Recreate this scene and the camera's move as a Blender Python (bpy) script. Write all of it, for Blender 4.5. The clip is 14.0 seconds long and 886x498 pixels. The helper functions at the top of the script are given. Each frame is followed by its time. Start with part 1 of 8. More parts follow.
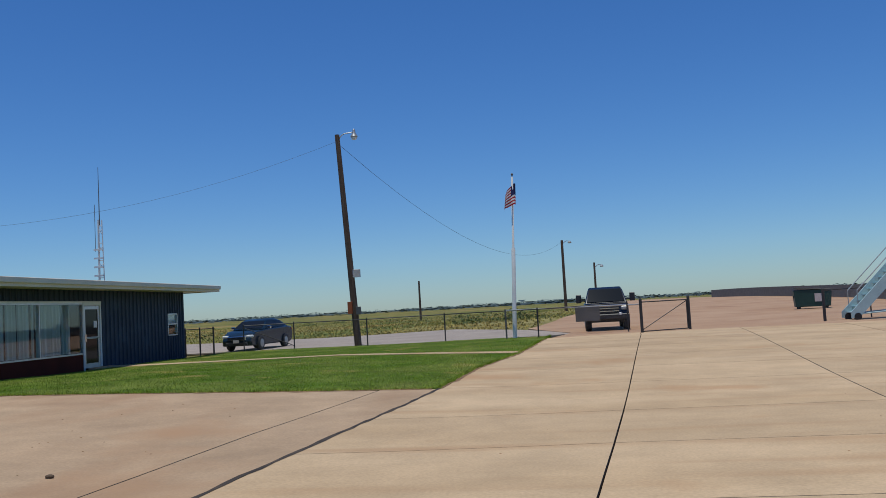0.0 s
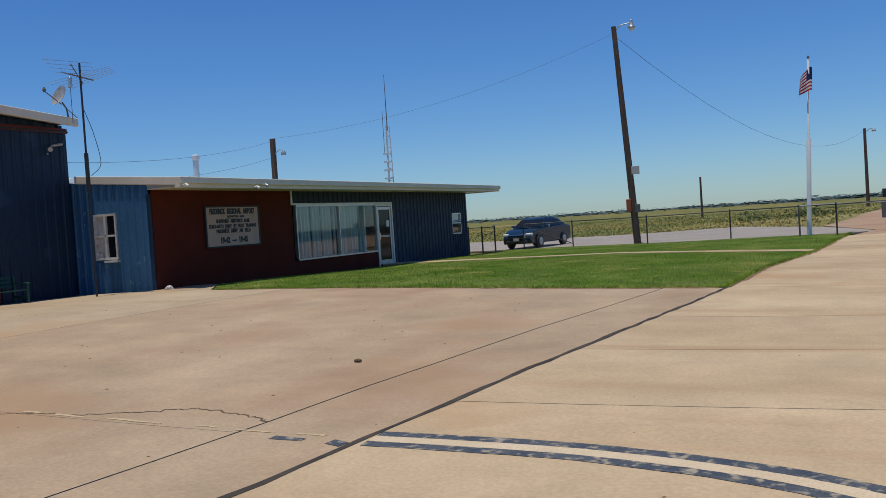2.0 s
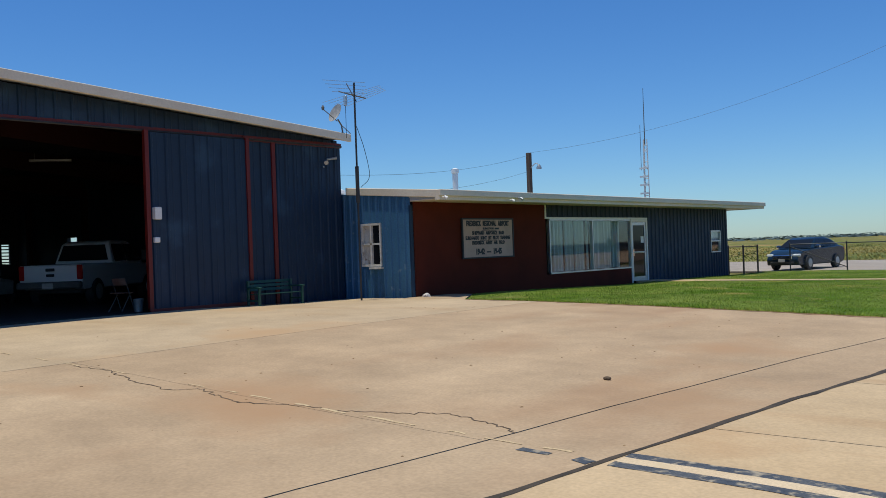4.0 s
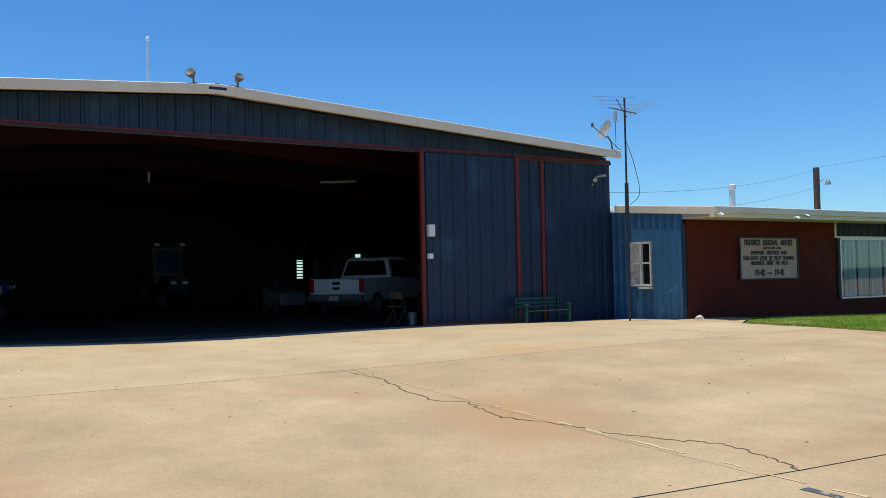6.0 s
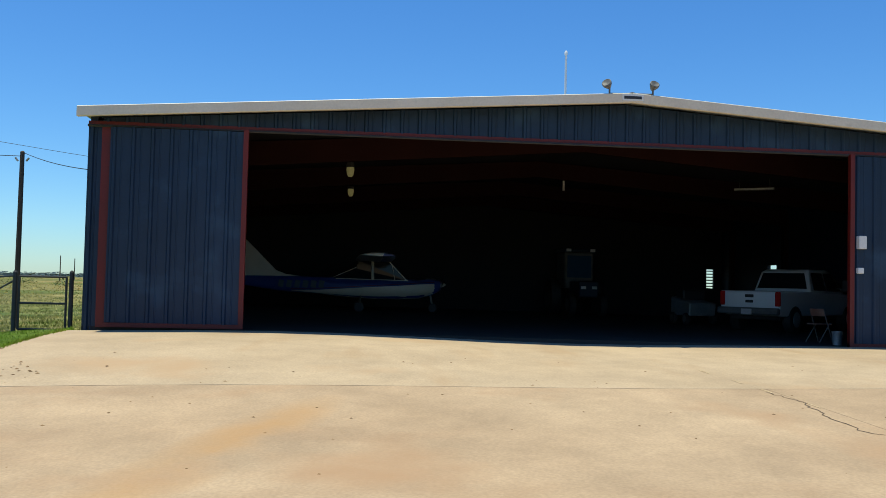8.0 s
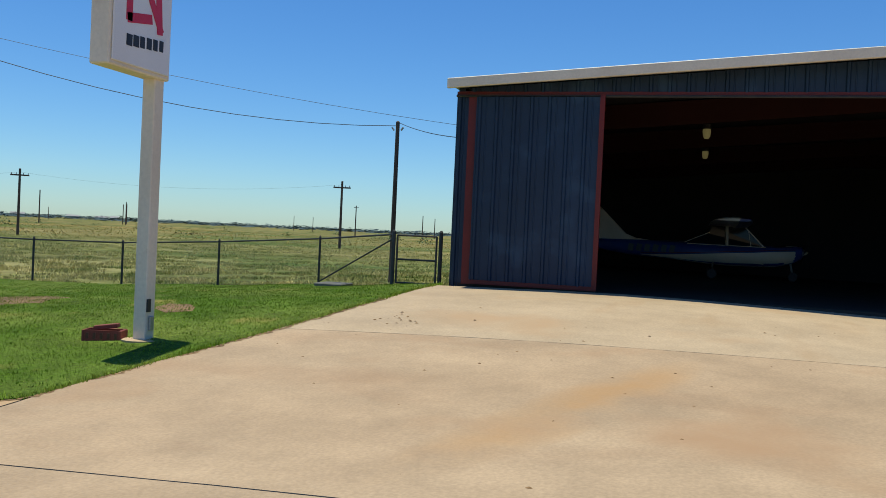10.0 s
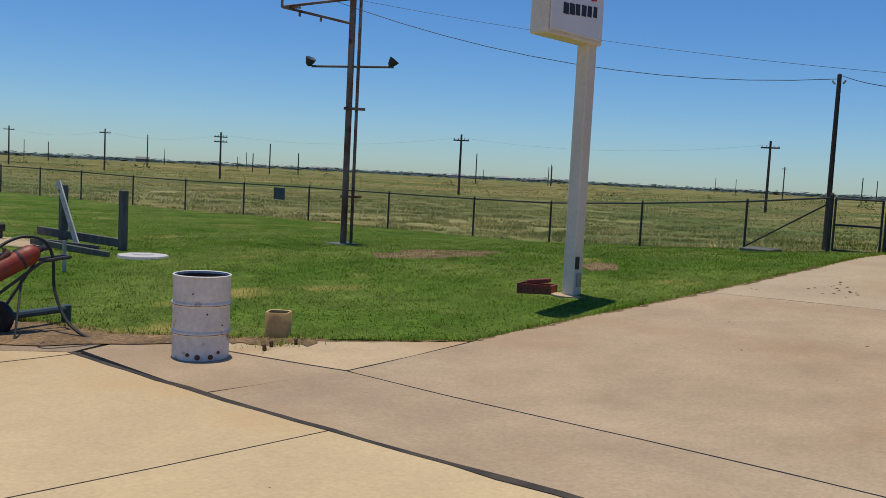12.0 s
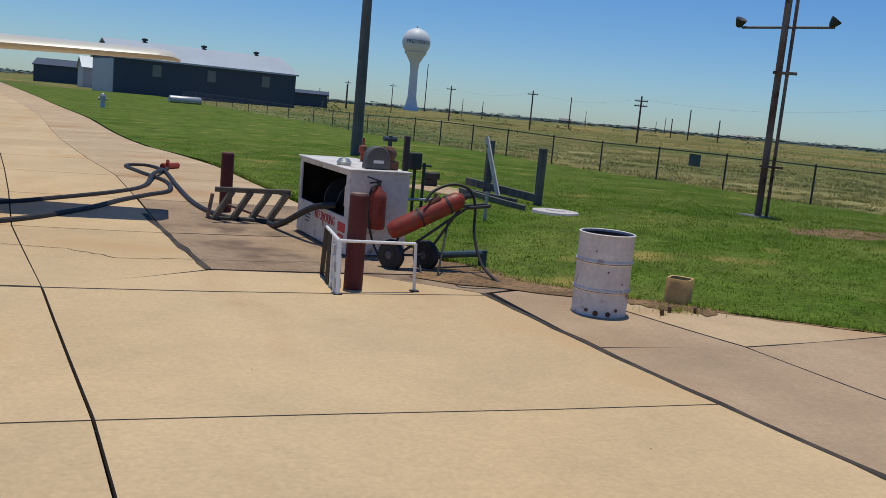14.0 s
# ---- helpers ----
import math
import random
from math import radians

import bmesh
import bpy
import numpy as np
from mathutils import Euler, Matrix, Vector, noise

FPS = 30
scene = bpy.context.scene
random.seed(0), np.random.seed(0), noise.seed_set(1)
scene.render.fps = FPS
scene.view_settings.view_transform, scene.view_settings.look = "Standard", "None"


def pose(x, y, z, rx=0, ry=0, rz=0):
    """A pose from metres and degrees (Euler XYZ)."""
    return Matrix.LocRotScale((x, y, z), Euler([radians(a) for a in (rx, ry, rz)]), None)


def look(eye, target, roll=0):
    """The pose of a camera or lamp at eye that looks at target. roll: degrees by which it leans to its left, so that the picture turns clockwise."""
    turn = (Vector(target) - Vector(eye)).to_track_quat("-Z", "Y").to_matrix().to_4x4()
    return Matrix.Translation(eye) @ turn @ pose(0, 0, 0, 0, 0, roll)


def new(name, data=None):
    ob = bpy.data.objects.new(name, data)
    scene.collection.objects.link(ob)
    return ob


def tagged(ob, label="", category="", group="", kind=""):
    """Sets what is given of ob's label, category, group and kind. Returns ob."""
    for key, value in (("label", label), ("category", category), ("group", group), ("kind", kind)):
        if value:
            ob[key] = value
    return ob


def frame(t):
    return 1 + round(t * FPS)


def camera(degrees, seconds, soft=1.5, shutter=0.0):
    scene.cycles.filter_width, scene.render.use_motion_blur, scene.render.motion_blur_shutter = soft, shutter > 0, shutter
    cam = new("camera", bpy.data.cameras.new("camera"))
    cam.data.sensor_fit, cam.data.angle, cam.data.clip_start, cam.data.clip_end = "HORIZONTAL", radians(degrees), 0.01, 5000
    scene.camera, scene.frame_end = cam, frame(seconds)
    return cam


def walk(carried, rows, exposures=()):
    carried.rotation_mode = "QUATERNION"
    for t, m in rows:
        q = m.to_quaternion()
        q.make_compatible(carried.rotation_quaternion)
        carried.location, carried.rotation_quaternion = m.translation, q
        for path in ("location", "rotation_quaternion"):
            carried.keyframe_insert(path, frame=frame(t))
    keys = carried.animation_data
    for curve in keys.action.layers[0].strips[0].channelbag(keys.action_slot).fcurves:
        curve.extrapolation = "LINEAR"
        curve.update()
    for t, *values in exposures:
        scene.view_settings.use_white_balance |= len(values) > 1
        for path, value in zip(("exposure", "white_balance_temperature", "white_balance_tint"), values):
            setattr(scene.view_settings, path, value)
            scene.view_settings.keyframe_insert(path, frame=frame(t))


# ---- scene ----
cam = camera(52.79, 14.0, soft=0.85)
# seconds, eye, target, roll
PATH = [
    (0.0, (0.052, -0.004, 1.786), (-1.248, 9.890, 2.444), -3.19),
    (0.5, (0.127, -0.029, 1.796), (-1.818, 9.777, 2.042), -2.99),
    (1.0, (0.058, -0.034, 1.804), (-2.549, 9.618, 1.607), -3.38),
    (1.5, (0.001, -0.010, 1.800), (-3.128, 9.480, 1.399), -3.25),
    (2.0, (-0.061, 0.069, 1.762), (-4.348, 9.099, 1.476), -3.74),
    (2.5, (-0.056, 0.035, 1.786), (-4.827, 8.820, 1.525), -3.48),
    (5.0, (-0.081, 0.098, 1.763), (-7.650, 6.631, 1.919), -1.99),
    (5.5, (-0.095, 0.136, 1.766), (-7.969, 6.299, 1.938), -2.28),
    (6.0, (-0.209, 0.243, 1.724), (-8.733, 5.462, 2.042), -1.11),
    (6.5, (-0.221, 0.182, 1.724), (-9.219, 4.523, 2.178), 0.95),
    (7.0, (-0.247, 0.206, 1.730), (-9.721, 3.374, 2.185), 1.08),
    (9.5, (-0.144, 0.040, 1.772), (-9.979, -1.769, 1.788), 2.61),
    (10.0, (-0.064, -0.002, 1.766), (-9.677, -2.753, 1.598), 2.68),
    (10.5, (0.007, -0.050, 1.756), (-9.380, -3.484, 1.464), 3.07),
    (11.0, (0.008, -0.114, 1.746), (-8.925, -4.582, 1.255), 2.93),
    (11.5, (0.051, -0.070, 1.753), (-8.172, -5.720, 1.068), 3.11),
    (12.0, (0.052, -0.059, 1.754), (-7.331, -6.754, 0.932), 2.97),
    (12.5, (0.041, -0.040, 1.751), (-6.287, -7.732, 0.870), 2.93),
    (13.0, (0.021, -0.065, 1.731), (-4.960, -8.634, 0.399), 3.65),
    (13.5, (0.024, -0.030, 1.731), (-4.202, -8.968, 0.231), 4.51),
    (14.0, (0.013, -0.046, 1.719), (-3.703, -9.203, 0.190), 5.26),
]
walk(cam, [(t, look(e, g, r)) for t, e, g, r in PATH], exposures=[(0, -0.02, 6450, 5), (1.5, 0.0, 6480, 5), (2.5, 0.1, 6530, 4), (5.0, 0.44, 6690, -2), (7.0, 0.72, 6780, -6), (9.5, 0.53, 6830, -4), (11.0, 0.28, 6770, 0), (12.5, 0.04, 6650, 4), (14.0, 0.02, 6620, 5)])

# ---- sky and sun: clear early afternoon, sun high over the back of the hangar ----
SUN = Vector((-0.04, -0.12, 1.0)).normalized()
world = bpy.data.worlds.new("clear_sky")
scene.world = world
world.use_nodes = True
sky = world.node_tree.nodes.new("ShaderNodeTexSky")
sky.sky_type = "NISHITA"
sky.sun_disc = False
sky.sun_elevation = math.asin(SUN.z)
sky.sun_rotation = math.atan2(SUN.x, SUN.y)
sky.air_density = 1.0
sky.dust_density = 0.15
sky.ozone_density = 3.5
deep = world.node_tree.nodes.new("ShaderNodeHueSaturation")
deep.inputs["Saturation"].default_value = 1.2
tint = world.node_tree.nodes.new("ShaderNodeMixRGB")
tint.blend_type = "MULTIPLY"
tint.inputs[0].default_value = 1.0
tint.inputs[2].default_value = (0.75, 0.99, 1.40, 1)
world.node_tree.links.new(sky.outputs[0], deep.inputs["Color"])
world.node_tree.links.new(deep.outputs[0], tint.inputs[1])
world.node_tree.links.new(tint.outputs[0], world.node_tree.nodes["Background"].inputs[0])
world.node_tree.nodes["Background"].inputs[1].default_value = 0.072
sun = new("sun", bpy.data.lights.new("sun", "SUN"))
sun.data.energy = 3.2
sun.data.angle = radians(0.5)
sun.data.color = (1.0, 0.95, 0.87)
sun.matrix_world = look(SUN * 100, (0, 0, 0))


# ---- materials ----
def material(name, c1, c2=None, scale=2.0, rough=0.8, metal=0.0, bump=0.15, grain=60.0, stain=None,
             stain_scale=1.5, stain_at=0.62, stretch=(1, 1, 1), fleck=0.12, glow=None, random_tone=0.0, spec=0.4, mottle=None, streak=None, rust=None):
    """Two tones mixed by broad noise, a finer grain over them, and stains of a third colour."""
    m = bpy.data.materials.new(name)
    m.use_nodes = True
    nt = m.node_tree
    p = nt.nodes["Principled BSDF"]
    add, link = nt.nodes.new, nt.links.new
    c2 = c2 or tuple(v * 0.8 for v in c1)
    geo = add("ShaderNodeNewGeometry")
    mp = add("ShaderNodeMapping")
    mp.inputs["Scale"].default_value = stretch
    link(geo.outputs["Position"], mp.inputs["Vector"])

    def tex(s, detail=4.0, source=mp):
        n = add("ShaderNodeTexNoise")
        n.inputs["Scale"].default_value = s
        n.inputs["Detail"].default_value = detail
        link(source.outputs[0], n.inputs["Vector"])
        return n.outputs["Fac"]

    def ramp(fac, a, b):
        r = add("ShaderNodeMapRange")
        r.inputs["From Min"].default_value, r.inputs["From Max"].default_value = a, b
        link(fac, r.inputs["Value"])
        return r.outputs["Result"]

    def mixc(fac, a, b, kind="MIX"):
        x = add("ShaderNodeMixRGB")
        x.blend_type = kind
        for socket, v in zip(x.inputs, (fac, a, b)):
            if hasattr(v, "default_value"):
                link(v, socket)
            else:
                socket.default_value = (*v, 1) if isinstance(v, tuple) else v
        return x.outputs[0]

    broad = tex(scale)
    colour = mixc(ramp(broad, 0.35, 0.65), c1, c2)
    fine = tex(grain, 3.0, geo)
    tone = add("ShaderNodeMapRange")
    tone.inputs["To Min"].default_value, tone.inputs["To Max"].default_value = 1 - fleck, 1 + fleck
    tone.inputs["From Min"].default_value, tone.inputs["From Max"].default_value = 0.3, 0.7
    link(fine, tone.inputs["Value"])
    grey = add("ShaderNodeCombineColor")
    for i in range(3):
        link(tone.outputs[0], grey.inputs[i])
    colour = mixc(1.0, colour, grey.outputs[0], "MULTIPLY")
    if mottle:
        # cloudy weathering: dark and pale patches of many sizes
        cloud = add("ShaderNodeTexNoise")
        cloud.inputs["Scale"].default_value, cloud.inputs["Detail"].default_value, cloud.inputs["Roughness"].default_value = mottle[0], 9.0, 0.68
        link(geo.outputs["Position"], cloud.inputs["Vector"])
        v = add("ShaderNodeMapRange")
        v.inputs["From Min"].default_value, v.inputs["From Max"].default_value = 0.33, 0.67
        v.inputs["To Min"].default_value, v.inputs["To Max"].default_value = 1 - mottle[1], 1 + mottle[1] * 0.8
        link(cloud.outputs["Fac"], v.inputs["Value"])
        g3 = add("ShaderNodeCombineColor")
        for i in range(3):
            link(v.outputs[0], g3.inputs[i])
        colour = mixc(1.0, colour, g3.outputs[0], "MULTIPLY")
    if streak:
        # rusty wash marks drawn out along one direction
        m2 = add("ShaderNodeMapping")
        m2.inputs["Scale"].default_value = streak[1]
        link(geo.outputs["Position"], m2.inputs["Vector"])
        wash = mixc(ramp(tex(1.0, 7.0, m2), streak[2], streak[2] + 0.2), (0.0, 0.0, 0.0), (streak[3],) * 3)
        colour = mixc(wash, colour, streak[0])
    if rust:
        # one long rusty run-off stain with a broken outline: place, turn, half lengths, colour, depth
        m3 = add("ShaderNodeMapping")
        m3.vector_type = "TEXTURE"
        m3.inputs["Location"].default_value = (rust[0], rust[1], 0)
        m3.inputs["Rotation"].default_value = (0, 0, math.radians(rust[2]))
        m3.inputs["Scale"].default_value = (rust[3], rust[4], 1000)
        link(geo.outputs["Position"], m3.inputs["Vector"])
        ball = add("ShaderNodeTexGradient")
        ball.gradient_type = "SPHERICAL"
        link(m3.outputs[0], ball.inputs["Vector"])
        patchy = add("ShaderNodeMath")
        patchy.operation = "MULTIPLY"
        link(ball.outputs["Fac"], patchy.inputs[0])
        link(ramp(tex(0.9, 7.0, geo), 0.3, 0.7), patchy.inputs[1])
        run = mixc(ramp(patchy.outputs[0], 0.03, 0.45), (0.0, 0.0, 0.0), (rust[6],) * 3)
        colour = mixc(run, colour, rust[5])
    if stain:
        colour = mixc(ramp(tex(stain_scale, 6.0, geo), stain_at, stain_at + 0.14), colour, stain)
    if random_tone:
        info = add("ShaderNodeObjectInfo")
        r = add("ShaderNodeMapRange")
        r.inputs["To Min"].default_value, r.inputs["To Max"].default_value = 1 - random_tone, 1 + random_tone
        link(info.outputs["Random"], r.inputs["Value"])
        g2 = add("ShaderNodeCombineColor")
        for i in range(3):
            link(r.outputs[0], g2.inputs[i])
        colour = mixc(1.0, colour, g2.outputs[0], "MULTIPLY")
    link(colour, p.inputs["Base Color"])
    p.inputs["Roughness"].default_value = rough
    p.inputs["Metallic"].default_value = metal
    p.inputs["Specular IOR Level"].default_value = spec
    if bump:
        b = add("ShaderNodeBump")
        b.inputs["Strength"].default_value = bump
        b.inputs["Distance"].default_value = 0.02
        link(fine, b.inputs["Height"])
        link(b.outputs[0], p.inputs["Normal"])
    if glow:
        p.inputs["Emission Color"].default_value = (*glow[:3], 1)
        p.inputs["Emission Strength"].default_value = glow[3]
    return m


def glass_material(name, colour, rough=0.05, clear=0.0):
    m = bpy.data.materials.new(name)
    m.use_nodes = True
    p = m.node_tree.nodes["Principled BSDF"]
    p.inputs["Base Color"].default_value = (*colour, 1)
    p.inputs["Roughness"].default_value = rough
    p.inputs["Transmission Weight"].default_value = clear
    p.inputs["IOR"].default_value = 1.45
    p.inputs["Specular IOR Level"].default_value = 0.2 if clear == 0 else 0.5
    return m


CONCRETE = material("apron_concrete", (0.52, 0.375, 0.225), (0.45, 0.315, 0.18), 0.35, 0.85, grain=30, bump=0.15, stain=(0.42, 0.25, 0.125), stain_scale=0.35, stain_at=0.58, stretch=(0.4, 1.6, 1), fleck=0.09, random_tone=0.05, spec=0.3, mottle=(0.9, 0.12), streak=((0.37, 0.215, 0.105), (0.16, 1.5, 1), 0.55, 0.6))
CONCRETE_OLD = material("worn_concrete", (0.435, 0.308, 0.192), (0.378, 0.26, 0.158), 0.25, 0.88, grain=30, bump=0.18, stain=(0.375, 0.228, 0.125), stain_scale=0.3, stain_at=0.56, fleck=0.10, random_tone=0.03, spec=0.3, mottle=(0.9, 0.15), streak=((0.30, 0.165, 0.085), (0.5, 0.22, 1), 0.55, 0.55), rust=(-8.7, -1.1, -22, 3.2, 0.6, (0.40, 0.225, 0.095), 0.75))
CONCRETE_YELLOW = material("sandy_concrete", (0.58, 0.42, 0.235), (0.52, 0.365, 0.195), 0.3, 0.85, grain=30, bump=0.14, stain=(0.49, 0.30, 0.14), stain_scale=0.3, stain_at=0.55, fleck=0.08, random_tone=0.04, spec=0.3, mottle=(0.6, 0.14), streak=((0.44, 0.27, 0.13), (0.9, 0.25, 1), 0.56, 0.6))
CONCRETE_PINK = material("weathered_pink_concrete", (0.36, 0.25, 0.155), (0.29, 0.195, 0.12), 0.9, 0.9, grain=40, bump=0.3, stain=(0.17, 0.115, 0.075), stain_scale=1.3, stain_at=0.56, fleck=0.18, spec=0.3, mottle=(1.2, 0.28))
TAR = material("joint_tar", (0.035, 0.027, 0.02), (0.075, 0.055, 0.038), 3, 0.9, grain=80, bump=0.3)
CRACK = material("crack_dirt", (0.10, 0.07, 0.045), (0.16, 0.11, 0.07), 6, 0.95)
PAINT_BLACK = material("worn_blue_black_paint", (0.045, 0.053, 0.068), (0.085, 0.088, 0.095), 4, 0.75, stain=(0.34, 0.28, 0.20), stain_scale=11, stain_at=0.52, stretch=(1, 1, 1), fleck=0.3)
PAINT_FLAKED = material("flaked_yellow_paint", (0.56, 0.42, 0.24), (0.50, 0.36, 0.21), 4, 0.85, stain=(0.42, 0.29, 0.17), stain_scale=9, stain_at=0.50, fleck=0.2)
PAINT_YELLOW = material("worn_yellow_paint", (0.63, 0.48, 0.31), (0.58, 0.43, 0.27), 3, 0.8, stain=(0.58, 0.44, 0.27), stain_scale=5, stain_at=0.55)
LAWN = material("mown_lawn", (0.072, 0.122, 0.015), (0.125, 0.16, 0.032), 0.45, 0.95, grain=18, bump=0.4, stain=(0.29, 0.23, 0.07), stain_scale=0.6, stain_at=0.60, fleck=0.45, spec=0.04, mottle=(1.4, 0.35))
BLADE = material("grass_blades", (0.175, 0.285, 0.02), (0.33, 0.385, 0.065), 0.45, 0.95, spec=0.05, bump=0, grain=9, fleck=0.3, stain=(0.40, 0.35, 0.13), stain_scale=1.1, stain_at=0.56, mottle=(1.1, 0.34))
FIELD = material("rough_pasture", (0.088, 0.125, 0.03), (0.23, 0.18, 0.07), 0.03, 0.95, grain=1.8, bump=0.5, stain=(0.37, 0.24, 0.085), stain_scale=0.018, stain_at=0.55, fleck=0.35, spec=0.04, mottle=(0.12, 0.3), streak=((0.42, 0.36, 0.16), (0.10, 0.10, 1), 0.56, 0.7))
TUFT = material("dark_grass_tufts", (0.12, 0.22, 0.014), (0.19, 0.27, 0.028), 0.8, 0.95, spec=0.05, bump=0, grain=9, fleck=0.35)
SEEDHEAD = material("pale_seed_grass", (0.66, 0.54, 0.22), (0.15, 0.2, 0.04), 0.45, 0.95, spec=0.05, bump=0, grain=5, fleck=0.35)
STRAW = material("dry_straw_grass", (0.50, 0.34, 0.11), (0.24, 0.26, 0.06), 0.05, 0.95, spec=0.05, bump=0, grain=3, fleck=0.3)
BUSH = material("shrub_leaves", (0.06, 0.095, 0.03), (0.10, 0.13, 0.04), 1, 0.9, bump=0, grain=4, fleck=0.3)
# distance haze is mixed into the tree colour as blue-grey
FARWOOD_HAZE = material("distant_woods", (0.06, 0.09, 0.105), (0.09, 0.12, 0.125), 0.01, 0.95, bump=0, grain=0.2, spec=0.0)
GRAVEL = material("grey_gravel", (0.30, 0.25, 0.21), (0.36, 0.30, 0.25), 0.5, 0.95, grain=18, bump=0.4, fleck=0.2)
DIRT = material("red_dirt", (0.36, 0.215, 0.125), (0.42, 0.27, 0.165), 0.25, 0.95, grain=14, bump=0.3, stain=(0.30, 0.165, 0.09), stain_scale=0.2, stain_at=0.55)
SOIL = material("bare_soil", (0.17, 0.10, 0.045), (0.25, 0.15, 0.07), 2, 0.95, grain=20, bump=0.9, fleck=0.4, mottle=(2.5, 0.3))
BLUE = material("blue_metal_siding", (0.0072, 0.026, 0.061), (0.006, 0.021, 0.05), 0.6, 0.5, grain=25, bump=0.03, fleck=0.1, stain=(0.022, 0.053, 0.098), stain_scale=0.9, stain_at=0.58, stretch=(1, 1, 0.15), mottle=(0.9, 0.18))
BLUE_DARK = material("dark_blue_paint", (0.0075, 0.023, 0.046), (0.0065, 0.02, 0.04), 0.6, 0.55, grain=25, bump=0.04, fleck=0.08, stretch=(1, 1, 0.2))
BLUE_FADED = material("faded_sky_blue_siding", (0.042, 0.135, 0.25), (0.034, 0.11, 0.21), 1.2, 0.6, grain=25, bump=0.05, fleck=0.12, stain=(0.20, 0.28, 0.33), stain_scale=3.5, stain_at=0.64, stretch=(1, 1, 0.4))
RED_TRIM = material("red_oxide_trim", (0.15, 0.012, 0.009), (0.12, 0.010, 0.008), 1, 0.5, grain=30, bump=0.04)
RED_WALL = material("brick_red_stucco", (0.108, 0.018, 0.008), (0.088, 0.015, 0.007), 0.8, 0.85, grain=50, bump=0.25, fleck=0.12, spec=0.2, mottle=(1.0, 0.15))
CREAM = material("cream_painted_metal", (0.74, 0.66, 0.53), (0.69, 0.60, 0.47), 1.2, 0.5, grain=20, bump=0.04, fleck=0.05, stain=(0.5, 0.38, 0.24), stain_scale=1.2, stain_at=0.66, stretch=(1, 1, 0.5))
WHITE = material("white_paint", (0.78, 0.77, 0.74), (0.72, 0.71, 0.68), 2, 0.45, grain=30, bump=0.03, fleck=0.05)
SIGN_FACE = material("pale_pink_board", (0.56, 0.385, 0.30), (0.51, 0.35, 0.27), 2, 0.75, fleck=0.05, spec=0.2, mottle=(1.5, 0.1))
SIGN_WHITE = material("sign_white_plastic", (0.74, 0.72, 0.70), (0.70, 0.68, 0.66), 1.5, 0.35, fleck=0.04, stain=(0.60, 0.54, 0.46), stain_scale=1.2, stain_at=0.64, stretch=(1, 1, 0.3))
CRIMSON = material("crimson_vinyl", (0.55, 0.015, 0.045), (0.50, 0.013, 0.04), 2, 0.4, fleck=0.03)
INK = material("black_lettering", (0.02, 0.02, 0.025), (0.03, 0.03, 0.035), 4, 0.5, fleck=0.05)
GALV = material("galvanised_steel", (0.42, 0.43, 0.43), (0.35, 0.36, 0.36), 4, 0.45, 0.6, grain=30, bump=0.05)
ALUMINIUM = material("bare_aluminium", (0.62, 0.63, 0.63), (0.55, 0.55, 0.56), 6, 0.35, 0.8, grain=40, bump=0.04)
BLACK_STEEL = material("black_steel", (0.028, 0.028, 0.03), (0.045, 0.042, 0.04), 4, 0.55, 0.0, grain=40, bump=0.05)
DARK_STEEL = material("weathered_grey_steel", (0.11, 0.105, 0.10), (0.15, 0.14, 0.13), 2, 0.6, 0.2, grain=30, bump=0.08)
RUST = material("rusty_painted_steel", (0.15, 0.065, 0.042), (0.27, 0.19, 0.15), 2.2, 0.8, grain=30, bump=0.2, stain=(0.075, 0.035, 0.025), stain_scale=4, stain_at=0.56, stretch=(1, 1, 0.35))
MAROON = material("maroon_painted_pipe", (0.105, 0.016, 0.018), (0.08, 0.013, 0.014), 3, 0.6, grain=30, bump=0.08, stain=(0.06, 0.02, 0.018), stain_scale=5, stain_at=0.6)
RED_TANK = material("faded_red_cylinder", (0.34, 0.045, 0.022), (0.25, 0.036, 0.02), 2.5, 0.5, grain=30, bump=0.08, stain=(0.13, 0.055, 0.035), stain_scale=5, stain_at=0.5, mottle=(5, 0.35))
DRUM = material("chalky_white_drum", (0.74, 0.68, 0.60), (0.66, 0.60, 0.53), 2.5, 0.6, grain=25, bump=0.08, fleck=0.08, stain=(0.24, 0.11, 0.055), stain_scale=6.5, stain_at=0.635, mottle=(3.0, 0.12))
DRUM_RUST = material("drum_rust", (0.10, 0.045, 0.025), (0.17, 0.08, 0.045), 6, 0.9, grain=40, bump=0.3)
CABINET = material("grimy_white_cabinet", (0.72, 0.68, 0.62), (0.62, 0.58, 0.52), 1.8, 0.55, grain=25, bump=0.08, fleck=0.08, stain=(0.25, 0.14, 0.08), stain_scale=4.0, stain_at=0.60, mottle=(2.5, 0.15))
CLAY = material("clay_flue_tile", (0.62, 0.40, 0.16), (0.52, 0.32, 0.12), 5, 0.7, grain=40, bump=0.15)
WOOD_POLE = material("creosoted_wood", (0.085, 0.052, 0.036), (0.13, 0.085, 0.06), 3, 0.9, grain=40, bump=0.25, stretch=(4, 4, 0.4))
WOOD_GREY = material("weathered_timber", (0.10, 0.095, 0.085), (0.16, 0.15, 0.13), 3, 0.9, grain=40, bump=0.25, stretch=(3, 3, 0.6))
WOOD_WHITE = material("peeling_white_board", (0.62, 0.60, 0.56), (0.5, 0.47, 0.42), 5, 0.8, stain=(0.2, 0.14, 0.1), stain_scale=8, stain_at=0.6)
# near-black that carries the shade inside the fuel cabinet
CABINET_SHADE = material("cabinet_shade_black", (0.016, 0.014, 0.012), (0.026, 0.02, 0.016), 5, 0.9, spec=0.1)
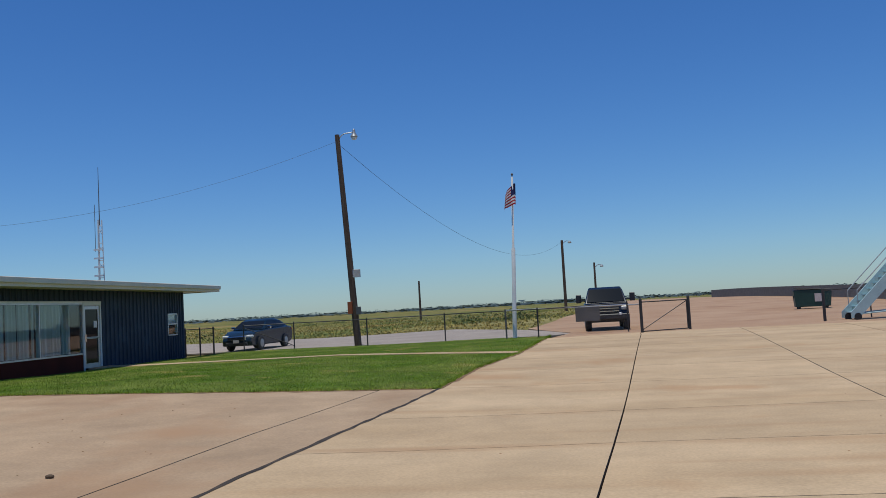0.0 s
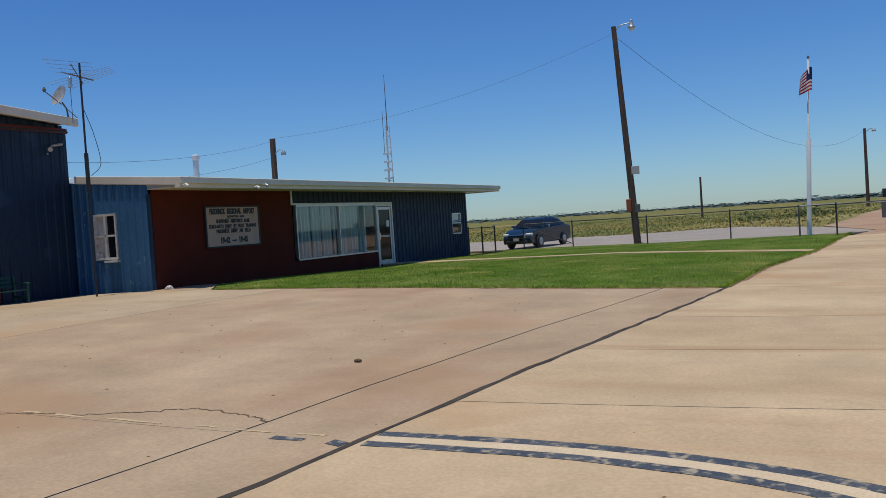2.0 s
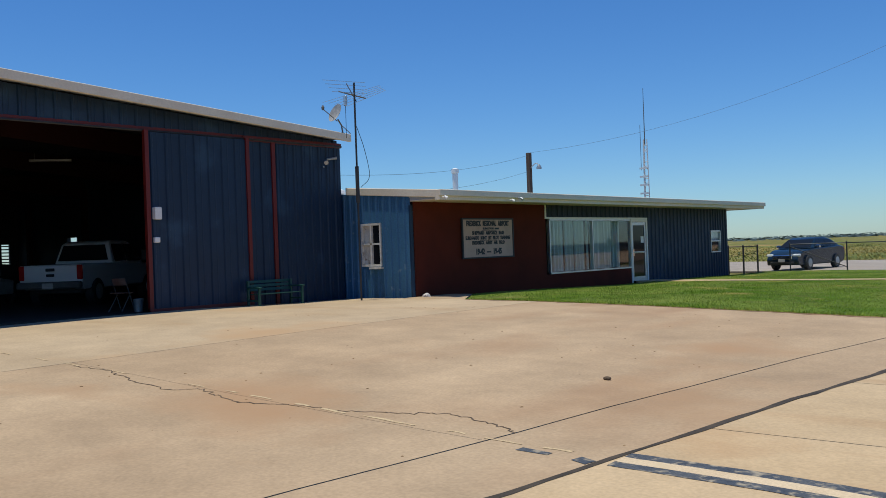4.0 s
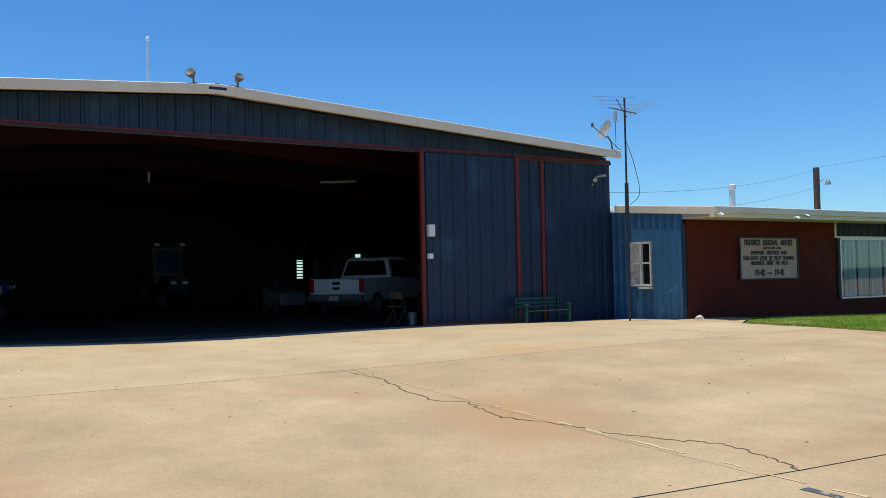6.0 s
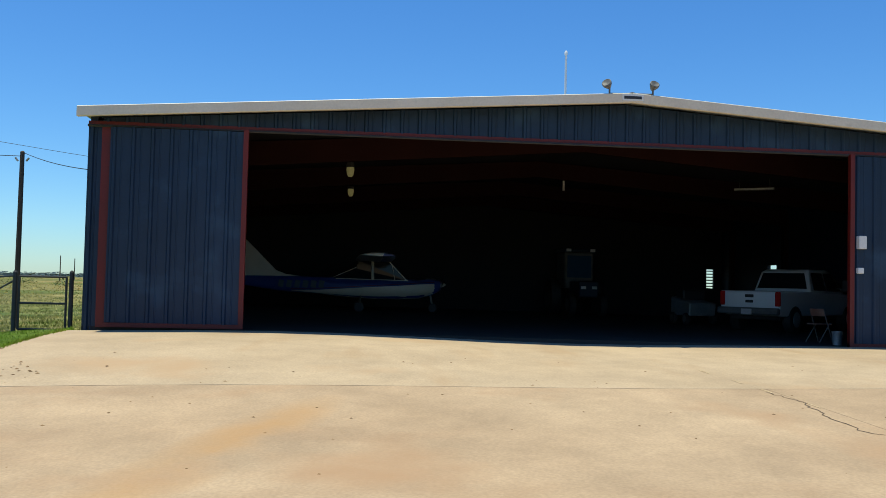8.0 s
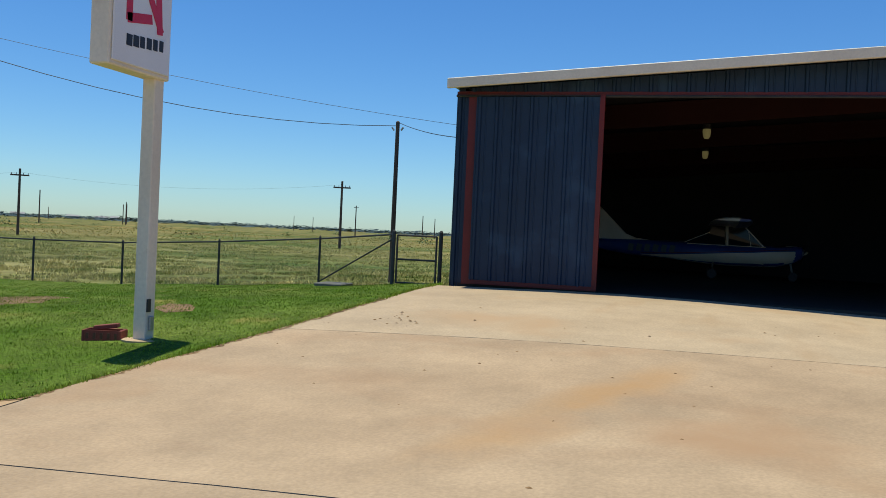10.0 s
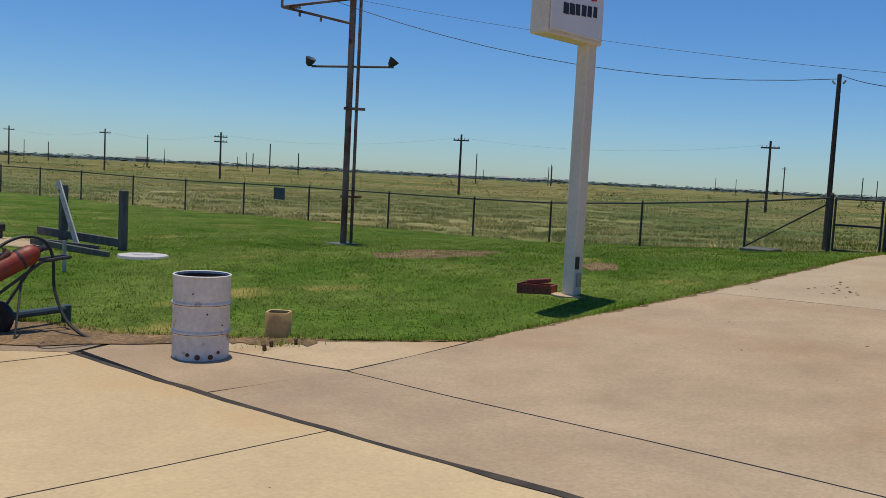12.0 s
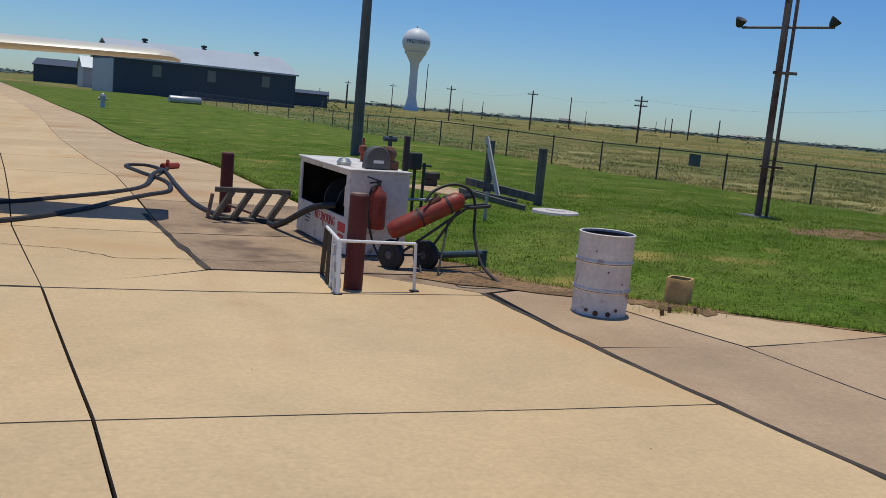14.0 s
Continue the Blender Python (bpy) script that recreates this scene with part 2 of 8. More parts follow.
RUBBER = material("black_rubber", (0.018, 0.018, 0.019), (0.028, 0.027, 0.027), 8, 0.6, grain=60, bump=0.08)
PIPE_BLUE = material("blue_grey_pipe", (0.035, 0.06, 0.075), (0.05, 0.08, 0.095), 5, 0.55)
GREEN_BENCH = material("green_bench_paint", (0.012, 0.07, 0.055), (0.010, 0.058, 0.045), 3, 0.5)
BRICK_RED = material("brick_red_plastic", (0.26, 0.055, 0.035), (0.20, 0.045, 0.03), 4, 0.7)
NAVY_CAR = material("navy_car_paint", (0.007, 0.016, 0.04), (0.007, 0.015, 0.036), 1, 0.3, 0.0, bump=0, fleck=0.02, spec=0.2)
SEDAN_BLUE = material("slate_blue_car_paint", (0.012, 0.03, 0.055), (0.011, 0.027, 0.05), 1, 0.25, 0.1, bump=0, fleck=0.02, spec=0.35)
WHITE_CAR = material("white_car_paint", (0.78, 0.78, 0.78), (0.75, 0.75, 0.75), 1, 0.25, bump=0, fleck=0.02, spec=0.6)
PLASTIC = material("dark_plastic", (0.025, 0.025, 0.027), (0.03, 0.03, 0.032), 5, 0.5)
CHROME = material("chrome", (0.7, 0.7, 0.7), (0.66, 0.66, 0.66), 5, 0.12, 1.0, bump=0, fleck=0.02)
LAMP_RED = material("red_lens", (0.45, 0.012, 0.012), (0.4, 0.01, 0.01), 5, 0.2)
LAMP_CLEAR = material("clear_lens", (0.75, 0.75, 0.72), (0.7, 0.7, 0.68), 5, 0.12)
AIR_BLUE = material("aircraft_blue_stripe", (0.02, 0.05, 0.22), (0.02, 0.045, 0.2), 2, 0.35)
WING_WHITE = material("aircraft_white_paint", (0.62, 0.58, 0.48), (0.57, 0.53, 0.43), 1.5, 0.35, fleck=0.03, bump=0.02)
# indoor floor and lining colours, darkened to carry the shade
SHADE_FLOOR = material("shade_dark_floor", (0.035, 0.03, 0.025), (0.025, 0.021, 0.018), 0.6, 0.75, grain=30)
SHADE_LINER = material("inner_shade_liner", (0.02, 0.02, 0.023), (0.016, 0.016, 0.019), 0.6, 0.8)
CURTAIN = material("pale_green_curtain", (0.50, 0.60, 0.56), (0.42, 0.52, 0.49), 3, 0.9, stretch=(8, 8, 0.3), fleck=0.06)
PINK_PLATE = material("faded_plate", (0.55, 0.5, 0.47), (0.5, 0.45, 0.42), 6, 0.7)
ORANGE_PLATE = material("orange_sign_plate", (0.40, 0.10, 0.035), (0.34, 0.085, 0.03), 6, 0.7)
DUMPSTER_GREEN = material("dark_green_steel", (0.012, 0.045, 0.035), (0.016, 0.055, 0.043), 3, 0.55)
STAIR_BLUE = material("pale_aqua_paint", (0.40, 0.55, 0.56), (0.34, 0.48, 0.5), 3, 0.5)
FLAG_RED = material("flag_red_cloth", (0.45, 0.02, 0.035), (0.4, 0.018, 0.03), 5, 0.85)
FLAG_WHITE = material("flag_white_cloth", (0.75, 0.74, 0.74), (0.7, 0.69, 0.69), 5, 0.85)
FLAG_BLUE = material("flag_blue_cloth", (0.015, 0.02, 0.10), (0.013, 0.018, 0.09), 5, 0.85)
SHED_BLUE = material("slate_blue_shed_siding", (0.045, 0.06, 0.085), (0.05, 0.068, 0.095), 0.2, 0.6, stretch=(1, 1, 0.2))
SHED_ROOF = material("pale_metal_roof", (0.40, 0.44, 0.48), (0.36, 0.40, 0.44), 0.2, 0.5, 0.2)
SHED_PANEL = material("translucent_wall_panel", (0.20, 0.22, 0.19), (0.17, 0.19, 0.17), 0.5, 0.6)
TOWER_PAINT = material("tower_white_paint", (0.70, 0.72, 0.72), (0.64, 0.66, 0.67), 0.1, 0.5)
FENCE_WIRE = material("dull_chain_link", (0.34, 0.34, 0.32), (0.28, 0.28, 0.26), 5, 0.6, 0.3)
GLOW_LAMP = material("high_bay_lamp_glass", (0.3, 0.28, 0.16), None, 5, 0.5, glow=(1.0, 0.8, 0.35, 0.05))
# trim red taken down to the shade under the roof
RAFTER_SHADE = material("shade_dark_red_steel", (0.022, 0.005, 0.004), (0.018, 0.004, 0.0035), 1, 0.8, grain=30, spec=0.15)
DISH = material("weathered_grey_dish", (0.36, 0.35, 0.34), (0.28, 0.27, 0.27), 4, 0.85, spec=0.15, mottle=(5, 0.25))
HANGAR_CONCRETE = material("pale_apron_concrete", (0.475, 0.352, 0.228), (0.422, 0.306, 0.192), 0.25, 0.86, grain=30, bump=0.14, stain=(0.44, 0.285, 0.16), stain_scale=0.35, stain_at=0.57, fleck=0.09, spec=0.3, mottle=(0.9, 0.12), streak=((0.36, 0.22, 0.11), (0.25, 0.9, 1), 0.57, 0.5))
DARK_GLASS = glass_material("dark_window_glass", (0.012, 0.014, 0.016), 0.06)
# blue base stands for the outdoors reflected in the cab window
CAB_GLASS = glass_material("cab_glass_reflection_blue", (0.03, 0.07, 0.12), 0.08)
PANE = glass_material("clear_window_pane", (0.85, 0.9, 0.9), 0.02, 1.0)


# ---- building blocks ----
def put(bm, pts, faces):
    vs = [bm.verts.new(p) for p in pts]
    for f in faces:
        bm.faces.new([vs[i] for i in f])
    return vs


def box(bm, x0, x1, y0, y1, z0, z1):
    put(bm, [(x, y, z) for z in (z0, z1) for y in (y0, y1) for x in (x0, x1)],
        [(0, 2, 3, 1), (4, 5, 7, 6), (0, 1, 5, 4), (2, 6, 7, 3), (0, 4, 6, 2), (1, 3, 7, 5)])
    return bm


def obox(bm, m, sx, sy, sz):
    """A box of that size about the pose m."""
    put(bm, [m @ Vector((x * sx / 2, y * sy / 2, z * sz / 2)) for z in (-1, 1) for y in (-1, 1) for x in (-1, 1)],
        [(0, 2, 3, 1), (4, 5, 7, 6), (0, 1, 5, 4), (2, 6, 7, 3), (0, 4, 6, 2), (1, 3, 7, 5)])
    return bm


def rings(bm, loops, closed=False, caps=True):
    """Skin through loops of equally many points."""
    vs = [[bm.verts.new(p) for p in l] for l in loops]
    n = len(vs[0])
    for a, b in zip(vs, vs[1:] + (vs[:1] if closed else [])):
        for i in range(n):
            bm.faces.new((a[i], a[(i + 1) % n], b[(i + 1) % n], b[i]))
    if caps and not closed:
        bm.faces.new(vs[0][::-1])
        bm.faces.new(vs[-1])
    return bm


def circle(c, u, v, r, n):
    return [Vector(c) + (Vector(u) * math.cos(2 * math.pi * i / n) + Vector(v) * math.sin(2 * math.pi * i / n)) * r for i in range(n)]


def rod(bm, a, b, r, r2=None, n=10):
    a, b = Vector(a), Vector(b)
    w = (b - a).normalized()
    u = w.orthogonal().normalized()
    v = w.cross(u)
    return rings(bm, [circle(a, u, v, r, n), circle(b, u, v, r if r2 is None else r2, n)])


def lathe(bm, c, profile, n=24, axis=(0, 0, 1), caps=False):
    """Turns (radius, height) pairs about an axis through c."""
    w = Vector(axis).normalized()
    u = w.orthogonal().normalized()
    v = w.cross(u)
    return rings(bm, [circle(Vector(c) + w * h, u, v, max(r, 0.0005), n) for r, h in profile], caps=caps)


def smooth_line(pts, steps=6):
    """Catmull-Rom through the points."""
    p = [Vector(q) for q in pts]
    p = [2 * p[0] - p[1]] + p + [2 * p[-1] - p[-2]]
    out = []
    for i in range(1, len(p) - 2):
        for k in range(steps):
            t = k / steps
            a, b, c, d = p[i - 1:i + 3]
            out.append(0.5 * (2 * b + (c - a) * t + (2 * a - 5 * b + 4 * c - d) * t * t + (3 * b - a - 3 * c + d) * t ** 3))
    return out + [p[-2]]


def tube(bm, pts, r, n=8):
    loops = []
    up = Vector((0, 0, 1))
    for i, p in enumerate(pts):
        w = (Vector(pts[min(i + 1, len(pts) - 1)]) - Vector(pts[max(i - 1, 0)])).normalized()
        u = up.cross(w)
        u = u.normalized() if u.length > 0.05 else w.orthogonal().normalized()
        loops.append(circle(p, u, w.cross(u), r, n))
    return rings(bm, loops)


def profile(bm, side, half):
    """A closed side outline of (x, z) given width: half is one number or one for each point."""
    h = half if isinstance(half, (list, tuple)) else [half] * len(side)
    n = len(side)
    put(bm, [(x, -w, z) for (x, z), w in zip(side, h)] + [(x, w, z) for (x, z), w in zip(side, h)],
        [tuple(range(n)), tuple(range(2 * n - 1, n - 1, -1))] + [(i, n + i, n + (i + 1) % n, (i + 1) % n) for i in range(n)])
    return bm


def thing(name, m, label, category, group="", kind=""):
    ob = new(name)
    ob.empty_display_size = 0.1
    ob.matrix_basis = m
    return tagged(ob, label, category, group, kind)


def mesh_of(name, bm, mat, bevel=0.0, smooth=False):
    if bevel:
        bmesh.ops.remove_doubles(bm, verts=bm.verts, dist=1e-5)
        edges = [e for e in bm.edges if len(e.link_faces) == 2 and e.calc_face_angle(0) > 0.6]
        bmesh.ops.bevel(bm, geom=edges, offset=bevel, segments=1, affect="EDGES", clamp_overlap=True)
    bmesh.ops.recalc_face_normals(bm, faces=bm.faces)
    me = bpy.data.meshes.new(name)
    bm.to_mesh(me)
    bm.free()
    me.materials.append(mat)
    if smooth:
        for p in me.polygons:
            p.use_smooth = True
        me.set_sharp_from_angle(angle=radians(35))
    return me


def part(name, bm, mat, parent, label="", bevel=0.0, smooth=False, world=False):
    """One mesh object under a thing or a part; world: its points are world places."""
    ob = new(name, mesh_of(name, bm, mat, bevel, smooth))
    ob.parent = parent
    if world:
        ob.matrix_parent_inverse = parent.matrix_basis.inverted()
    if label:
        ob["label"] = label
    return ob


def single(name, bm, mat, label, category, kind="", group="", bevel=0.0, smooth=False):
    return tagged(new(name, mesh_of(name, bm, mat, bevel, smooth)), label, category, group, kind)


def B():
    return bmesh.new()


def letters(text, size, m, mat, parent, name="lettering", depth=0.004, squeeze=1.0, world=True, bold=0.0):
    """Built-in font as a mesh, centred at the pose m."""
    cu = bpy.data.curves.new(name, "FONT")
    cu.body, cu.size, cu.extrude, cu.align_x, cu.align_y = text, size, depth, "CENTER", "CENTER"
    cu.resolution_u = 2
    cu.offset = size * bold
    tmp = bpy.data.objects.new(name, cu)
    scene.collection.objects.link(tmp)
    me = bpy.data.meshes.new_from_object(tmp.evaluated_get(bpy.context.evaluated_depsgraph_get()))
    bpy.data.objects.remove(tmp)
    bpy.data.curves.remove(cu)
    me.name = name
    me.transform(m @ Matrix.Diagonal((squeeze, 1, 1, 1)))
    me.materials.clear()
    me.materials.append(mat)
    ob = new(name, me)
    ob.parent = parent
    if world:
        ob.matrix_parent_inverse = parent.matrix_basis.inverted()
    return ob


def strip(pts, width, lift, mat, name, parent=None, label="", ragged=0.0, closed_kind=""):
    """A flat ribbon along ground points."""
    bm = B()
    p = [Vector((x, y, 0)) for x, y in pts]
    fine = []
    for a, b in zip(p, p[1:]):
        n = max(1, int((b - a).length / 0.35))
        fine += [a.lerp(b, k / n) for k in range(n)]
    fine.append(p[-1])
    vs = []
    for i, q in enumerate(fine):
        w = (fine[min(i + 1, len(fine) - 1)] - fine[max(i - 1, 0)]).normalized()
        s = Vector((-w.y, w.x, 0)) * width / 2
        j = [1 + random.uniform(-ragged, ragged) for _ in range(2)]
        vs.append([bm.verts.new((r.x, r.y, level(r.x, r.y) + lift)) for r in (q + s * j[0], q - s * j[1])])
    for a, b in zip(vs, vs[1:]):
        bm.faces.new((a[0], a[1], b[1], b[0]))
    return bm


# ---- the ground's height ----
LEVELS = [
    (-19, 11.17, 0.55),
    (-19, -2.05, 0.69),
    (-19, 17.24, 0.44),
    (-19, -5.21, 0.65),
    (-16.5, 17.39, 0.53),
    (-16.5, 30.3, 0.34),
    (-16.5, 37.54, 0.27),
    (-1.08, 36.91, 0.32),
    (-8.78, 38.93, 0.28),
    (-20.53, -9.03, 0.34),
    (-21.4, -12.34, 0.08),
    (-19.46, -24.15, -0.07),
    (-19.6, -20.41, -0.07),
    (-21.01, -17.88, -0.12),
    (-22.48, -15.98, -0.13),
    (-21.86, -22.74, -0.25),
    (-19.27, -31.67, -0.17),
    (-15.89, -40.81, -0.03),
    (-4.97, -7.87, -0.24),
    (1.74, 38.4, 0.41),
    (0, 0, 0),
    (2, 12, 0.1),
    (8, -6, -0.1),
    (20, 20, 0.1),
    (20, 45, 0.5),
    (0, 70, 0.75),
    (-20, 60, 0.2),
    (-50, 40, 0.3),
    (-40, 5, 0.55),
    (-45, -20, -0.2),
    (-30, -60, -0.3),
    (-3, -12, -0.27),
    (4, -35, -0.3),
    (30, -20, -0.2),
    (-10, -60, -0.25),
]
_lv = np.array(LEVELS)


def levels(x, y):
    x, y = np.asarray(x, float)[..., None], np.asarray(y, float)[..., None]
    w = 1 / ((_lv[:, 0] - x) ** 2 + (_lv[:, 1] - y) ** 2 + 4) ** 1.5
    z = (w * _lv[:, 2]).sum(-1) / w.sum(-1)
    x, y = x[..., 0], y[..., 0]
    step = lambda v: (lambda u: u * u * (3 - 2 * u))(np.clip(v, 0, 1))
    z = z + 0.75 * step((y - 60) / 90) * step((x + 12) / 25) * (1 - step((y - 260) / 200))
    far = step((np.hypot(x, y) - 120) / 200)
    return z * (1 - far) + far * np.where(y > 0, z, -0.35)


def level(x, y):
    return float(levels(x, y))


def sheet(xs, ys, lift):
    bm = B()
    X, Y = np.meshgrid(xs, ys, indexing="ij")
    Z = levels(X, Y) + lift
    vs = [[bm.verts.new((X[i, j], Y[i, j], Z[i, j])) for j in range(len(ys))] for i in range(len(xs))]
    for i in range(len(xs) - 1):
        for j in range(len(ys) - 1):
            bm.faces.new((vs[i][j], vs[i + 1][j], vs[i + 1][j + 1], vs[i][j + 1]))
    return bm


def inside(x, y, poly):
    r = False
    for (a, b), (c, d) in zip(poly, poly[1:] + poly[:1]):
        if (b > y) != (d > y) and x < (c - a) * (y - b) / (d - b) + a:
            r = not r
    return r


def clipped_sheet(poly, cell, lift, skirt=0.06):
    """A polygon laid on the ground, cut into cells so that it follows it, with a turned-down edge."""
    bm = B()
    outline = [bm.verts.new((x, y, 0)) for x, y in poly]
    bm.faces.new(outline)
    xs, ys = [p[0] for p in poly], [p[1] for p in poly]
    for axis, lo, hi in ((0, min(xs), max(xs)), (1, min(ys), max(ys))):
        k = lo + cell
        while k < hi:
            co, no = [0, 0, 0], [0, 0, 0]
            co[axis], no[axis] = k, 1
            bmesh.ops.bisect_plane(bm, geom=bm.verts[:] + bm.edges[:] + bm.faces[:], plane_co=co, plane_no=no)
            k += cell
    for v in bm.verts:
        v.co.z = level(v.co.x, v.co.y) + lift
    rim = [e for e in bm.edges if len(e.link_faces) == 1]
    if skirt:
        made = bmesh.ops.extrude_edge_only(bm, edges=rim)["geom"]
        for v in made:
            if isinstance(v, bmesh.types.BMVert):
                v.co.z -= skirt
    return bm


# ---- ground, lawns, apron ----
near = list(np.arange(-64, 64.1, 2.0))
out = [70, 80, 95, 115, 140, 175, 220, 300, 420, 600, 900, 1500, 2400, 3900]
axis = [-v for v in out[::-1]] + near + out
tagged(new("ground", mesh_of("ground", sheet(axis, axis, -0.09), FIELD)), "rough pasture of green and straw-coloured grass to the horizon", "ground", kind="structure")

LAWN_S = [(-19.3, -5.5), (-15.3, -5.46), (-13.2, -5.66), (-11.76, -5.94), (-10.63, -6.21), (-9.64, -6.43), (-8.72, -6.58), (-7.8, -6.65), (-6.45, -7.92), (-5.75, -8.5), (-4.8, -9.35), (-4.5, -10.4),
          (-4.3, -12.2), (-3.9, -14.5), (-3.66, -16.3), (-3.36, -18.2), (-2.82, -23.1), (-1.74, -27.5), (-0.2, -44.2), (3.5, -75.8), (11.4, -139),
          (-9.0, -139), (-11.5, -112.3), (-12.8, -100.8), (-14.4, -88.7), (-16.2, -72.8), (-16.7, -58.7), (-16.3, -50.4), (-16.0, -44.8), (-16.4, -39.6),
          (-17.9, -35.7), (-19.2, -31.0), (-19.8, -25.5), (-20.3, -20.8), (-21.2, -17.0), (-21.5, -14.0), (-21.2, -11.0), (-20.95, -9.2), (-19.6, -6.8)]
LAWN_N = [(-14.2, 16.92), (-8.0, 17.05), (-2.5, 17.4), (-2.18, 21.4), (-1.37, 26.3), (-0.6, 38.0), (-3.5, 38.6), (-8.7, 39.3), (-13.6, 39.9), (-15.6, 39.4), (-15.7, 30.0), (-15.7, 19.0)]
lawn_a = tagged(new("lawn_south", mesh_of("lawn_south", clipped_sheet(LAWN_S, 1.0, 0.035), LAWN)), "mown green lawn with thin bare patches beside the apron", "lawn", kind="structure")
lawn_b = tagged(new("lawn_north", mesh_of("lawn_north", clipped_sheet(LAWN_N, 1.0, 0.03), LAWN)), "striped mown green lawn in front of the office", "lawn", kind="structure")
tagged(new("soil_patch", mesh_of("soil_patch", clipped_sheet([(-12.0, -12.7), (-12.55, -13.55), (-13.2, -13.3), (-13.6, -13.7), (-14.25, -13.7), (-14.6, -13.1), (-15.1, -12.5), (-14.8, -11.7), (-14.3, -11.8), (-13.7, -11.45), (-13.3, -11.9), (-12.75, -11.85), (-12.4, -12.4)], 0.5, 0.038, 0), SOIL)), "bare reddish soil patch in the lawn", "soil", kind="structure")
tagged(new("soil_edge", mesh_of("soil_edge", clipped_sheet([(-4.35, -9.5), (-4.15, -9.15), (-4.5, -8.95), (-4.85, -8.95), (-5.2, -8.55), (-5.5, -8.52), (-5.9, -8.15), (-6.2, -7.98), (-6.5, -7.72), (-6.6, -7.8), (-6.5, -7.98), (-5.75, -8.56), (-4.9, -9.45), (-4.6, -10.5), (-4.25, -10.6), (-4.3, -10.0)], 1.0, 0.036, 0), SOIL)), "crumbled soil along the lawn edge", "soil", kind="structure")
tagged(new("soil_edge", mesh_of("soil_edge", clipped_sheet([(-3.45, -9.55), (-3.9, -9.1), (-4.3, -8.98), (-4.7, -8.7), (-5.3, -8.4), (-5.5, -8.58), (-4.9, -9.35), (-4.7, -10.3), (-4.2, -10.65), (-3.9, -10.35), (-3.75, -9.9)], 0.5, 0.041, 0), SOIL)), "crumbled bare soil beside the lawn edge", "soil", kind="structure")
tagged(new("soil_patch", mesh_of("soil_patch", clipped_sheet([(-13.5, -9.0), (-14.05, -9.05), (-14.0, -8.6), (-13.7, -8.3), (-13.2, -8.05), (-12.95, -8.4), (-13.2, -8.7)], 0.5, 0.038, 0), SOIL)), "small bare patch in the lawn behind the sign", "soil", kind="structure")
tagged(new("footpath", mesh_of("footpath", clipped_sheet([(-16.4, 30.6), (-16.4, 29.2), (-14.0, 29.25), (-7.8, 30.0), (-1.35, 26.4), (-1.28, 27.2), (-7.7, 30.7), (-14.0, 30.2)], 2.0, 0.045), CONCRETE)), "narrow pale concrete footpath across the lawn", "footpath", kind="structure")
tagged(new("gravel_lot", mesh_of("gravel_lot", clipped_sheet([(-60, 41.0), (-15.0, 40.6), (-8.7, 40.0), (-1.0, 38.4), (1.0, 39.5), (-2.5, 50.0), (-7.0, 57.0), (-20, 60), (-60, 62)], 4.0, 0.0), GRAVEL)), "grey gravel parking strip beyond the fence", "gravel", kind="structure")
tagged(new("dirt_road", mesh_of("dirt_road", clipped_sheet([(-0.6, 35.6), (40, 33.0), (46, 60), (34, 160), (24, 250), (14, 250), (6, 130), (2.0, 75), (-2.0, 50), (0.3, 39.5)], 5.0, 0.02), DIRT)), "red dirt yard running out to the horizon", "dirt road", kind="structure")
apron = tagged(new("apron", mesh_of("apron", clipped_sheet([(-18.9, -5.3), (-15.3, -5.4), (-13.2, -5.6), (-10.63, -6.15), (-8.72, -6.5), (-7.8, -6.5), (-6.3, -7.7), (-4.5, -9.2), (-4.0, -14), (-3.5, -18), (-2.6, -23.3), (-1.6, -27.5), (0, -44), (4, -76), (13, -139), (40, -139), (48, 36), (-0.5, 35.9), (-1.3, 26.2), (-2.1, 21.4), (-2.3, 17.5), (-16.4, 17.0), (-18.9, 17.2)], 4.0, -0.03, 0.1), TAR)), "concrete aircraft apron with dark tarred joints", "apron", kind="structure")


# ---- hangar ----
HF, HB = -19.0, -40.0
Y0, Y1, RIDGE = -5.25, 17.25, 5.94
OPEN0, OPEN1, HEAD = -2.02, 11.05, 4.83


def floor_at(y):
    return 0.69 - 0.0105 * (y + 2)


def roof_top(y):
    return 5.91 - abs(y - RIDGE) * 0.0675


hangar = thing("hangar", pose(HF, RIDGE, 0.6), "blue ribbed metal hangar with open sliding doors and cream roof edge", "hangar")
bm = B()
# floor colour holds the shade of the interior
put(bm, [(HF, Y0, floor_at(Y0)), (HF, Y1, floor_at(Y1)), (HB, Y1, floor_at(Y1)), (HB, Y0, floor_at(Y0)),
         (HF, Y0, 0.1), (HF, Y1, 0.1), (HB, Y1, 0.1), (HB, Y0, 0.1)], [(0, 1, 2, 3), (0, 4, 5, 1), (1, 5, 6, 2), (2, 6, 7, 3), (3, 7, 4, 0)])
part("hangar_floor", bm, SHADE_FLOOR, hangar, "concrete floor coloured dark for the shade inside", world=True)


def roof_slab(bm, x0, x1, lift0, lift1, ya, yb, za, zb):
    put(bm, [(x0, ya, za + lift0), (x1, ya, za + lift0), (x1, yb, zb + lift0), (x0, yb, zb + lift0),
             (x0, ya, za + lift1), (x1, ya, za + lift1), (x1, yb, zb + lift1), (x0, yb, zb + lift1)],
        [(0, 3, 2, 1), (4, 5, 6, 7), (0, 1, 5, 4), (1, 2, 6, 5), (2, 3, 7, 6), (3, 0, 4, 7)])


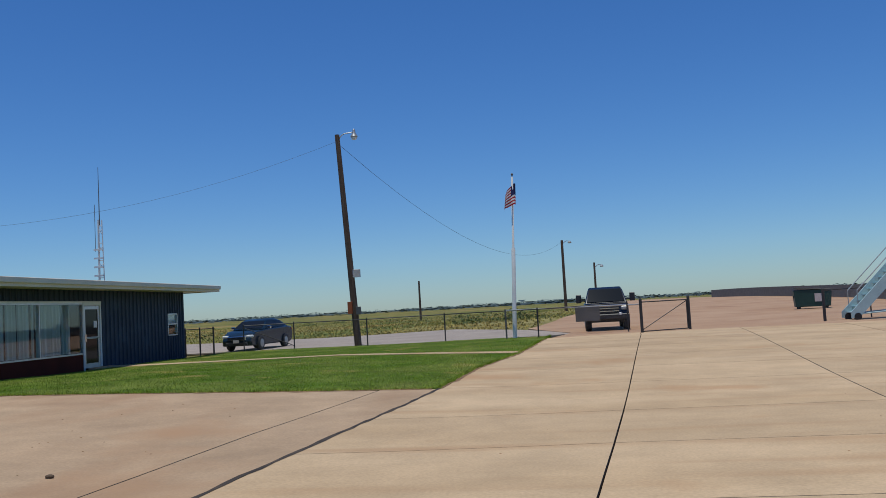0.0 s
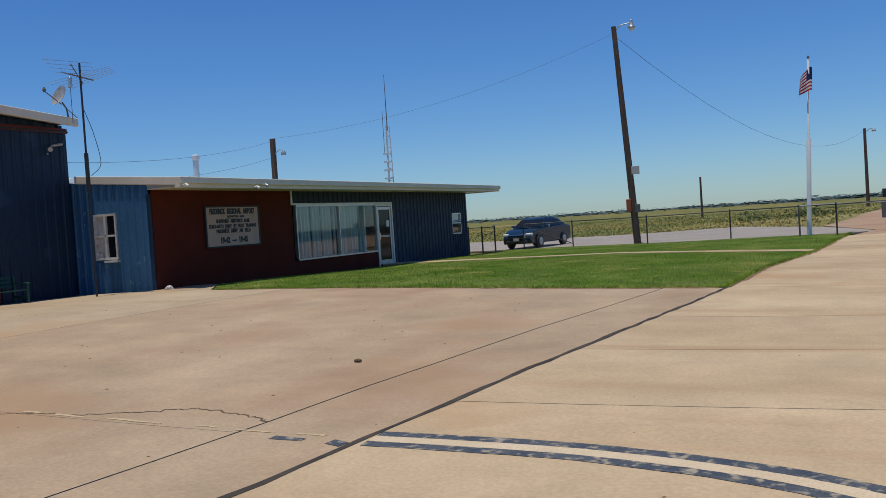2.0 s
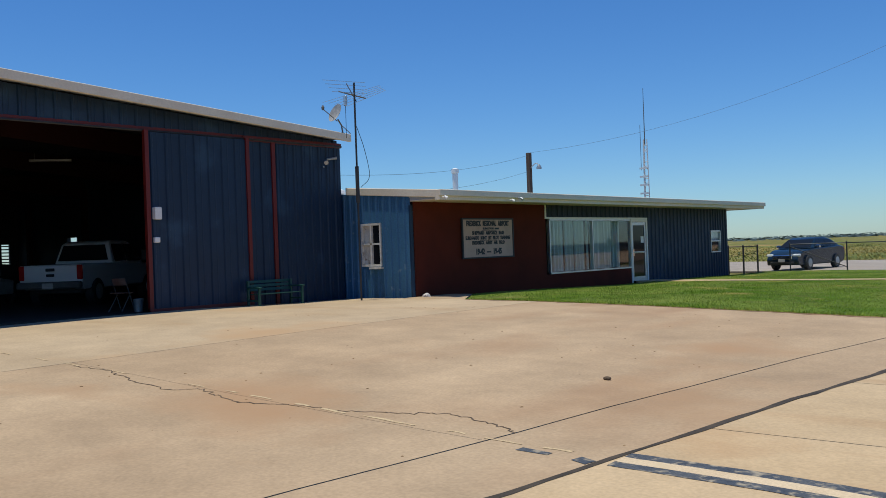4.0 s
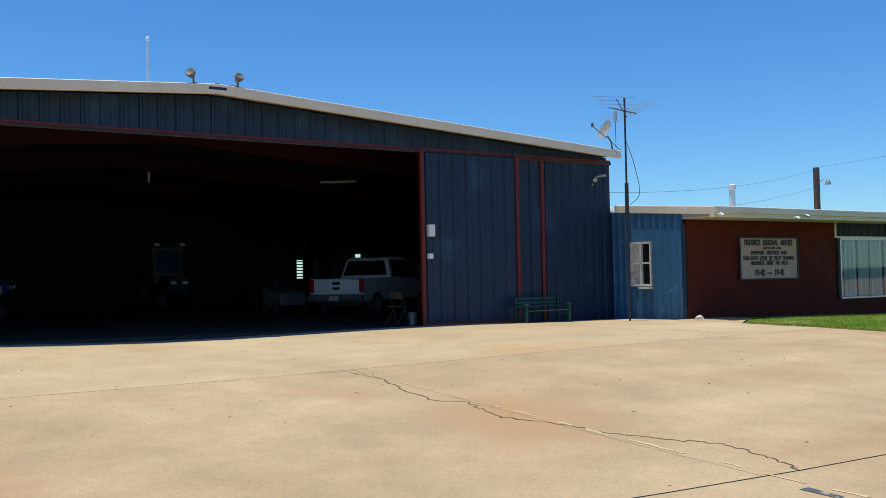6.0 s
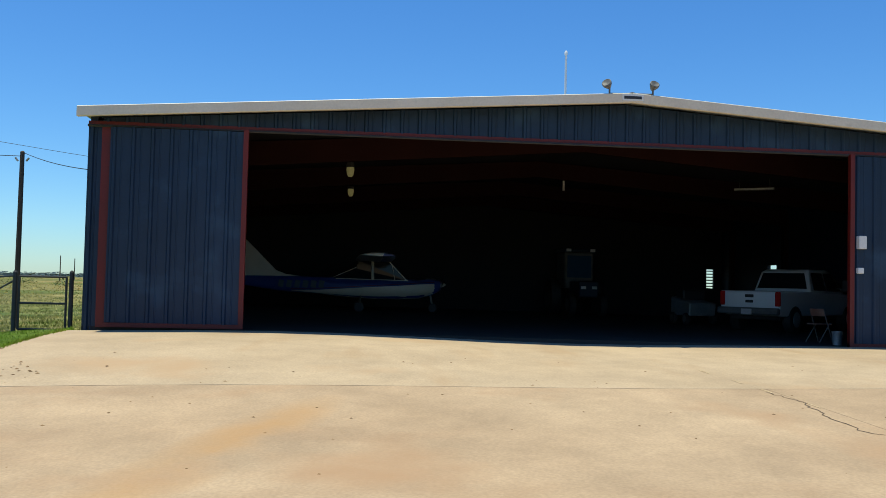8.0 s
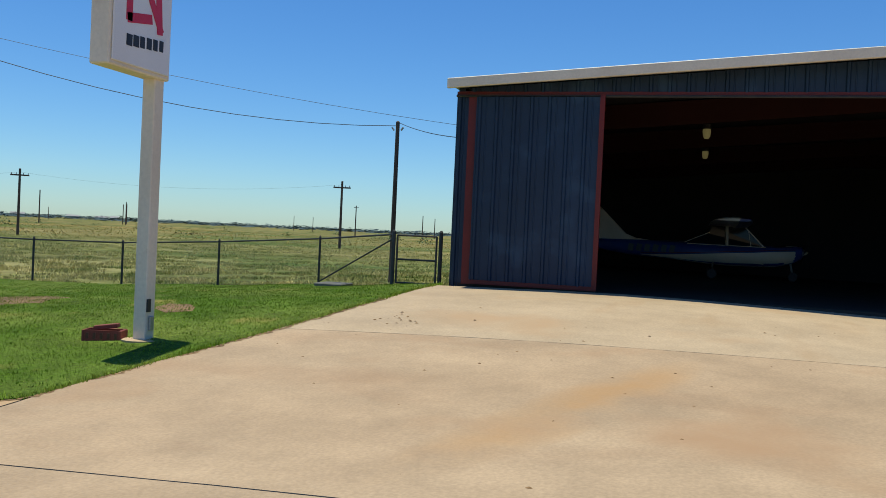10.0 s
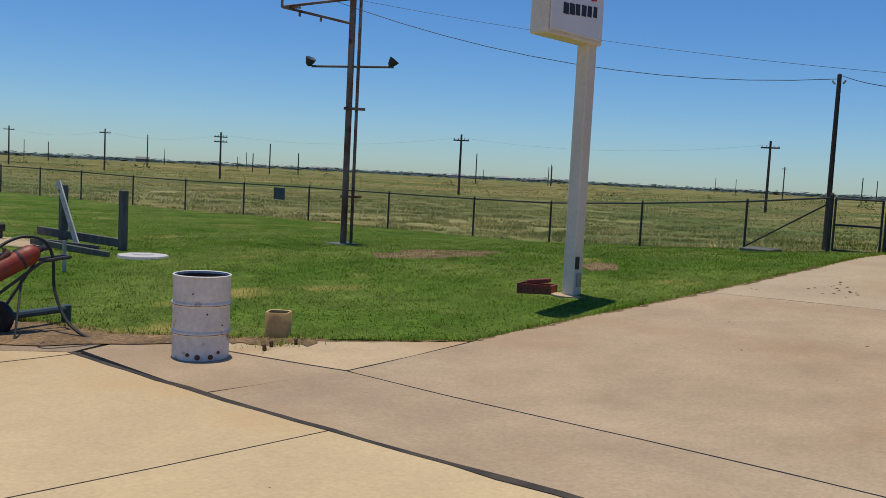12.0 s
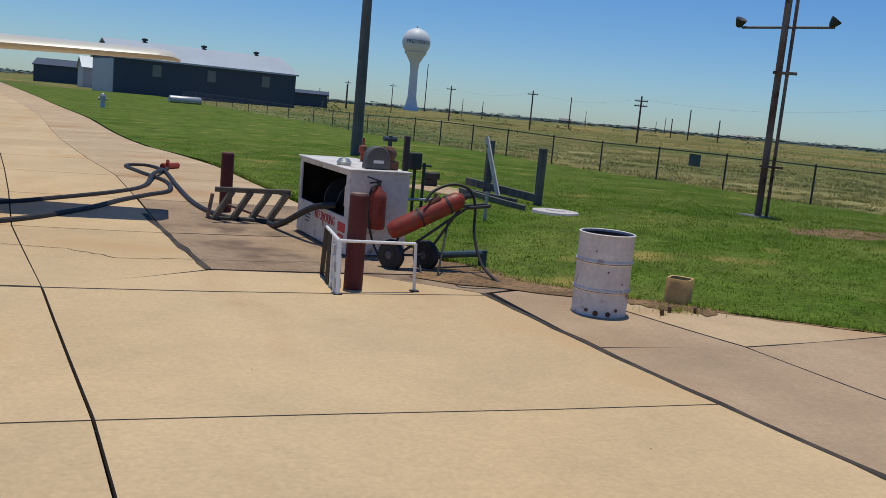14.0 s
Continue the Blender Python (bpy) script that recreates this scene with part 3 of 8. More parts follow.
for ya, yb in ((-5.33, RIDGE), (17.16, RIDGE)):
    bm = B()
    roof_slab(bm, HB - 0.3, -18.5, -0.15, -0.075, ya, yb, roof_top(ya), roof_top(yb))
    part("roof", bm, SHED_ROOF, hangar, "pale metal roof sheet", world=True)
    # dark sheet added under the pale roof to stand for its shade
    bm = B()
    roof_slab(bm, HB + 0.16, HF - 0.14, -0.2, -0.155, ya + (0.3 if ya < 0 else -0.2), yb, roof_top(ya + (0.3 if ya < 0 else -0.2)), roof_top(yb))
    part("roof_shade_sheet", bm, SHADE_LINER, hangar, "dark sheet added under the roof for its shade", world=True)
    bm = B()
    roof_slab(bm, -18.5, -18.4, -0.265, -0.055, ya, yb, roof_top(ya), roof_top(yb))
    part("fascia", bm, CREAM, hangar, "cream metal roof edge trim", bevel=0.012, world=True)
# back and side walls, with a louvred window at the back; back wall in shade colour
for y0, y1, gap in ((Y0, Y0 + 0.15, None), (Y1 - 0.15, Y1, (-35.3, -34.5, 2.1, 2.8))):
    bm = B()
    eave = min(roof_top(y0), roof_top(y1)) - 0.152
    if gap:
        box(bm, HB, gap[0], y0, y1, 0.2, eave)
        box(bm, gap[1], HF - 0.12, y0, y1, 0.2, eave)
        box(bm, gap[0], gap[1], y0, y1, 0.2, gap[2])
        box(bm, gap[0], gap[1], y0, y1, gap[3], eave)
    else:
        box(bm, HB, HF - 0.12, y0, y1, 0.2, eave)
    part("side_wall", bm, BLUE_DARK, hangar, world=True)
WY0, WY1, WZ0, WZ1 = 16.38, 16.74, 1.8, 2.68
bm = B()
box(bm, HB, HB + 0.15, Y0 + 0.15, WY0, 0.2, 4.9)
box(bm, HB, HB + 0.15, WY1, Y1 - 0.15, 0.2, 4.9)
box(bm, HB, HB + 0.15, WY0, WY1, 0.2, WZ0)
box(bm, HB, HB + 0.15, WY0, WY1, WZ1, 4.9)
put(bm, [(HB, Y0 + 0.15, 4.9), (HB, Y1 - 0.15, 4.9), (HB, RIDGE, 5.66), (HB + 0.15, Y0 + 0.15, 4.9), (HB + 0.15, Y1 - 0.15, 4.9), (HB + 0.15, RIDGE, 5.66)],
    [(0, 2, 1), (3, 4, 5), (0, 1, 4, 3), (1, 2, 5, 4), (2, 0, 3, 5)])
part("back_wall", bm, SHADE_LINER, hangar, world=True)
for i in range(6):
    z = WZ0 + 0.08 + i * 0.14
    bm = B()
    box(bm, HB + 0.03, HB + 0.1, WY0, WY1, z, z + 0.05)
    part("louvre", bm, DARK_STEEL, hangar, world=True)
# front framing, header, door tracks
bm = B()
box(bm, HF - 0.12, HF + 0.02, Y0, Y1, HEAD - 0.02, HEAD + 0.07)
part("header", bm, RED_TRIM, hangar, "red door header trim", world=True)
bm = B()
box(bm, HF - 0.12, HF - 0.01, Y0, OPEN0 - 2.5, 0.2, HEAD - 0.02)
part("front_wall", bm, BLUE_DARK, hangar, world=True)
bm = B()
box(bm, HF - 0.12, HF - 0.01, 13.9, Y1, 0.2, HEAD - 0.02)
front_right = part("front_wall", bm, BLUE_DARK, hangar, world=True)
bm = B()
put(bm, [(HF - 0.12, Y0, HEAD + 0.07), (HF - 0.12, Y1, HEAD + 0.07), (HF - 0.12, RIDGE, 5.68), (HF - 0.02, Y0, HEAD + 0.07), (HF - 0.02, Y1, HEAD + 0.07), (HF - 0.02, RIDGE, 5.68)],
    [(0, 2, 1), (3, 4, 5), (0, 1, 4, 3), (1, 2, 5, 4), (2, 0, 3, 5)])
gable = part("gable_wall", bm, BLUE_DARK, hangar, world=True)
bm = B()
rod(bm, (HF + 0.06, Y0, HEAD - 0.03), (HF + 0.06, Y1, HEAD - 0.03), 0.03, n=6)
part("door_track", bm, BLACK_STEEL, hangar, world=True)
# red rafters of the steel frame inside, their red darkened for the hangar's shade
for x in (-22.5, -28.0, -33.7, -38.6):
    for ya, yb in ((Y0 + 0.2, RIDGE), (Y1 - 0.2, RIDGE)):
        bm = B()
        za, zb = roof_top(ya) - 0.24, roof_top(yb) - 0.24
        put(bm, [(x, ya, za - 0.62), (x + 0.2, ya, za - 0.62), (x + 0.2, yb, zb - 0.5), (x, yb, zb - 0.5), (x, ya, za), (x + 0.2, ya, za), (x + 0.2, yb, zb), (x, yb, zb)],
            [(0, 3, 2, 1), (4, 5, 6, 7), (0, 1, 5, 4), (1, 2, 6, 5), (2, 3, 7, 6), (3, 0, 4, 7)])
        part("rafter", bm, RAFTER_SHADE, hangar, world=True)
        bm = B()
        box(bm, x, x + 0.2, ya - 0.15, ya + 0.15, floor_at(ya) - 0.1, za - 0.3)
        part("column", bm, RAFTER_SHADE, hangar, world=True)
# small lean posts of red trim at the corner
for y0, y1 in ((-4.97, -4.8), (14.8, 14.91)):
    bm = B()
    box(bm, HF - 0.02, HF + 0.045, y0, y1, floor_at(y0) - 0.02, HEAD - 0.04)
    part("corner_trim", bm, RED_TRIM, hangar, "red vertical trim", world=True)
bm = B()
box(bm, HF - 0.1, HF + 0.06, 13.9, 17.25, HEAD - 0.07, HEAD + 0.05)
part("header_trim", bm, RED_TRIM, hangar, "red trim above the siding", world=True)


def sliding_door(y0, y1, x, trims):
    """A door leaf: backing, red frame at the given edges, ribbed panels are added at the end of the file."""
    zb = floor_at((y0 + y1) / 2) + 0.03
    bm = B()
    box(bm, x - 0.05, x, y0 + 0.02, y1 - 0.02, zb + 0.06, HEAD - 0.06)
    leaf = part("sliding_door", bm, BLUE_DARK, hangar, "blue ribbed sliding door leaf with red edges", world=True)
    for a, b in trims:
        bm = B()
        box(bm, x - 0.06, x + 0.05, a, b, zb, HEAD - 0.02)
        part("door_edge", bm, RED_TRIM, leaf)
    bm = B()
    box(bm, x - 0.055, x + 0.04, y0, y1, zb - 0.02, zb + 0.07)
    part("door_rail", bm, RED_TRIM, leaf)
    return leaf


door_left = sliding_door(-4.79, OPEN0, HF + 0.12, [(OPEN0 - 0.1, OPEN0)])
door_right = sliding_door(OPEN1 + 0.0, 13.99, HF + 0.12, [(OPEN1, OPEN1 + 0.1), (13.89, 13.99)])
for y0, z0, w, h, d in ((11.2, 2.72, 0.18, 0.29, 0.1), (11.2, 2.18, 0.14, 0.13, 0.06)):
    bm = B()
    box(bm, HF + 0.13, HF + 0.13 + d + 0.04, y0, y0 + w, z0, z0 + h)
    part("switch_box", bm, WHITE, hangar, "white electrical box on the door", bevel=0.012, world=True)
bm = B()
rod(bm, (HF + 0.03, 16.72, 4.42), (HF + 0.14, 16.62, 4.38), 0.02)
rod(bm, (HF + 0.1, 16.62, 4.36), (HF + 0.24, 16.52, 4.3), 0.05, 0.062)
rod(bm, (HF + 0.03, 16.72, 4.42), (HF + 0.2, 16.95, 4.46), 0.03, 0.04)
rod(bm, (HF + 0.03, 16.62, 4.2), (HF + 0.12, 16.52, 4.2), 0.02)
part("floodlight", bm, GALV, hangar, "grey twin floodlight", smooth=True, world=True)
# ridge floodlights and arched name board
for y in (5.46, 6.4):
    bm = B()
    rod(bm, (-18.45, y, 5.78), (-18.45, y, 5.95), 0.02)
    lathe(bm, (-18.5, y, 5.97), [(0.03, -0.02), (0.06, 0.02), (0.10, 0.10), (0.105, 0.15), (0.09, 0.16), (0.02, 0.14)], 14, (0.6, -0.5 if y < 6 else 0.1, 0.45), caps=True)
    part("ridge_lamp", bm, DARK_STEEL, hangar, "round grey ridge floodlight", smooth=True, world=True)
bm = B()
rod(bm, (-18.44, 5.46, 5.83), (-18.44, 6.4, 5.85), 0.014)
tube(bm, smooth_line([(-18.42, 5.72, 5.74), (-18.42, 5.94, 5.86), (-18.42, 6.18, 5.76)]), 0.012)
part("lamp_bracket", bm, DARK_STEEL, hangar, world=True)
bm = B()
box(bm, -18.398, -18.385, 5.72, 6.18, 5.68, 5.82)
part("name_plate", bm, WHITE, hangar, "small white maker plate with dark bar", world=True)
bm = B()
box(bm, -18.385, -18.381, 5.76, 6.14, 5.72, 5.78)
part("plate_mark", bm, INK, hangar, world=True)
bm = B()
lathe(bm, (-29.0, 7.03, 4.9), [(0.036, 0), (0.036, 4.5), (0.055, 4.51), (0.055, 4.6), (0.02, 4.65)], 14, caps=True)
part("flue", bm, WHITE, hangar, "thin weathered white flue pipe", smooth=True, world=True)


# ---- office ----
OF = -16.5
OS, ON = 17.42, 37.5
office = thing("office", pose(OF, 27, 0.4), "low flat-roofed office with red and blue walls and wide eaves", "office building")


def wall(name, x0, x1, y0, y1, z0, z1, mat, label=""):
    bm = B()
    box(bm, x0, x1, y0, y1, z0, z1)
    return part(name, bm, mat, office, label, world=True)


bm = B()
box(bm, -30.0, -15.42, 17.43, 38.45, 3.13, 3.28)
part("roof", bm, SHED_ROOF, office, "flat pale roof", world=True)
bm = B()
box(bm, -15.25, -15.17, 17.17, 38.5, 3.17, 3.335)
part("fascia", bm, CREAM, office, "cream fascia board", bevel=0.012, world=True)
bm = B()
box(bm, -15.41, -15.253, 17.23, 38.44, 3.07, 3.31)
part("eave_board", bm, CREAM, office, "cream board below the fascia", world=True)
bm = B()
put(bm, [(x, y, z + (-15.25 - x) * 0.082) for z in (3.13, 3.335) for y in (17.36, 17.41) for x in (-18.95, -15.26)],
    [(0, 2, 3, 1), (4, 5, 7, 6), (0, 1, 5, 4), (2, 6, 7, 3), (0, 4, 6, 2), (1, 3, 7, 5)])
part("fascia", bm, CREAM, office, "cream fascia board", bevel=0.012, world=True)
bm = B()
box(bm, -30.0, -15.25, 38.45, 38.52, 3.07, 3.33)
part("fascia", bm, CREAM, office, "cream fascia board", world=True)
bm = B()
box(bm, -18.9, -15.42, 17.43, 38.44, 3.1, 3.125)
part("soffit", bm, CREAM, office, "cream painted soffit", world=True)
SWX0, SWX1, SWZ0, SWZ1 = -18.38, -17.6, 1.38, 2.58
wall("wall", OF - 0.15, OF, OS + 0.02, 23.7, 0.1, 3.1, RED_WALL, "brick-red rendered wall")
wall("wall", OF - 0.15, OF, 23.7, 29.09, 0.0, 0.86, RED_WALL, "brick-red wall below the window")
wall("wall", OF - 0.15, OF - 0.02, 23.7, 30.4, 2.69, 3.1, BLUE_DARK, "dark blue band above the windows")
wall("wall", OF - 0.15, OF - 0.02, 30.4, 35.82, 0.0, 3.1, BLUE_DARK)
wall("wall", OF - 0.15, OF - 0.02, 36.73, ON, 0.0, 3.1, BLUE_DARK)
wall("wall", OF - 0.15, OF - 0.02, 35.82, 36.73, 0.0, 1.26, BLUE_DARK)
wall("wall", OF - 0.15, OF - 0.02, 35.82, 36.73, 2.19, 3.1, BLUE_DARK)
wall("wall", -30.0, OF - 0.15, ON - 0.15, ON, 0.0, 3.1, BLUE_DARK)
wall("wall", -30.0, -29.85, OS, ON - 0.15, 0.0, 3.1, BLUE_DARK)
wall("wall", -19.4, SWX0, OS, OS + 0.12, 0.2, 3.1, BLUE_FADED)
wall("wall", SWX1, OF, OS, OS + 0.12, 0.2, 3.1, BLUE_FADED)
wall("wall", SWX0, SWX1, OS, OS + 0.12, 0.2, SWZ0, BLUE_FADED)
wall("wall", SWX0, SWX1, OS, OS + 0.12, SWZ1, 3.1, BLUE_FADED)
wall("office_floor", -29.8, OF - 0.16, OS + 0.15, ON - 0.2, 0.1, 0.25, SHADE_FLOOR)
wall("partition", -22.0, -21.9, OS + 0.15, ON - 0.2, 0.25, 3.1, SHADE_LINER)
bm = B()
put(bm, [(x, y, z) for x, zt in ((-19.0, 3.4), (OF, 3.2)) for y in (OS, OS + 0.12) for z in (3.1, zt)],
    [(0, 1, 3, 2), (4, 6, 7, 5), (0, 4, 5, 1), (2, 3, 7, 6), (0, 2, 6, 4), (1, 5, 7, 3)])
part("wall", bm, BLUE_FADED, office, world=True)
bm = B()
box(bm, OF - 0.02, OF + 0.03, OS - 0.03, OS + 0.07, 0.3, 3.0)
part("corner_trim", bm, BLUE, office, world=True)
bm = B()
box(bm, OF - 0.01, OF + 0.03, 23.66, 23.73, 2.71, 3.1)
box(bm, OF - 0.01, OF + 0.03, 23.66, 30.33, 2.65, 2.71)
part("window_trim", bm, WHITE, office, "white trim over the window band", world=True)


def glazing(name, y0, y1, z0, z1, bars, label, x=OF):
    """A framed window in the front wall with its panes and curtains."""
    w = thing(name, pose(x, (y0 + y1) / 2, z0), label, "window", kind="structure")
    edges = [y0] + bars + [y1]
    bm = B()
    box(bm, x - 0.09, x + 0.02, y0, y1, z0, z0 + 0.05)
    box(bm, x - 0.09, x + 0.02, y0, y1, z1 - 0.05, z1)
    for y in edges:
        box(bm, x - 0.088, x + 0.018, y - 0.022, y + 0.022, z0 + 0.05, z1 - 0.05)
    part("window_frame", bm, ALUMINIUM, w, world=True)
    for a, b in zip(edges, edges[1:]):
        bm = B()
        box(bm, x - 0.045, x - 0.037, a + 0.02, b - 0.02, z0 + 0.04, z1 - 0.04)
        g = part("pane", bm, PANE, w, world=True)
        g.visible_shadow = False
    return w


big = glazing("window_1", 23.92, 29.07, 0.87, 2.65, [26.5], "wide shop window with pale green curtains drawn behind it")


def curtain(y0, y1, z0, z1, x, parent):
    bm = B()
    n = int((y1 - y0) / 0.035)
    vs = []
    for i in range(n + 1):
        y = y0 + (y1 - y0) * i / n
        d = 0.035 * math.sin(i * 0.9 + 1.3 * math.sin(i * 0.13)) + 0.02 * math.sin(i * 0.31)
        vs.append([bm.verts.new((x + d, y, z)) for z in (z0, z1)])
    for a, b in zip(vs, vs[1:]):
        bm.faces.new((a[0], b[0], b[1], a[1]))
    return part("curtain", bm, CURTAIN, parent, "pale green pleated curtain", smooth=True, world=True)


for a, b in ((24.05, 24.28), (24.33, 25.0), (25.03, 25.55), (25.62, 26.3), (26.36, 26.48), (26.6, 27.4), (27.44, 28.0), (28.04, 28.62)):
    curtain(a, b, 0.93, 2.6, OF - 0.2, big)

small = glazing("window_2", 35.82, 36.73, 1.26, 2.19, [], "small sash window with a half-drawn white blind")
bm = B()
box(bm, OF - 0.07, OF + 0.015, 35.84, 36.71, 1.72, 1.77)
part("sash_rail", bm, ALUMINIUM, small, world=True)
bm = B()
box(bm, OF - 0.1, OF - 0.09, 35.87, 36.68, 1.78, 2.14)
part("blind", bm, WHITE, small, "white roller blind", world=True)

side = thing("window_3", pose(-17.8, OS, SWZ0), "old white sash window in the faded blue side wall", "window", kind="structure")
bm = B()
for x0, x1, z0, z1 in ((SWX0, SWX1, SWZ0, SWZ0 + 0.06), (SWX0, SWX1, SWZ1 - 0.06, SWZ1), (SWX0, SWX0 + 0.05, SWZ0 + 0.06, SWZ1 - 0.06), (SWX1 - 0.05, SWX1, SWZ0 + 0.06, SWZ1 - 0.06), (-18.02, -17.96, SWZ0 + 0.06, SWZ1 - 0.06), (SWX0 + 0.05, SWX1 - 0.05, 1.98, 2.03)):
    box(bm, x0, x1, OS - 0.05, OS + 0.05, z0, z1)
part("window_frame", bm, WOOD_WHITE, side, "peeling white sash frame", world=True)
bm = B()
box(bm, SWX0 + 0.04, -18.02, OS + 0.055, OS + 0.07, SWZ0 + 0.05, SWZ1 - 0.05)
part("board", bm, WOOD_WHITE, side, "white board behind one half", world=True)
bm = B()
box(bm, -17.96, SWX1 - 0.04, OS + 0.02, OS + 0.028, SWZ0 + 0.05, SWZ1 - 0.05)
part("pane", bm, DARK_GLASS, side, world=True)
bm = B()
box(bm, -18.0, SWX1 + 0.06, OS - 0.14, OS - 0.02, SWZ0 - 0.07, SWZ0 - 0.02)
part("window_sill", bm, WOOD_WHITE, side, world=True)

door = thing("door_1", pose(OF, 29.7, 0.35), "aluminium-framed glass entrance door with a paper notice", "door", kind="structure")
bm = B()
for y0, y1, z0, z1 in ((29.08, 29.15, 0.3, 2.66), (30.24, 30.32, 0.3, 2.66), (29.15, 30.24, 2.56, 2.66)):
    box(bm, OF - 0.1, OF + 0.03, y0, y1, z0, z1)
part("door_frame", bm, WHITE, door, "white door frame", world=True)
bm = B()
for y0, y1, z0, z1 in ((29.16, 29.27, 0.38, 2.54), (30.12, 30.23, 0.38, 2.54), (29.27, 30.12, 2.43, 2.54), (29.27, 30.12, 0.38, 0.54), (29.27, 30.12, 1.4, 1.46)):
    box(bm, OF - 0.06, OF, y0, y1, z0, z1)
leaf = part("door_leaf", bm, ALUMINIUM, door, "bare aluminium door leaf", world=True)
bm = B()
box(bm, OF - 0.034, OF - 0.026, 29.25, 30.14, 0.5, 2.45)
part("pane", bm, DARK_GLASS, door, world=True)
bm = B()
box(bm, OF - 0.02, OF - 0.015, 29.86, 30.08, 1.78, 2.02)
part("notice", bm, WHITE, door, "white paper notice", world=True)
bm = B()
box(bm, OF + 0.0, OF + 0.05, 29.15, 29.25, 1.3, 1.56)
rod(bm, (OF + 0.045, 29.2, 1.43), (OF + 0.045, 30.1, 1.43), 0.014)
part("push_bar", bm, CHROME, door, world=True)

# name board on the red wall
board = thing("airport_sign", pose(OF + 0.03, 20.75, 2.0), "pale airport name board with a black frame on the red wall", "sign")
SX = OF + 0.02
bm = B()
box(bm, SX, SX + 0.03, 19.53, 21.86, 1.53, 2.62)
part("panel", bm, SIGN_FACE, board, world=True)
bm = B()
for y0, y1, z0, z1 in ((19.48, 21.91, 2.62, 2.66), (19.48, 21.91, 1.49, 1.53), (19.48, 19.53, 1.53, 2.62), (21.86, 21.91, 1.53, 2.62)):
    box(bm, SX, SX + 0.05, y0, y1, z0, z1)
part("border", bm, INK, board, "black timber frame", world=True)


def line(text, width, z, height):
    """Words of one row of the board, each a part, spread over the given width."""
    obs = [letters(w, height / 0.7, Matrix(), INK, board, bold=0.055) for w in text.split()]
    widths = [max(v.co.x for v in o.data.vertices) - min(v.co.x for v in o.data.vertices) for o in obs]
    gap = height * 0.9
    k = width / (sum(widths) + gap * (len(obs) - 1))
    y = 20.69 - width / 2
    turned = Euler((radians(90), 0, radians(90))).to_matrix().to_4x4()
    for o, w in zip(obs, widths):
        o.data.transform(Matrix.Translation((SX + 0.034, y + w * k / 2, z)) @ turned @ Matrix.Diagonal((k, 1, 1, 1)))
        y += (w + gap) * k


line("FREDERICK REGIONAL AIRPORT", 2.02, 2.50, 0.145)
line("ELEVATION", 0.5, 2.355, 0.055)
line("SHEPPARD AIRFORCE BASE", 1.5, 2.225, 0.095)
line("EURO-NATO JOINT JET PILOT TRAINING", 2.1, 2.08, 0.095)
line("FREDERICK ARMY AIR FIELD", 1.54, 1.94, 0.095)
line("19-42 — 19-45", 1.2, 1.68, 0.155)
bm = B()
box(bm, SX + 0.031, SX + 0.035, 21.0, 21.2, 2.33, 2.38)
part("lettering", bm, INK, board, world=True)
for y0, y1, z in ((20.38, 21.08, 2.30), (20.35, 21.2, 2.01)):
    bm = B()
    box(bm, SX + 0.031, SX + 0.035, y0, y1, z - 0.005, z + 0.005)
    part("underline", bm, INK, board, world=True)
for y, z in ((17.25, 3.13), (20.1, 3.1), (20.5, 3.16)):
    bm = B()
    rod(bm, (-15.17, y, z), (-15.1, y, z), 0.02)
    rod(bm, (-15.1, y, z + 0.015), (-15.02, y + 0.02, z - 0.04), 0.032, 0.042)
    part("eave_lamp", bm, GALV if y > 20.3 else WHITE, office, "small eave spotlight", smooth=True, world=True)


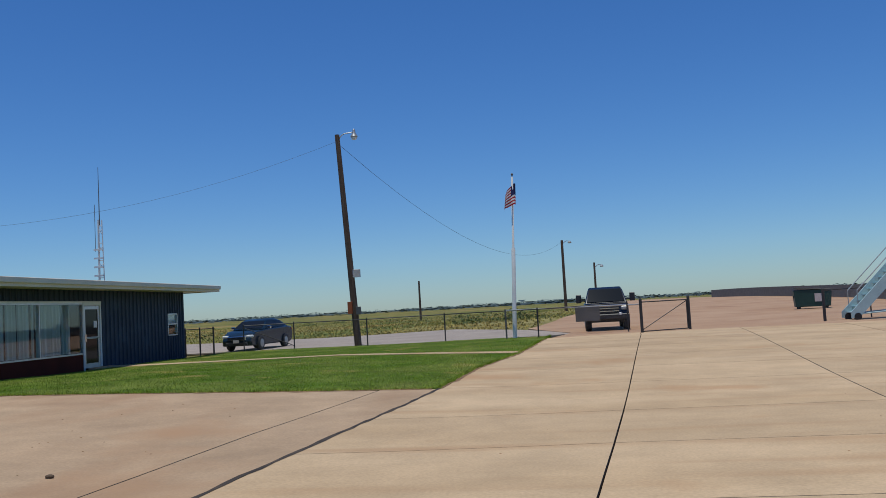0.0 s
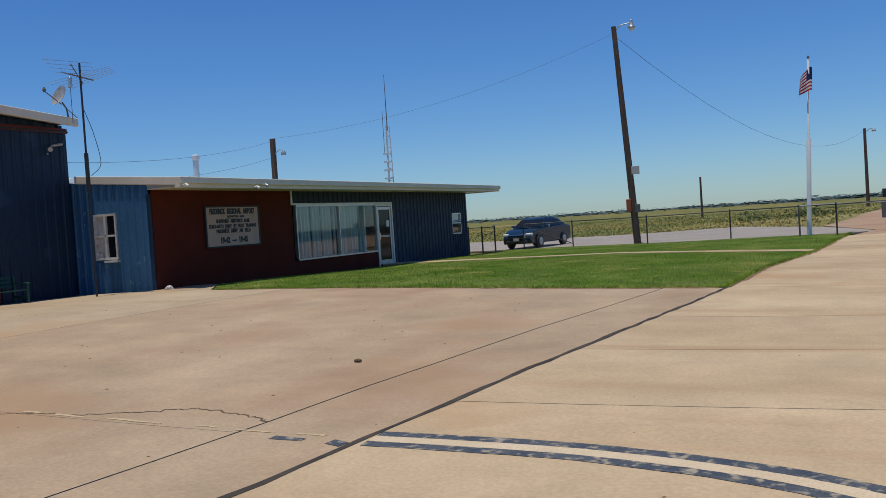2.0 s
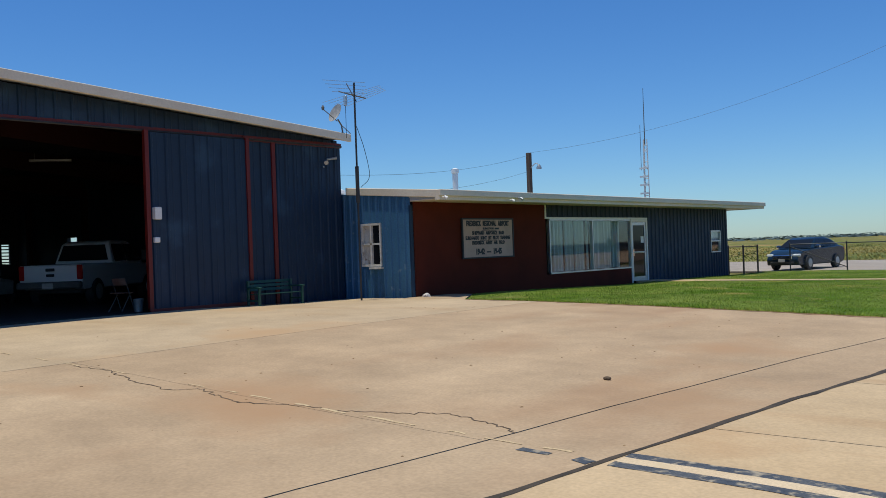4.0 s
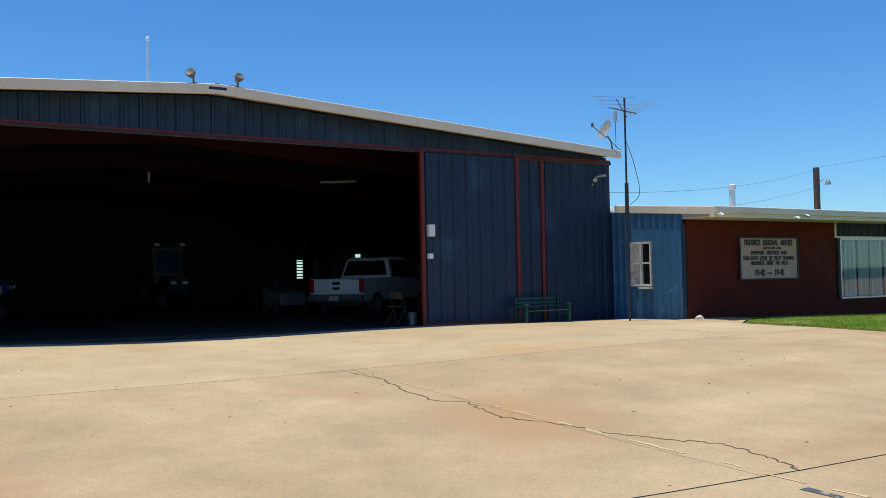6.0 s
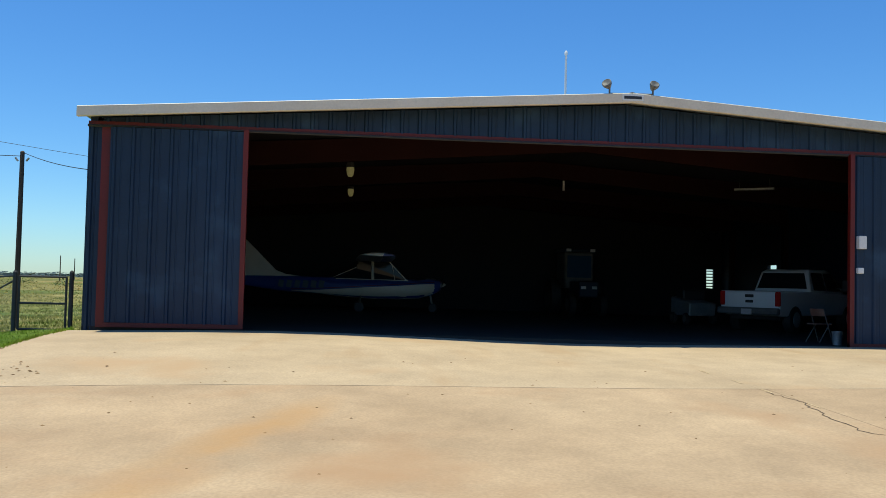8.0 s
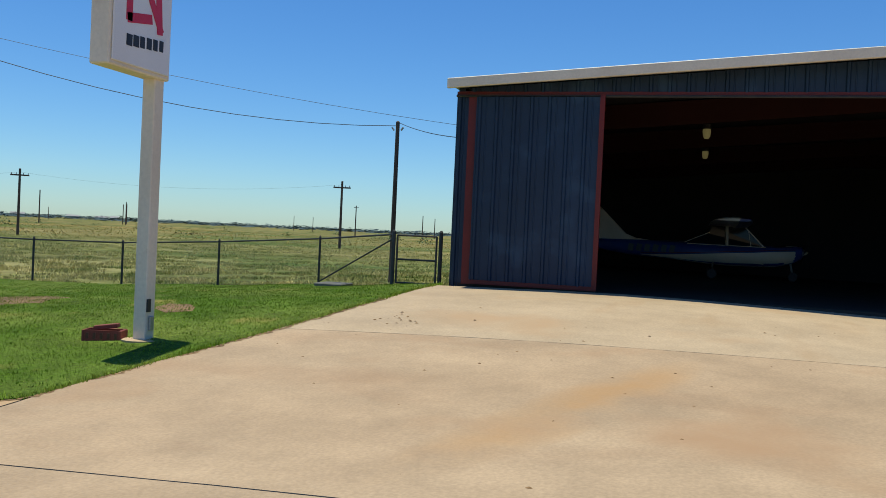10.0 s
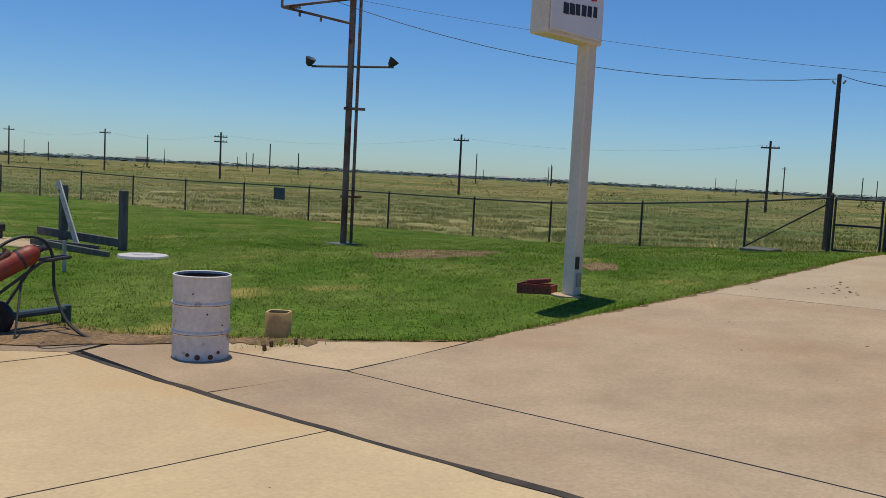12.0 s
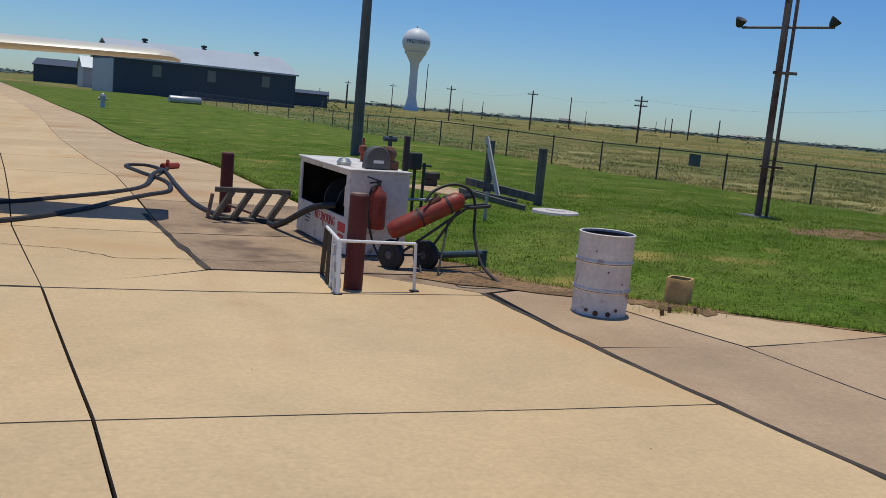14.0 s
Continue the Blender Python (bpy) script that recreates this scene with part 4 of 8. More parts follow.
# ---- fences ----
def fence(name, pts, label, height=1.22, mesh=True, braces=(), thick=0.03):
    """Chain-link fence along points: posts, top rail, a wire mesh for each bay."""
    f = thing(name, pose(pts[0][0], pts[0][1], level(*pts[0])), label, "fence")
    g3 = [Vector((x, y, level(x, y))) for x, y in pts]
    post_mesh = None
    for p in g3:
        if post_mesh is None:
            bm = B()
            lathe(bm, (0, 0, -0.15), [(thick, 0), (thick, height + 0.17), (thick * 0.4, height + 0.2)], 8, caps=True)
            post_mesh = mesh_of("post", bm, BLACK_STEEL)
        ob = new("post", post_mesh)
        ob.parent = f
        ob.location = p - f.matrix_basis.translation
    for a, b in zip(g3, g3[1:]):
        bm = B()
        rod(bm, a + Vector((0, 0, height - 0.03)), b + Vector((0, 0, height - 0.03)), 0.021, n=6)
        part("top_rail", bm, BLACK_STEEL, f, world=True)
    if mesh:
        for a, b in zip(g3, g3[1:]):
            run = (b - a)
            n = max(4, int(run.length / 0.085))
            k = max(1, int(height / 0.085))
            vs, fs = [], []
            side = Vector((-run.y, run.x, 0)).normalized() * 0.0008
            for s in (1, -1):
                for i in range(-k, n + k):
                    i0, i1 = i, i + s * k
                    t0, t1 = 0.0, 1.0
                    lo, hi = (i0, i1)
                    if s > 0:
                        t0, t1 = max(0, (0 - i0) / k), min(1, (n - i0) / k)
                    else:
                        t0, t1 = max(0, (i0 - n) / k), min(1, i0 / k)
                    if t1 - t0 < 0.02:
                        continue
                    q = []
                    for t in (t0, t1):
                        u = (i0 + s * k * t) / n
                        q.append(a + run * u + Vector((0, 0, 0.03 + (height - 0.06) * t)))
                    w = (q[1] - q[0]).normalized()
                    o = w.cross(side).normalized() * 0.0008
                    c = len(vs)
                    for e in q:
                        vs += [e + side, e - side * 0.5 + o, e - side * 0.5 - o]
                    fs += [(c, c + 1, c + 4, c + 3), (c + 1, c + 2, c + 5, c + 4), (c + 2, c, c + 3, c + 5)]
            me = bpy.data.meshes.new("wire_mesh")
            me.from_pydata([tuple(v) for v in vs], [], fs)
            me.materials.append(FENCE_WIRE)
            ob = new("wire_mesh", me)
            ob.parent = f
            ob.matrix_parent_inverse = f.matrix_basis.inverted()
    for i, j, z0, z1 in braces:
        bm = B()
        rod(bm, g3[i] + Vector((0, 0, z0)), g3[j] + Vector((0, 0, z1)), 0.02, n=6)
        part("brace", bm, BLACK_STEEL, f, world=True)
    return f


GATE_A, GATE_B = (-19.5, -6.75), (-19.5, -5.62)
S_POSTS = [GATE_A, (-20.9, -9.2), (-21.25, -12.25), (-21.5, -15.4), (-20.95, -17.9), (-20.2, -20.9), (-19.9, -24.6), (-19.5, -27.9), (-19.2, -31.4), (-18.6, -34.4), (-17.5, -36.7),
           (-16.6, -38.6), (-16.0, -41.2), (-15.95, -44.9), (-16.2, -50.2), (-16.6, -55.8), (-16.8, -61.0), (-16.9, -66.0), (-16.6, -71.0), (-15.6, -76.0), (-14.9, -82.0), (-14.3, -88.7),
           (-13.6, -94.7), (-12.8, -100.8), (-12.2, -106.5), (-11.5, -112.3), (-10.7, -118.0)]
fence("lawn_fence", S_POSTS, "low black chain-link fence round the south lawn", braces=[(0, 1, 1.1, 0.1)])
bm = B()
obox(bm, pose(-19.75, -26.1, level(-19.75, -26.1) + 0.9, 0, 0, 83), 0.75, 0.02, 0.42)
single("notice_plate", bm, PIPE_BLUE, "small blue-grey plate wired to the fence", "sign")


def gate(name, a, b, z, label, mat=BLACK_STEEL, mid=True, height=1.15, brace=False):
    g = thing(name, pose(a[0], a[1], z), label, "gate")
    A, Bv = Vector((*a, z)), Vector((*b, z))
    up = Vector((0, 0, height))
    for p, q in ((A + Vector((0, 0, .06)), Bv + Vector((0, 0, .06))), (A + up, Bv + up)) + (((A + up * 0.52, Bv + up * 0.52),) if mid else ()):
        bm = B()
        rod(bm, p, q, 0.022, n=8)
        part("rail", bm, mat, g, world=True)
    for p in (A, Bv):
        bm = B()
        rod(bm, p + Vector((0, 0, 0.05)), p + up, 0.024, n=8)
        part("stile", bm, mat, g, world=True)
    if brace:
        bm = B()
        rod(bm, A + Vector((0, 0, 0.1)), Bv + up * 0.97, 0.018, n=6)
        part("brace", bm, mat, g, world=True)
    return g


zg = level(*GATE_A)
gate("walk_gate", (-19.5, -6.66), (-19.5, -5.72), zg + 0.03, "black tube walk gate beside the hangar corner")
for p, h in ((GATE_A, 1.26), (GATE_B, 1.2)):
    bm = B()
    lathe(bm, (p[0], p[1], level(*p) - 0.1), [(0.045, 0), (0.045, h + 0.1), (0.02, h + 0.14)], 10, caps=True)
    single("gate_post", bm, BLACK_STEEL, "black steel gate post", "post", group="walk gate posts")
bm = B()
box(bm, -20.75, -19.95, -8.9, -8.2, level(-20, -8.5) - 0.05, level(-20, -8.5) + 0.1)
single("timber_offcut", bm, WOOD_GREY, "dark timber offcut lying by the fence", "timber", bevel=0.02)

fence("office_fence", [(-17.2, 39.1), (-16.5, 39.1), (-15.85, 39.1)], "short black chain-link fence at the office corner", height=1.2, thick=0.04)
fence("road_fence", [(-14.6, 39.6), (-12.4, 40.2), (-8.65, 38.9), (-5.3, 39.9), (-1.05, 37.0), (2.6, 37.2)], "grey chain-link fence between lawn and gravel", braces=[(0, 1, 1.1, 0.15)])
gate("drive_gate", (3.0, 35.6), (4.9, 36.7), level(4, 36.2), "open chain-link drive gate with diagonal brace", brace=True, mid=False, height=1.2)
for p in ((3.0, 35.5), (4.98, 36.75), (10.4, 37.7)):
    bm = B()
    lathe(bm, (p[0], p[1], level(*p) - 0.1), [(0.06, 0), (0.06, 1.42), (0.03, 1.47)], 10, caps=True)
    single("gate_post", bm, BLACK_STEEL, "stout black gate post on the dirt drive", "post", group="drive gate posts")
fence("yard_fence", [(10.4, 37.8), (12.6, 39.0), (15.6, 39.6), (18.8, 40.2), (22, 40.8)], "grey chain-link fence beside the dirt yard", height=1.3)
# long dark screened fence on the rise
bm = B()
pts = smooth_line([(25.2, 158, 0), (27.5, 120, 0), (27.6, 95, 0), (25.5, 75, 0), (24.5, 60, 0)], 10)
vs = []
for p in pts:
    z = level(p.x, p.y)
    vs.append([bm.verts.new((p.x + d, p.y, z + h)) for d, h in ((0, -0.1), (0, 1.25), (0.06, 1.25), (0.06, -0.1))])
for a, b in zip(vs, vs[1:]):
    for i in range(4):
        bm.faces.new((a[i], a[(i + 1) % 4], b[(i + 1) % 4], b[i]))
single("screened_fence", bm, DARK_STEEL, "long dark screened fence along the rise", "fence")


# ---- poles and wires ----
def wire(name, a, b, sag, r=0.012, label="black overhead cable"):
    a, b = Vector(a), Vector(b)
    bm = B()
    tube(bm, [a.lerp(b, k / 16) - Vector((0, 0, sag * 4 * k / 16 * (1 - k / 16))) for k in range(17)], r, 5)
    return single(name, bm, BLACK_STEEL, label, "cable")


def utility_pole(x, y, h, arms=1, r=0.13, turn=0.0, base=None, label="wooden utility pole with a crossarm in the pasture"):
    z = level(x, y) - 0.2 if base is None else base
    p = thing("utility_pole", pose(x, y, z, 0, 0, turn), label, "utility pole", group="utility poles")
    bm = B()
    lathe(bm, (0, 0, 0), [(r, 0), (r * 0.75, h + 0.2), (r * 0.3, h + 0.23)], 8, caps=True)
    part("shaft", bm, WOOD_POLE, p)
    for k in range(arms):
        bm = B()
        box(bm, -0.8, 0.8, -0.05, 0.05, h - 0.45 - 0.6 * k, h - 0.32 - 0.6 * k)
        part("crossarm", bm, WOOD_POLE, p)
        for u in (-0.7, -0.3, 0.3, 0.7):
            bm = B()
            rod(bm, (u, 0, h - 0.33 - 0.6 * k), (u, 0, h - 0.16 - 0.6 * k), 0.04, 0.03, 6)
            part("insulator", bm, GALV, p)
    return p


FAR_POLES = [(-77.7, -32.3, 6.2, 20), (-68.4, -60.4, 6.0, 42), (-63.5, -95.8, 5.7, 56), (-65.0, -128.5, 6.1, 63), (-60.1, -151.2, 6.2, 68), (-75.6, -232.8, 7.8, 72), (-66.6, -245.4, 7.7, 75)]
for x, y, h, turn in FAR_POLES:
    utility_pole(x, y, h, 2 if y == -95.8 else 1, turn=turn + 90)
for (x0, y0, h0, _), (x1, y1, h1, _) in zip(FAR_POLES, FAR_POLES[1:]):
    wire("power_line", (x0, y0, level(x0, y0) + h0 - 0.3), (x1, y1, level(x1, y1) + h1 - 0.3), 0.9, 0.005, "thin overhead power line between utility poles")
random.seed(5)
for k in range(26):
    az = radians(random.uniform(100, 172))
    d = random.uniform(260, 560)
    x, y = -math.sin(az) * d, math.cos(az) * d
    utility_pole(x, y, random.uniform(6, 9.5), random.choice((0, 0, 1)), r=0.2, turn=random.uniform(0, 90), label="distant wooden utility pole on the plain")
gp = utility_pole(-28.3, -9.85, 5.28, 0, r=0.09, turn=0, label="dark wooden utility pole behind the hangar corner")
for k in range(3):
    bm = B()
    rod(bm, (0.0, -0.12 + 0.12 * k, 5.2), (0.0, -0.2 + 0.2 * k, 5.3), 0.03, n=6)
    part("insulator", bm, GALV, gp)
wire("service_line", (-28.3, -9.9, 5.3), (-14.0, -26.0, 9.2), 1.5, 0.011, "sagging black service cable")
wire("service_line", (-28.3, -9.8, 5.4), (-20.5, -5.3, 4.05), 0.1, 0.011, "black service cable to the hangar")
wire("service_line", (-44, -5.5, 6.6), (-26, -42, 12.0), 0.9, 0.01, "thin overhead cable far behind the hangar")
utility_pole(0.3, 112.8, 8.8, 0, 0.2, label="dark wooden lamp pole beyond the gate")
utility_pole(4.3, 118.0, 5.2, 0, 0.16, base=1.2, label="dark wooden lamp pole beyond the gate")
utility_pole(-19.0, 118.3, 5.2, 0, 0.16, label="dark wooden pole in the straw grass")
for x, y, z in ((0.3, 112.8, 9.2), (4.3, 118.0, 6.2)):
    bm = B()
    tube(bm, smooth_line([(x, y, z - 0.3), (x + 0.5, y, z + 0.1), (x + 0.9, y, z + 0.05)], 4), 0.04, 5)
    lathe(bm, (x + 0.95, y, z - 0.2), [(0.22, 0), (0.24, 0.1), (0.1, 0.3)], 8, caps=True)
    single("pole_lamp", bm, GALV, "pale lamp hung on a dark wooden pole", "lamp")

# rail and sheet of the far gate leaf, in front of the pickup
sg = thing("swing_gate", pose(1.0, 37.5, level(1.0, 37.5)), "open tubular gate leaf with a grey metal sheet", "gate")
bm = B()
rod(bm, (-2.4, 37.6, 1.53), (3.15, 37.5, 1.49), 0.03, n=8)
part("rail", bm, GALV, sg, world=True)
bm = B()
box(bm, 0.5, 1.5, 37.5, 37.53, 0.9, 1.5)
part("sheet", bm, DARK_STEEL, sg, "dull grey metal sheet", bevel=0.008, world=True)
for x in (-2.4, 3.15):
    bm = B()
    rod(bm, (x, 37.55, level(x, 37.5) - 0.1), (x, 37.55, 1.58), 0.035, n=8)
    part("post", bm, DARK_STEEL, sg, world=True)

# leaning lamp pole by the fence
lp = thing("lamp_pole", pose(-9.35, 40.06, 0.2), "leaning brown wooden lamp pole with a hooded light", "lamp pole")
top = Vector((-0.5, -0.1, 9.85))
bm = B()
rings(bm, [circle(top * t, (1, 0, 0), (0, 1, 0), 0.17 - 0.06 * t, 12) for t in (0, 0.25, 0.5, 0.75, 1.0)])
part("shaft", bm, WOOD_POLE, lp, smooth=True)
bm = B()
tube(bm, smooth_line([tuple(top + Vector((0, 0, -0.35))), tuple(top + Vector((0.25, 0.05, 0.0))), tuple(top + Vector((0.7, 0.1, 0.08)))], 5), 0.025, 6)
part("arm", bm, GALV, lp)
bm = B()
c = top + Vector((0.78, 0.1, -0.16))
lathe(bm, c, [(0.16, 0), (0.17, 0.05), (0.08, 0.2), (0.06, 0.36), (0.02, 0.4)], 14, caps=True)
hood = part("hood", bm, GALV, lp, "grey lamp hood", smooth=True)
bm = B()
lathe(bm, c, [(0.02, -0.12), (0.12, -0.09), (0.14, 0.0)], 12, caps=True)
part("globe", bm, LAMP_CLEAR, hood, "amber glass globe")
for y0, z0, w, h, mat, lab in ((0.12, 3.2, 0.34, 0.36, PINK_PLATE, "faded square plate"), (-0.28, 1.55, 0.22, 0.55, ORANGE_PLATE, "orange box"), (0.1, 1.5, 0.22, 0.36, DARK_STEEL, "grey meter box")):
    bm = B()
    px = top.x * z0 / top.z
    box(bm, px + y0, px + y0 + w, -0.25, -0.14, z0, z0 + h)
    part("pole_box", bm, mat, lp, lab, bevel=0.01)
wire("lamp_line", (-9.9, 40.0, 9.7), (0.2, 112.8, 9.2), 3.2, 0.009, "sagging black cable from the lamp pole")
wire("lamp_line", (-9.9, 40.0, 9.75), (-26.3, 36.7, 6.5), 0.7, 0.005, "thin black cable over the office")
wire("lamp_line", (-26.3, 36.7, 6.4), (-19.0, 17.0, 4.0), 0.3, 0.005, "thin black cable over the office")
wire("lamp_line", (-26.3, 36.7, 5.6), (-19.2, 17.0, 3.4), 0.3, 0.005, "thin black cable over the office")

# flagpole
fl = thing("flagpole", pose(-2.08, 37.9, level(-2.08, 37.9), 0, 2.4, 0) @ Matrix.Diagonal((1, 1, 0.98, 1)), "white flagpole with a red, white and blue flag hanging limp", "flagpole")
bm = B()
lathe(bm, (0, 0, -0.05), [(0.09, 0), (0.085, 3.9), (0.05, 4.0), (0.045, 7.05), (0.01, 7.1)], 12, caps=True)
part("shaft", bm, WHITE, fl, smooth=True)
bm = B()
lathe(bm, (0, 0, 7.05), [(0.01, 0), (0.05, 0.04), (0.05, 0.08), (0.01, 0.13)], 10, caps=True)
part("finial", bm, DARK_STEEL, fl)
F0, F1 = 5.75, 6.7


def flag_at(u, v):
    """Limp cloth: u along the fly, v down the hoist."""
    return Vector((0.14 - u * (0.44 + 0.1 * v) + 0.07 * v * math.sin(u * 7), -0.07 + 0.10 * math.sin(u * 8 + v * 2), F1 - 0.95 * v * (1 - 0.2 * u) - 0.5 * u * u + 0.04 * math.sin(u * 9)))


for i in range(13):
    bm = B()
    u0 = 0.42 if i < 7 else 0.0
    vs = []
    for k in range(11):
        u = u0 + (1 - u0) * k / 10
        vs.append([bm.verts.new(flag_at(u, v)) for v in (i / 13, (i + 1) / 13)])
    for a, b in zip(vs, vs[1:]):
        bm.faces.new((a[0], a[1], b[1], b[0]))
    part("stripe", bm, FLAG_RED if i % 2 == 0 else FLAG_WHITE, fl, smooth=True)
bm = B()
g = [[bm.verts.new(flag_at(0.42 * i / 6, 7 / 13 * j / 6)) for j in range(7)] for i in range(7)]
for i in range(6):
    for j in range(6):
        bm.faces.new((g[i][j], g[i + 1][j], g[i + 1][j + 1], g[i][j + 1]))
part("canton", bm, FLAG_BLUE, fl, "dark blue canton", smooth=True)

# pole, vents and lattice mast behind the office, mast and dish at its corner
op = thing("office_lamp_pole", pose(-26.4, 36.7, 0), "dark square timber pole with a small lamp behind the office", "lamp pole")
bm = B()
box(bm, -0.11, 0.11, -0.11, 0.11, 0, 6.5)
part("shaft", bm, WOOD_POLE, op, bevel=0.02)
bm = B()
tube(bm, smooth_line([(0.1, 0, 5.75), (0.35, 0.1, 5.95), (0.5, 0.15, 5.85)], 4), 0.025, 6)
lathe(bm, (0.5, 0.15, 5.66), [(0.13, 0), (0.13, 0.08), (0.05, 0.22)], 10, caps=True)
part("lamp_head", bm, GALV, op, smooth=True)
bm = B()
lathe(bm, (-18.6, 21.8, 3.2), [(0.09, 0), (0.09, 1.0), (0.12, 1.02), (0.12, 1.14), (0.05, 1.17)], 12, caps=True)
single("roof_vent", bm, WHITE, "weathered white vent pipe on the office roof", "vent pipe", smooth=True)
for x, y in ((-19.5, 16.9 + 0.6), (-20.5, 31.0)):
    bm = B()
    lathe(bm, (x, y, 3.2), [(0.12, 0), (0.12, 0.25), (0.3, 0.3), (0.26, 0.4), (0.05, 0.48)], 12, caps=True)
    single("roof_vent", bm, WHITE, "low white mushroom vent on the office roof", "vent pipe", smooth=True)
lt = thing("lattice_mast", pose(-23.0, 42.4, 0), "slender white lattice radio mast behind the office", "radio mast")
legs = [Vector((0.22 * math.cos(a), 0.22 * math.sin(a), 0)) for a in (0.3, 2.4, 4.5)]
for v in legs:
    bm = B()
    rod(bm, v, v * 0.5 + Vector((0, 0, 7.2)), 0.028, n=6)
    part("leg", bm, WHITE, lt)
for k in range(16):
    z = 0.3 + k * 0.44
    bm = B()
    s = 1 - 0.5 * z / 7.2
    for i in range(3):
        a, b = legs[i] * s + Vector((0, 0, z)), legs[(i + 1) % 3] * s + Vector((0, 0, z + (0.0 if k % 2 else 0.3)))
        rod(bm, a, b, 0.016, n=5)
    part("rung", bm, WHITE, lt)
for k in range(7):
    bm = B()
    z = 3.0 + 0.44 * k
    box(bm, -0.26, 0.22, -0.18, -0.12, z, z + 0.09)
    part("step", bm, WHITE, lt, "white ladder step")
bm = B()
rod(bm, (0, 0, 6.9), (0, 0, 9.9), 0.03, 0.012, 6)
rod(bm, (-0.25, 0, 5.6), (-0.25, 0, 8.0), 0.014, n=5)
rod(bm, (-0.25, 0, 5.7), (0, 0, 5.7), 0.012, n=5)
part("whip", bm, DARK_STEEL, lt, "dark whip aerial")

am = thing("aerial_mast", pose(-17.2, 16.2, level(-17.2, 16.2)), "thin steel mast with a television aerial beside the office corner", "aerial")
zt = 6.25 - level(-17.0, 16.35)
bm = B()
rod(bm, (0, 0, 0), (0, 0, zt), 0.025, n=8)
rod(bm, (0, 0, 2.6), (0, 0, 3.55), 0.05, n=8)
part("shaft", bm, BLACK_STEEL, am)
right = Vector((0.68, 0.73, 0))
away = Vector((-0.73, 0.68, 0))
bm = B()
rod(bm, right * -0.42 + Vector((0, 0, zt - 0.22)), right * 0.3 + Vector((0, 0, zt - 0.42)), 0.018, n=6)
rod(bm, right * -0.2 + Vector((0, 0, zt - 0.02)), right * 0.05 + Vector((0, 0, zt - 0.5)), 0.012, n=6)
part("boom", bm, DARK_STEEL, am)
for k in range(4):
    bm = B()
    c = right * (-0.26 + 0.05 * k) + Vector((0, 0, zt + 0.04 - 0.1 * k))
    u = right * (0.55 - 0.03 * k) + away * 0.5 + Vector((0, 0, 0.05))
    rod(bm, c - u, c + u, 0.008, n=4)
    part("aerial_rod", bm, ALUMINIUM, am, "bare aluminium aerial rod")
for k in range(5):
    bm = B()
    c = right * (-0.1 + 0.1 * k) + Vector((0, 0, zt - 0.3 - 0.03 * k))
    u = right * (0.75 - 0.06 * k) + away * -0.5 + Vector((0, 0, 0.12))
    rod(bm, c - u, c + u, 0.007, n=4)
    part("aerial_rod", bm, ALUMINIUM, am, "bare aluminium aerial rod")
bm = B()
box(bm, -0.2, -0.12, -0.22, -0.14, zt - 0.6, zt - 0.34)
part("amplifier", bm, ALUMINIUM, am, "bright metal amplifier box", bevel=0.01)
bm = B()
rod(bm, (-0.16, -0.18, zt - 0.6), (-0.16, -0.18, 4.3), 0.007, n=5)
part("down_lead", bm, RUBBER, am)
bm = B()
tube(bm, smooth_line([(0.02, 0.02, 4.6), (0.05, 0.25, 4.0), (0.1, 0.35, 3.3), (0.02, 0.1, 3.0)], 5), 0.008, 5)
part("cable", bm, RUBBER, am)
ds = thing("satellite_dish", pose(-18.65, 17.08, 5.12), "pale grey satellite dish on the hangar roof edge", "satellite dish")
bm = B()
tube(bm, [(0, 0, 0), (0, -0.05, 0.25), (0, -0.18, 0.4)], 0.022, 6)
rod(bm, (0.2, 0.1, 0.0), (0, -0.05, 0.25), 0.012, n=5)
part("foot", bm, DARK_STEEL, ds)
bm = B()
ax = Vector((-0.14, -0.88, 0.40)).normalized()
lathe(bm, (0, -0.2, 0.55), [(0.01, 0), (0.11, 0.01), (0.2, 0.032), (0.27, 0.068), (0.275, 0.077), (0.2, 0.042), (0.01, 0.012)], 24, ax)
part("reflector", bm, DISH, ds, "pale grey reflector", smooth=True)
bm = B()
rod(bm, (0, -0.2, 0.35), Vector((0, -0.2, 0.45)) + ax * 0.5, 0.014, n=5)
lathe(bm, Vector((0, -0.2, 0.45)) + ax * 0.5, [(0.03, -0.03), (0.045, 0.04), (0.02, 0.1)], 8, (0, 0, 1), caps=True)
part("feed_arm", bm, DARK_STEEL, ds)

# ---- fuel sign, old sign frame, light pole ----
fs = thing("fuel_sign", pose(-10.93, -7.42, level(-10.93, -7.42)), "tall white fuel sign with a red emblem on a square post", "sign")
zb = 3.72 - level(-10.93, -7.42)
bm = B()
box(bm, -0.11, 0.11, -0.1, 0.1, -0.1, zb + 0.1)
part("post", bm, CREAM, fs, "cream steel post with rust streaks", bevel=0.015)
bm = B()
box(bm, -0.14, 1.22, -0.13, 0.16, zb, zb + 2.15)
cab = part("sign_box", bm, CREAM, fs, "cream sign box", bevel=0.02)
bm = B()
box(bm, -0.09, 1.17, 0.16, 0.185, zb + 0.06, zb + 2.1)
part("sign_face", bm, SIGN_WHITE, cab, "white plastic sign face", bevel=0.01)


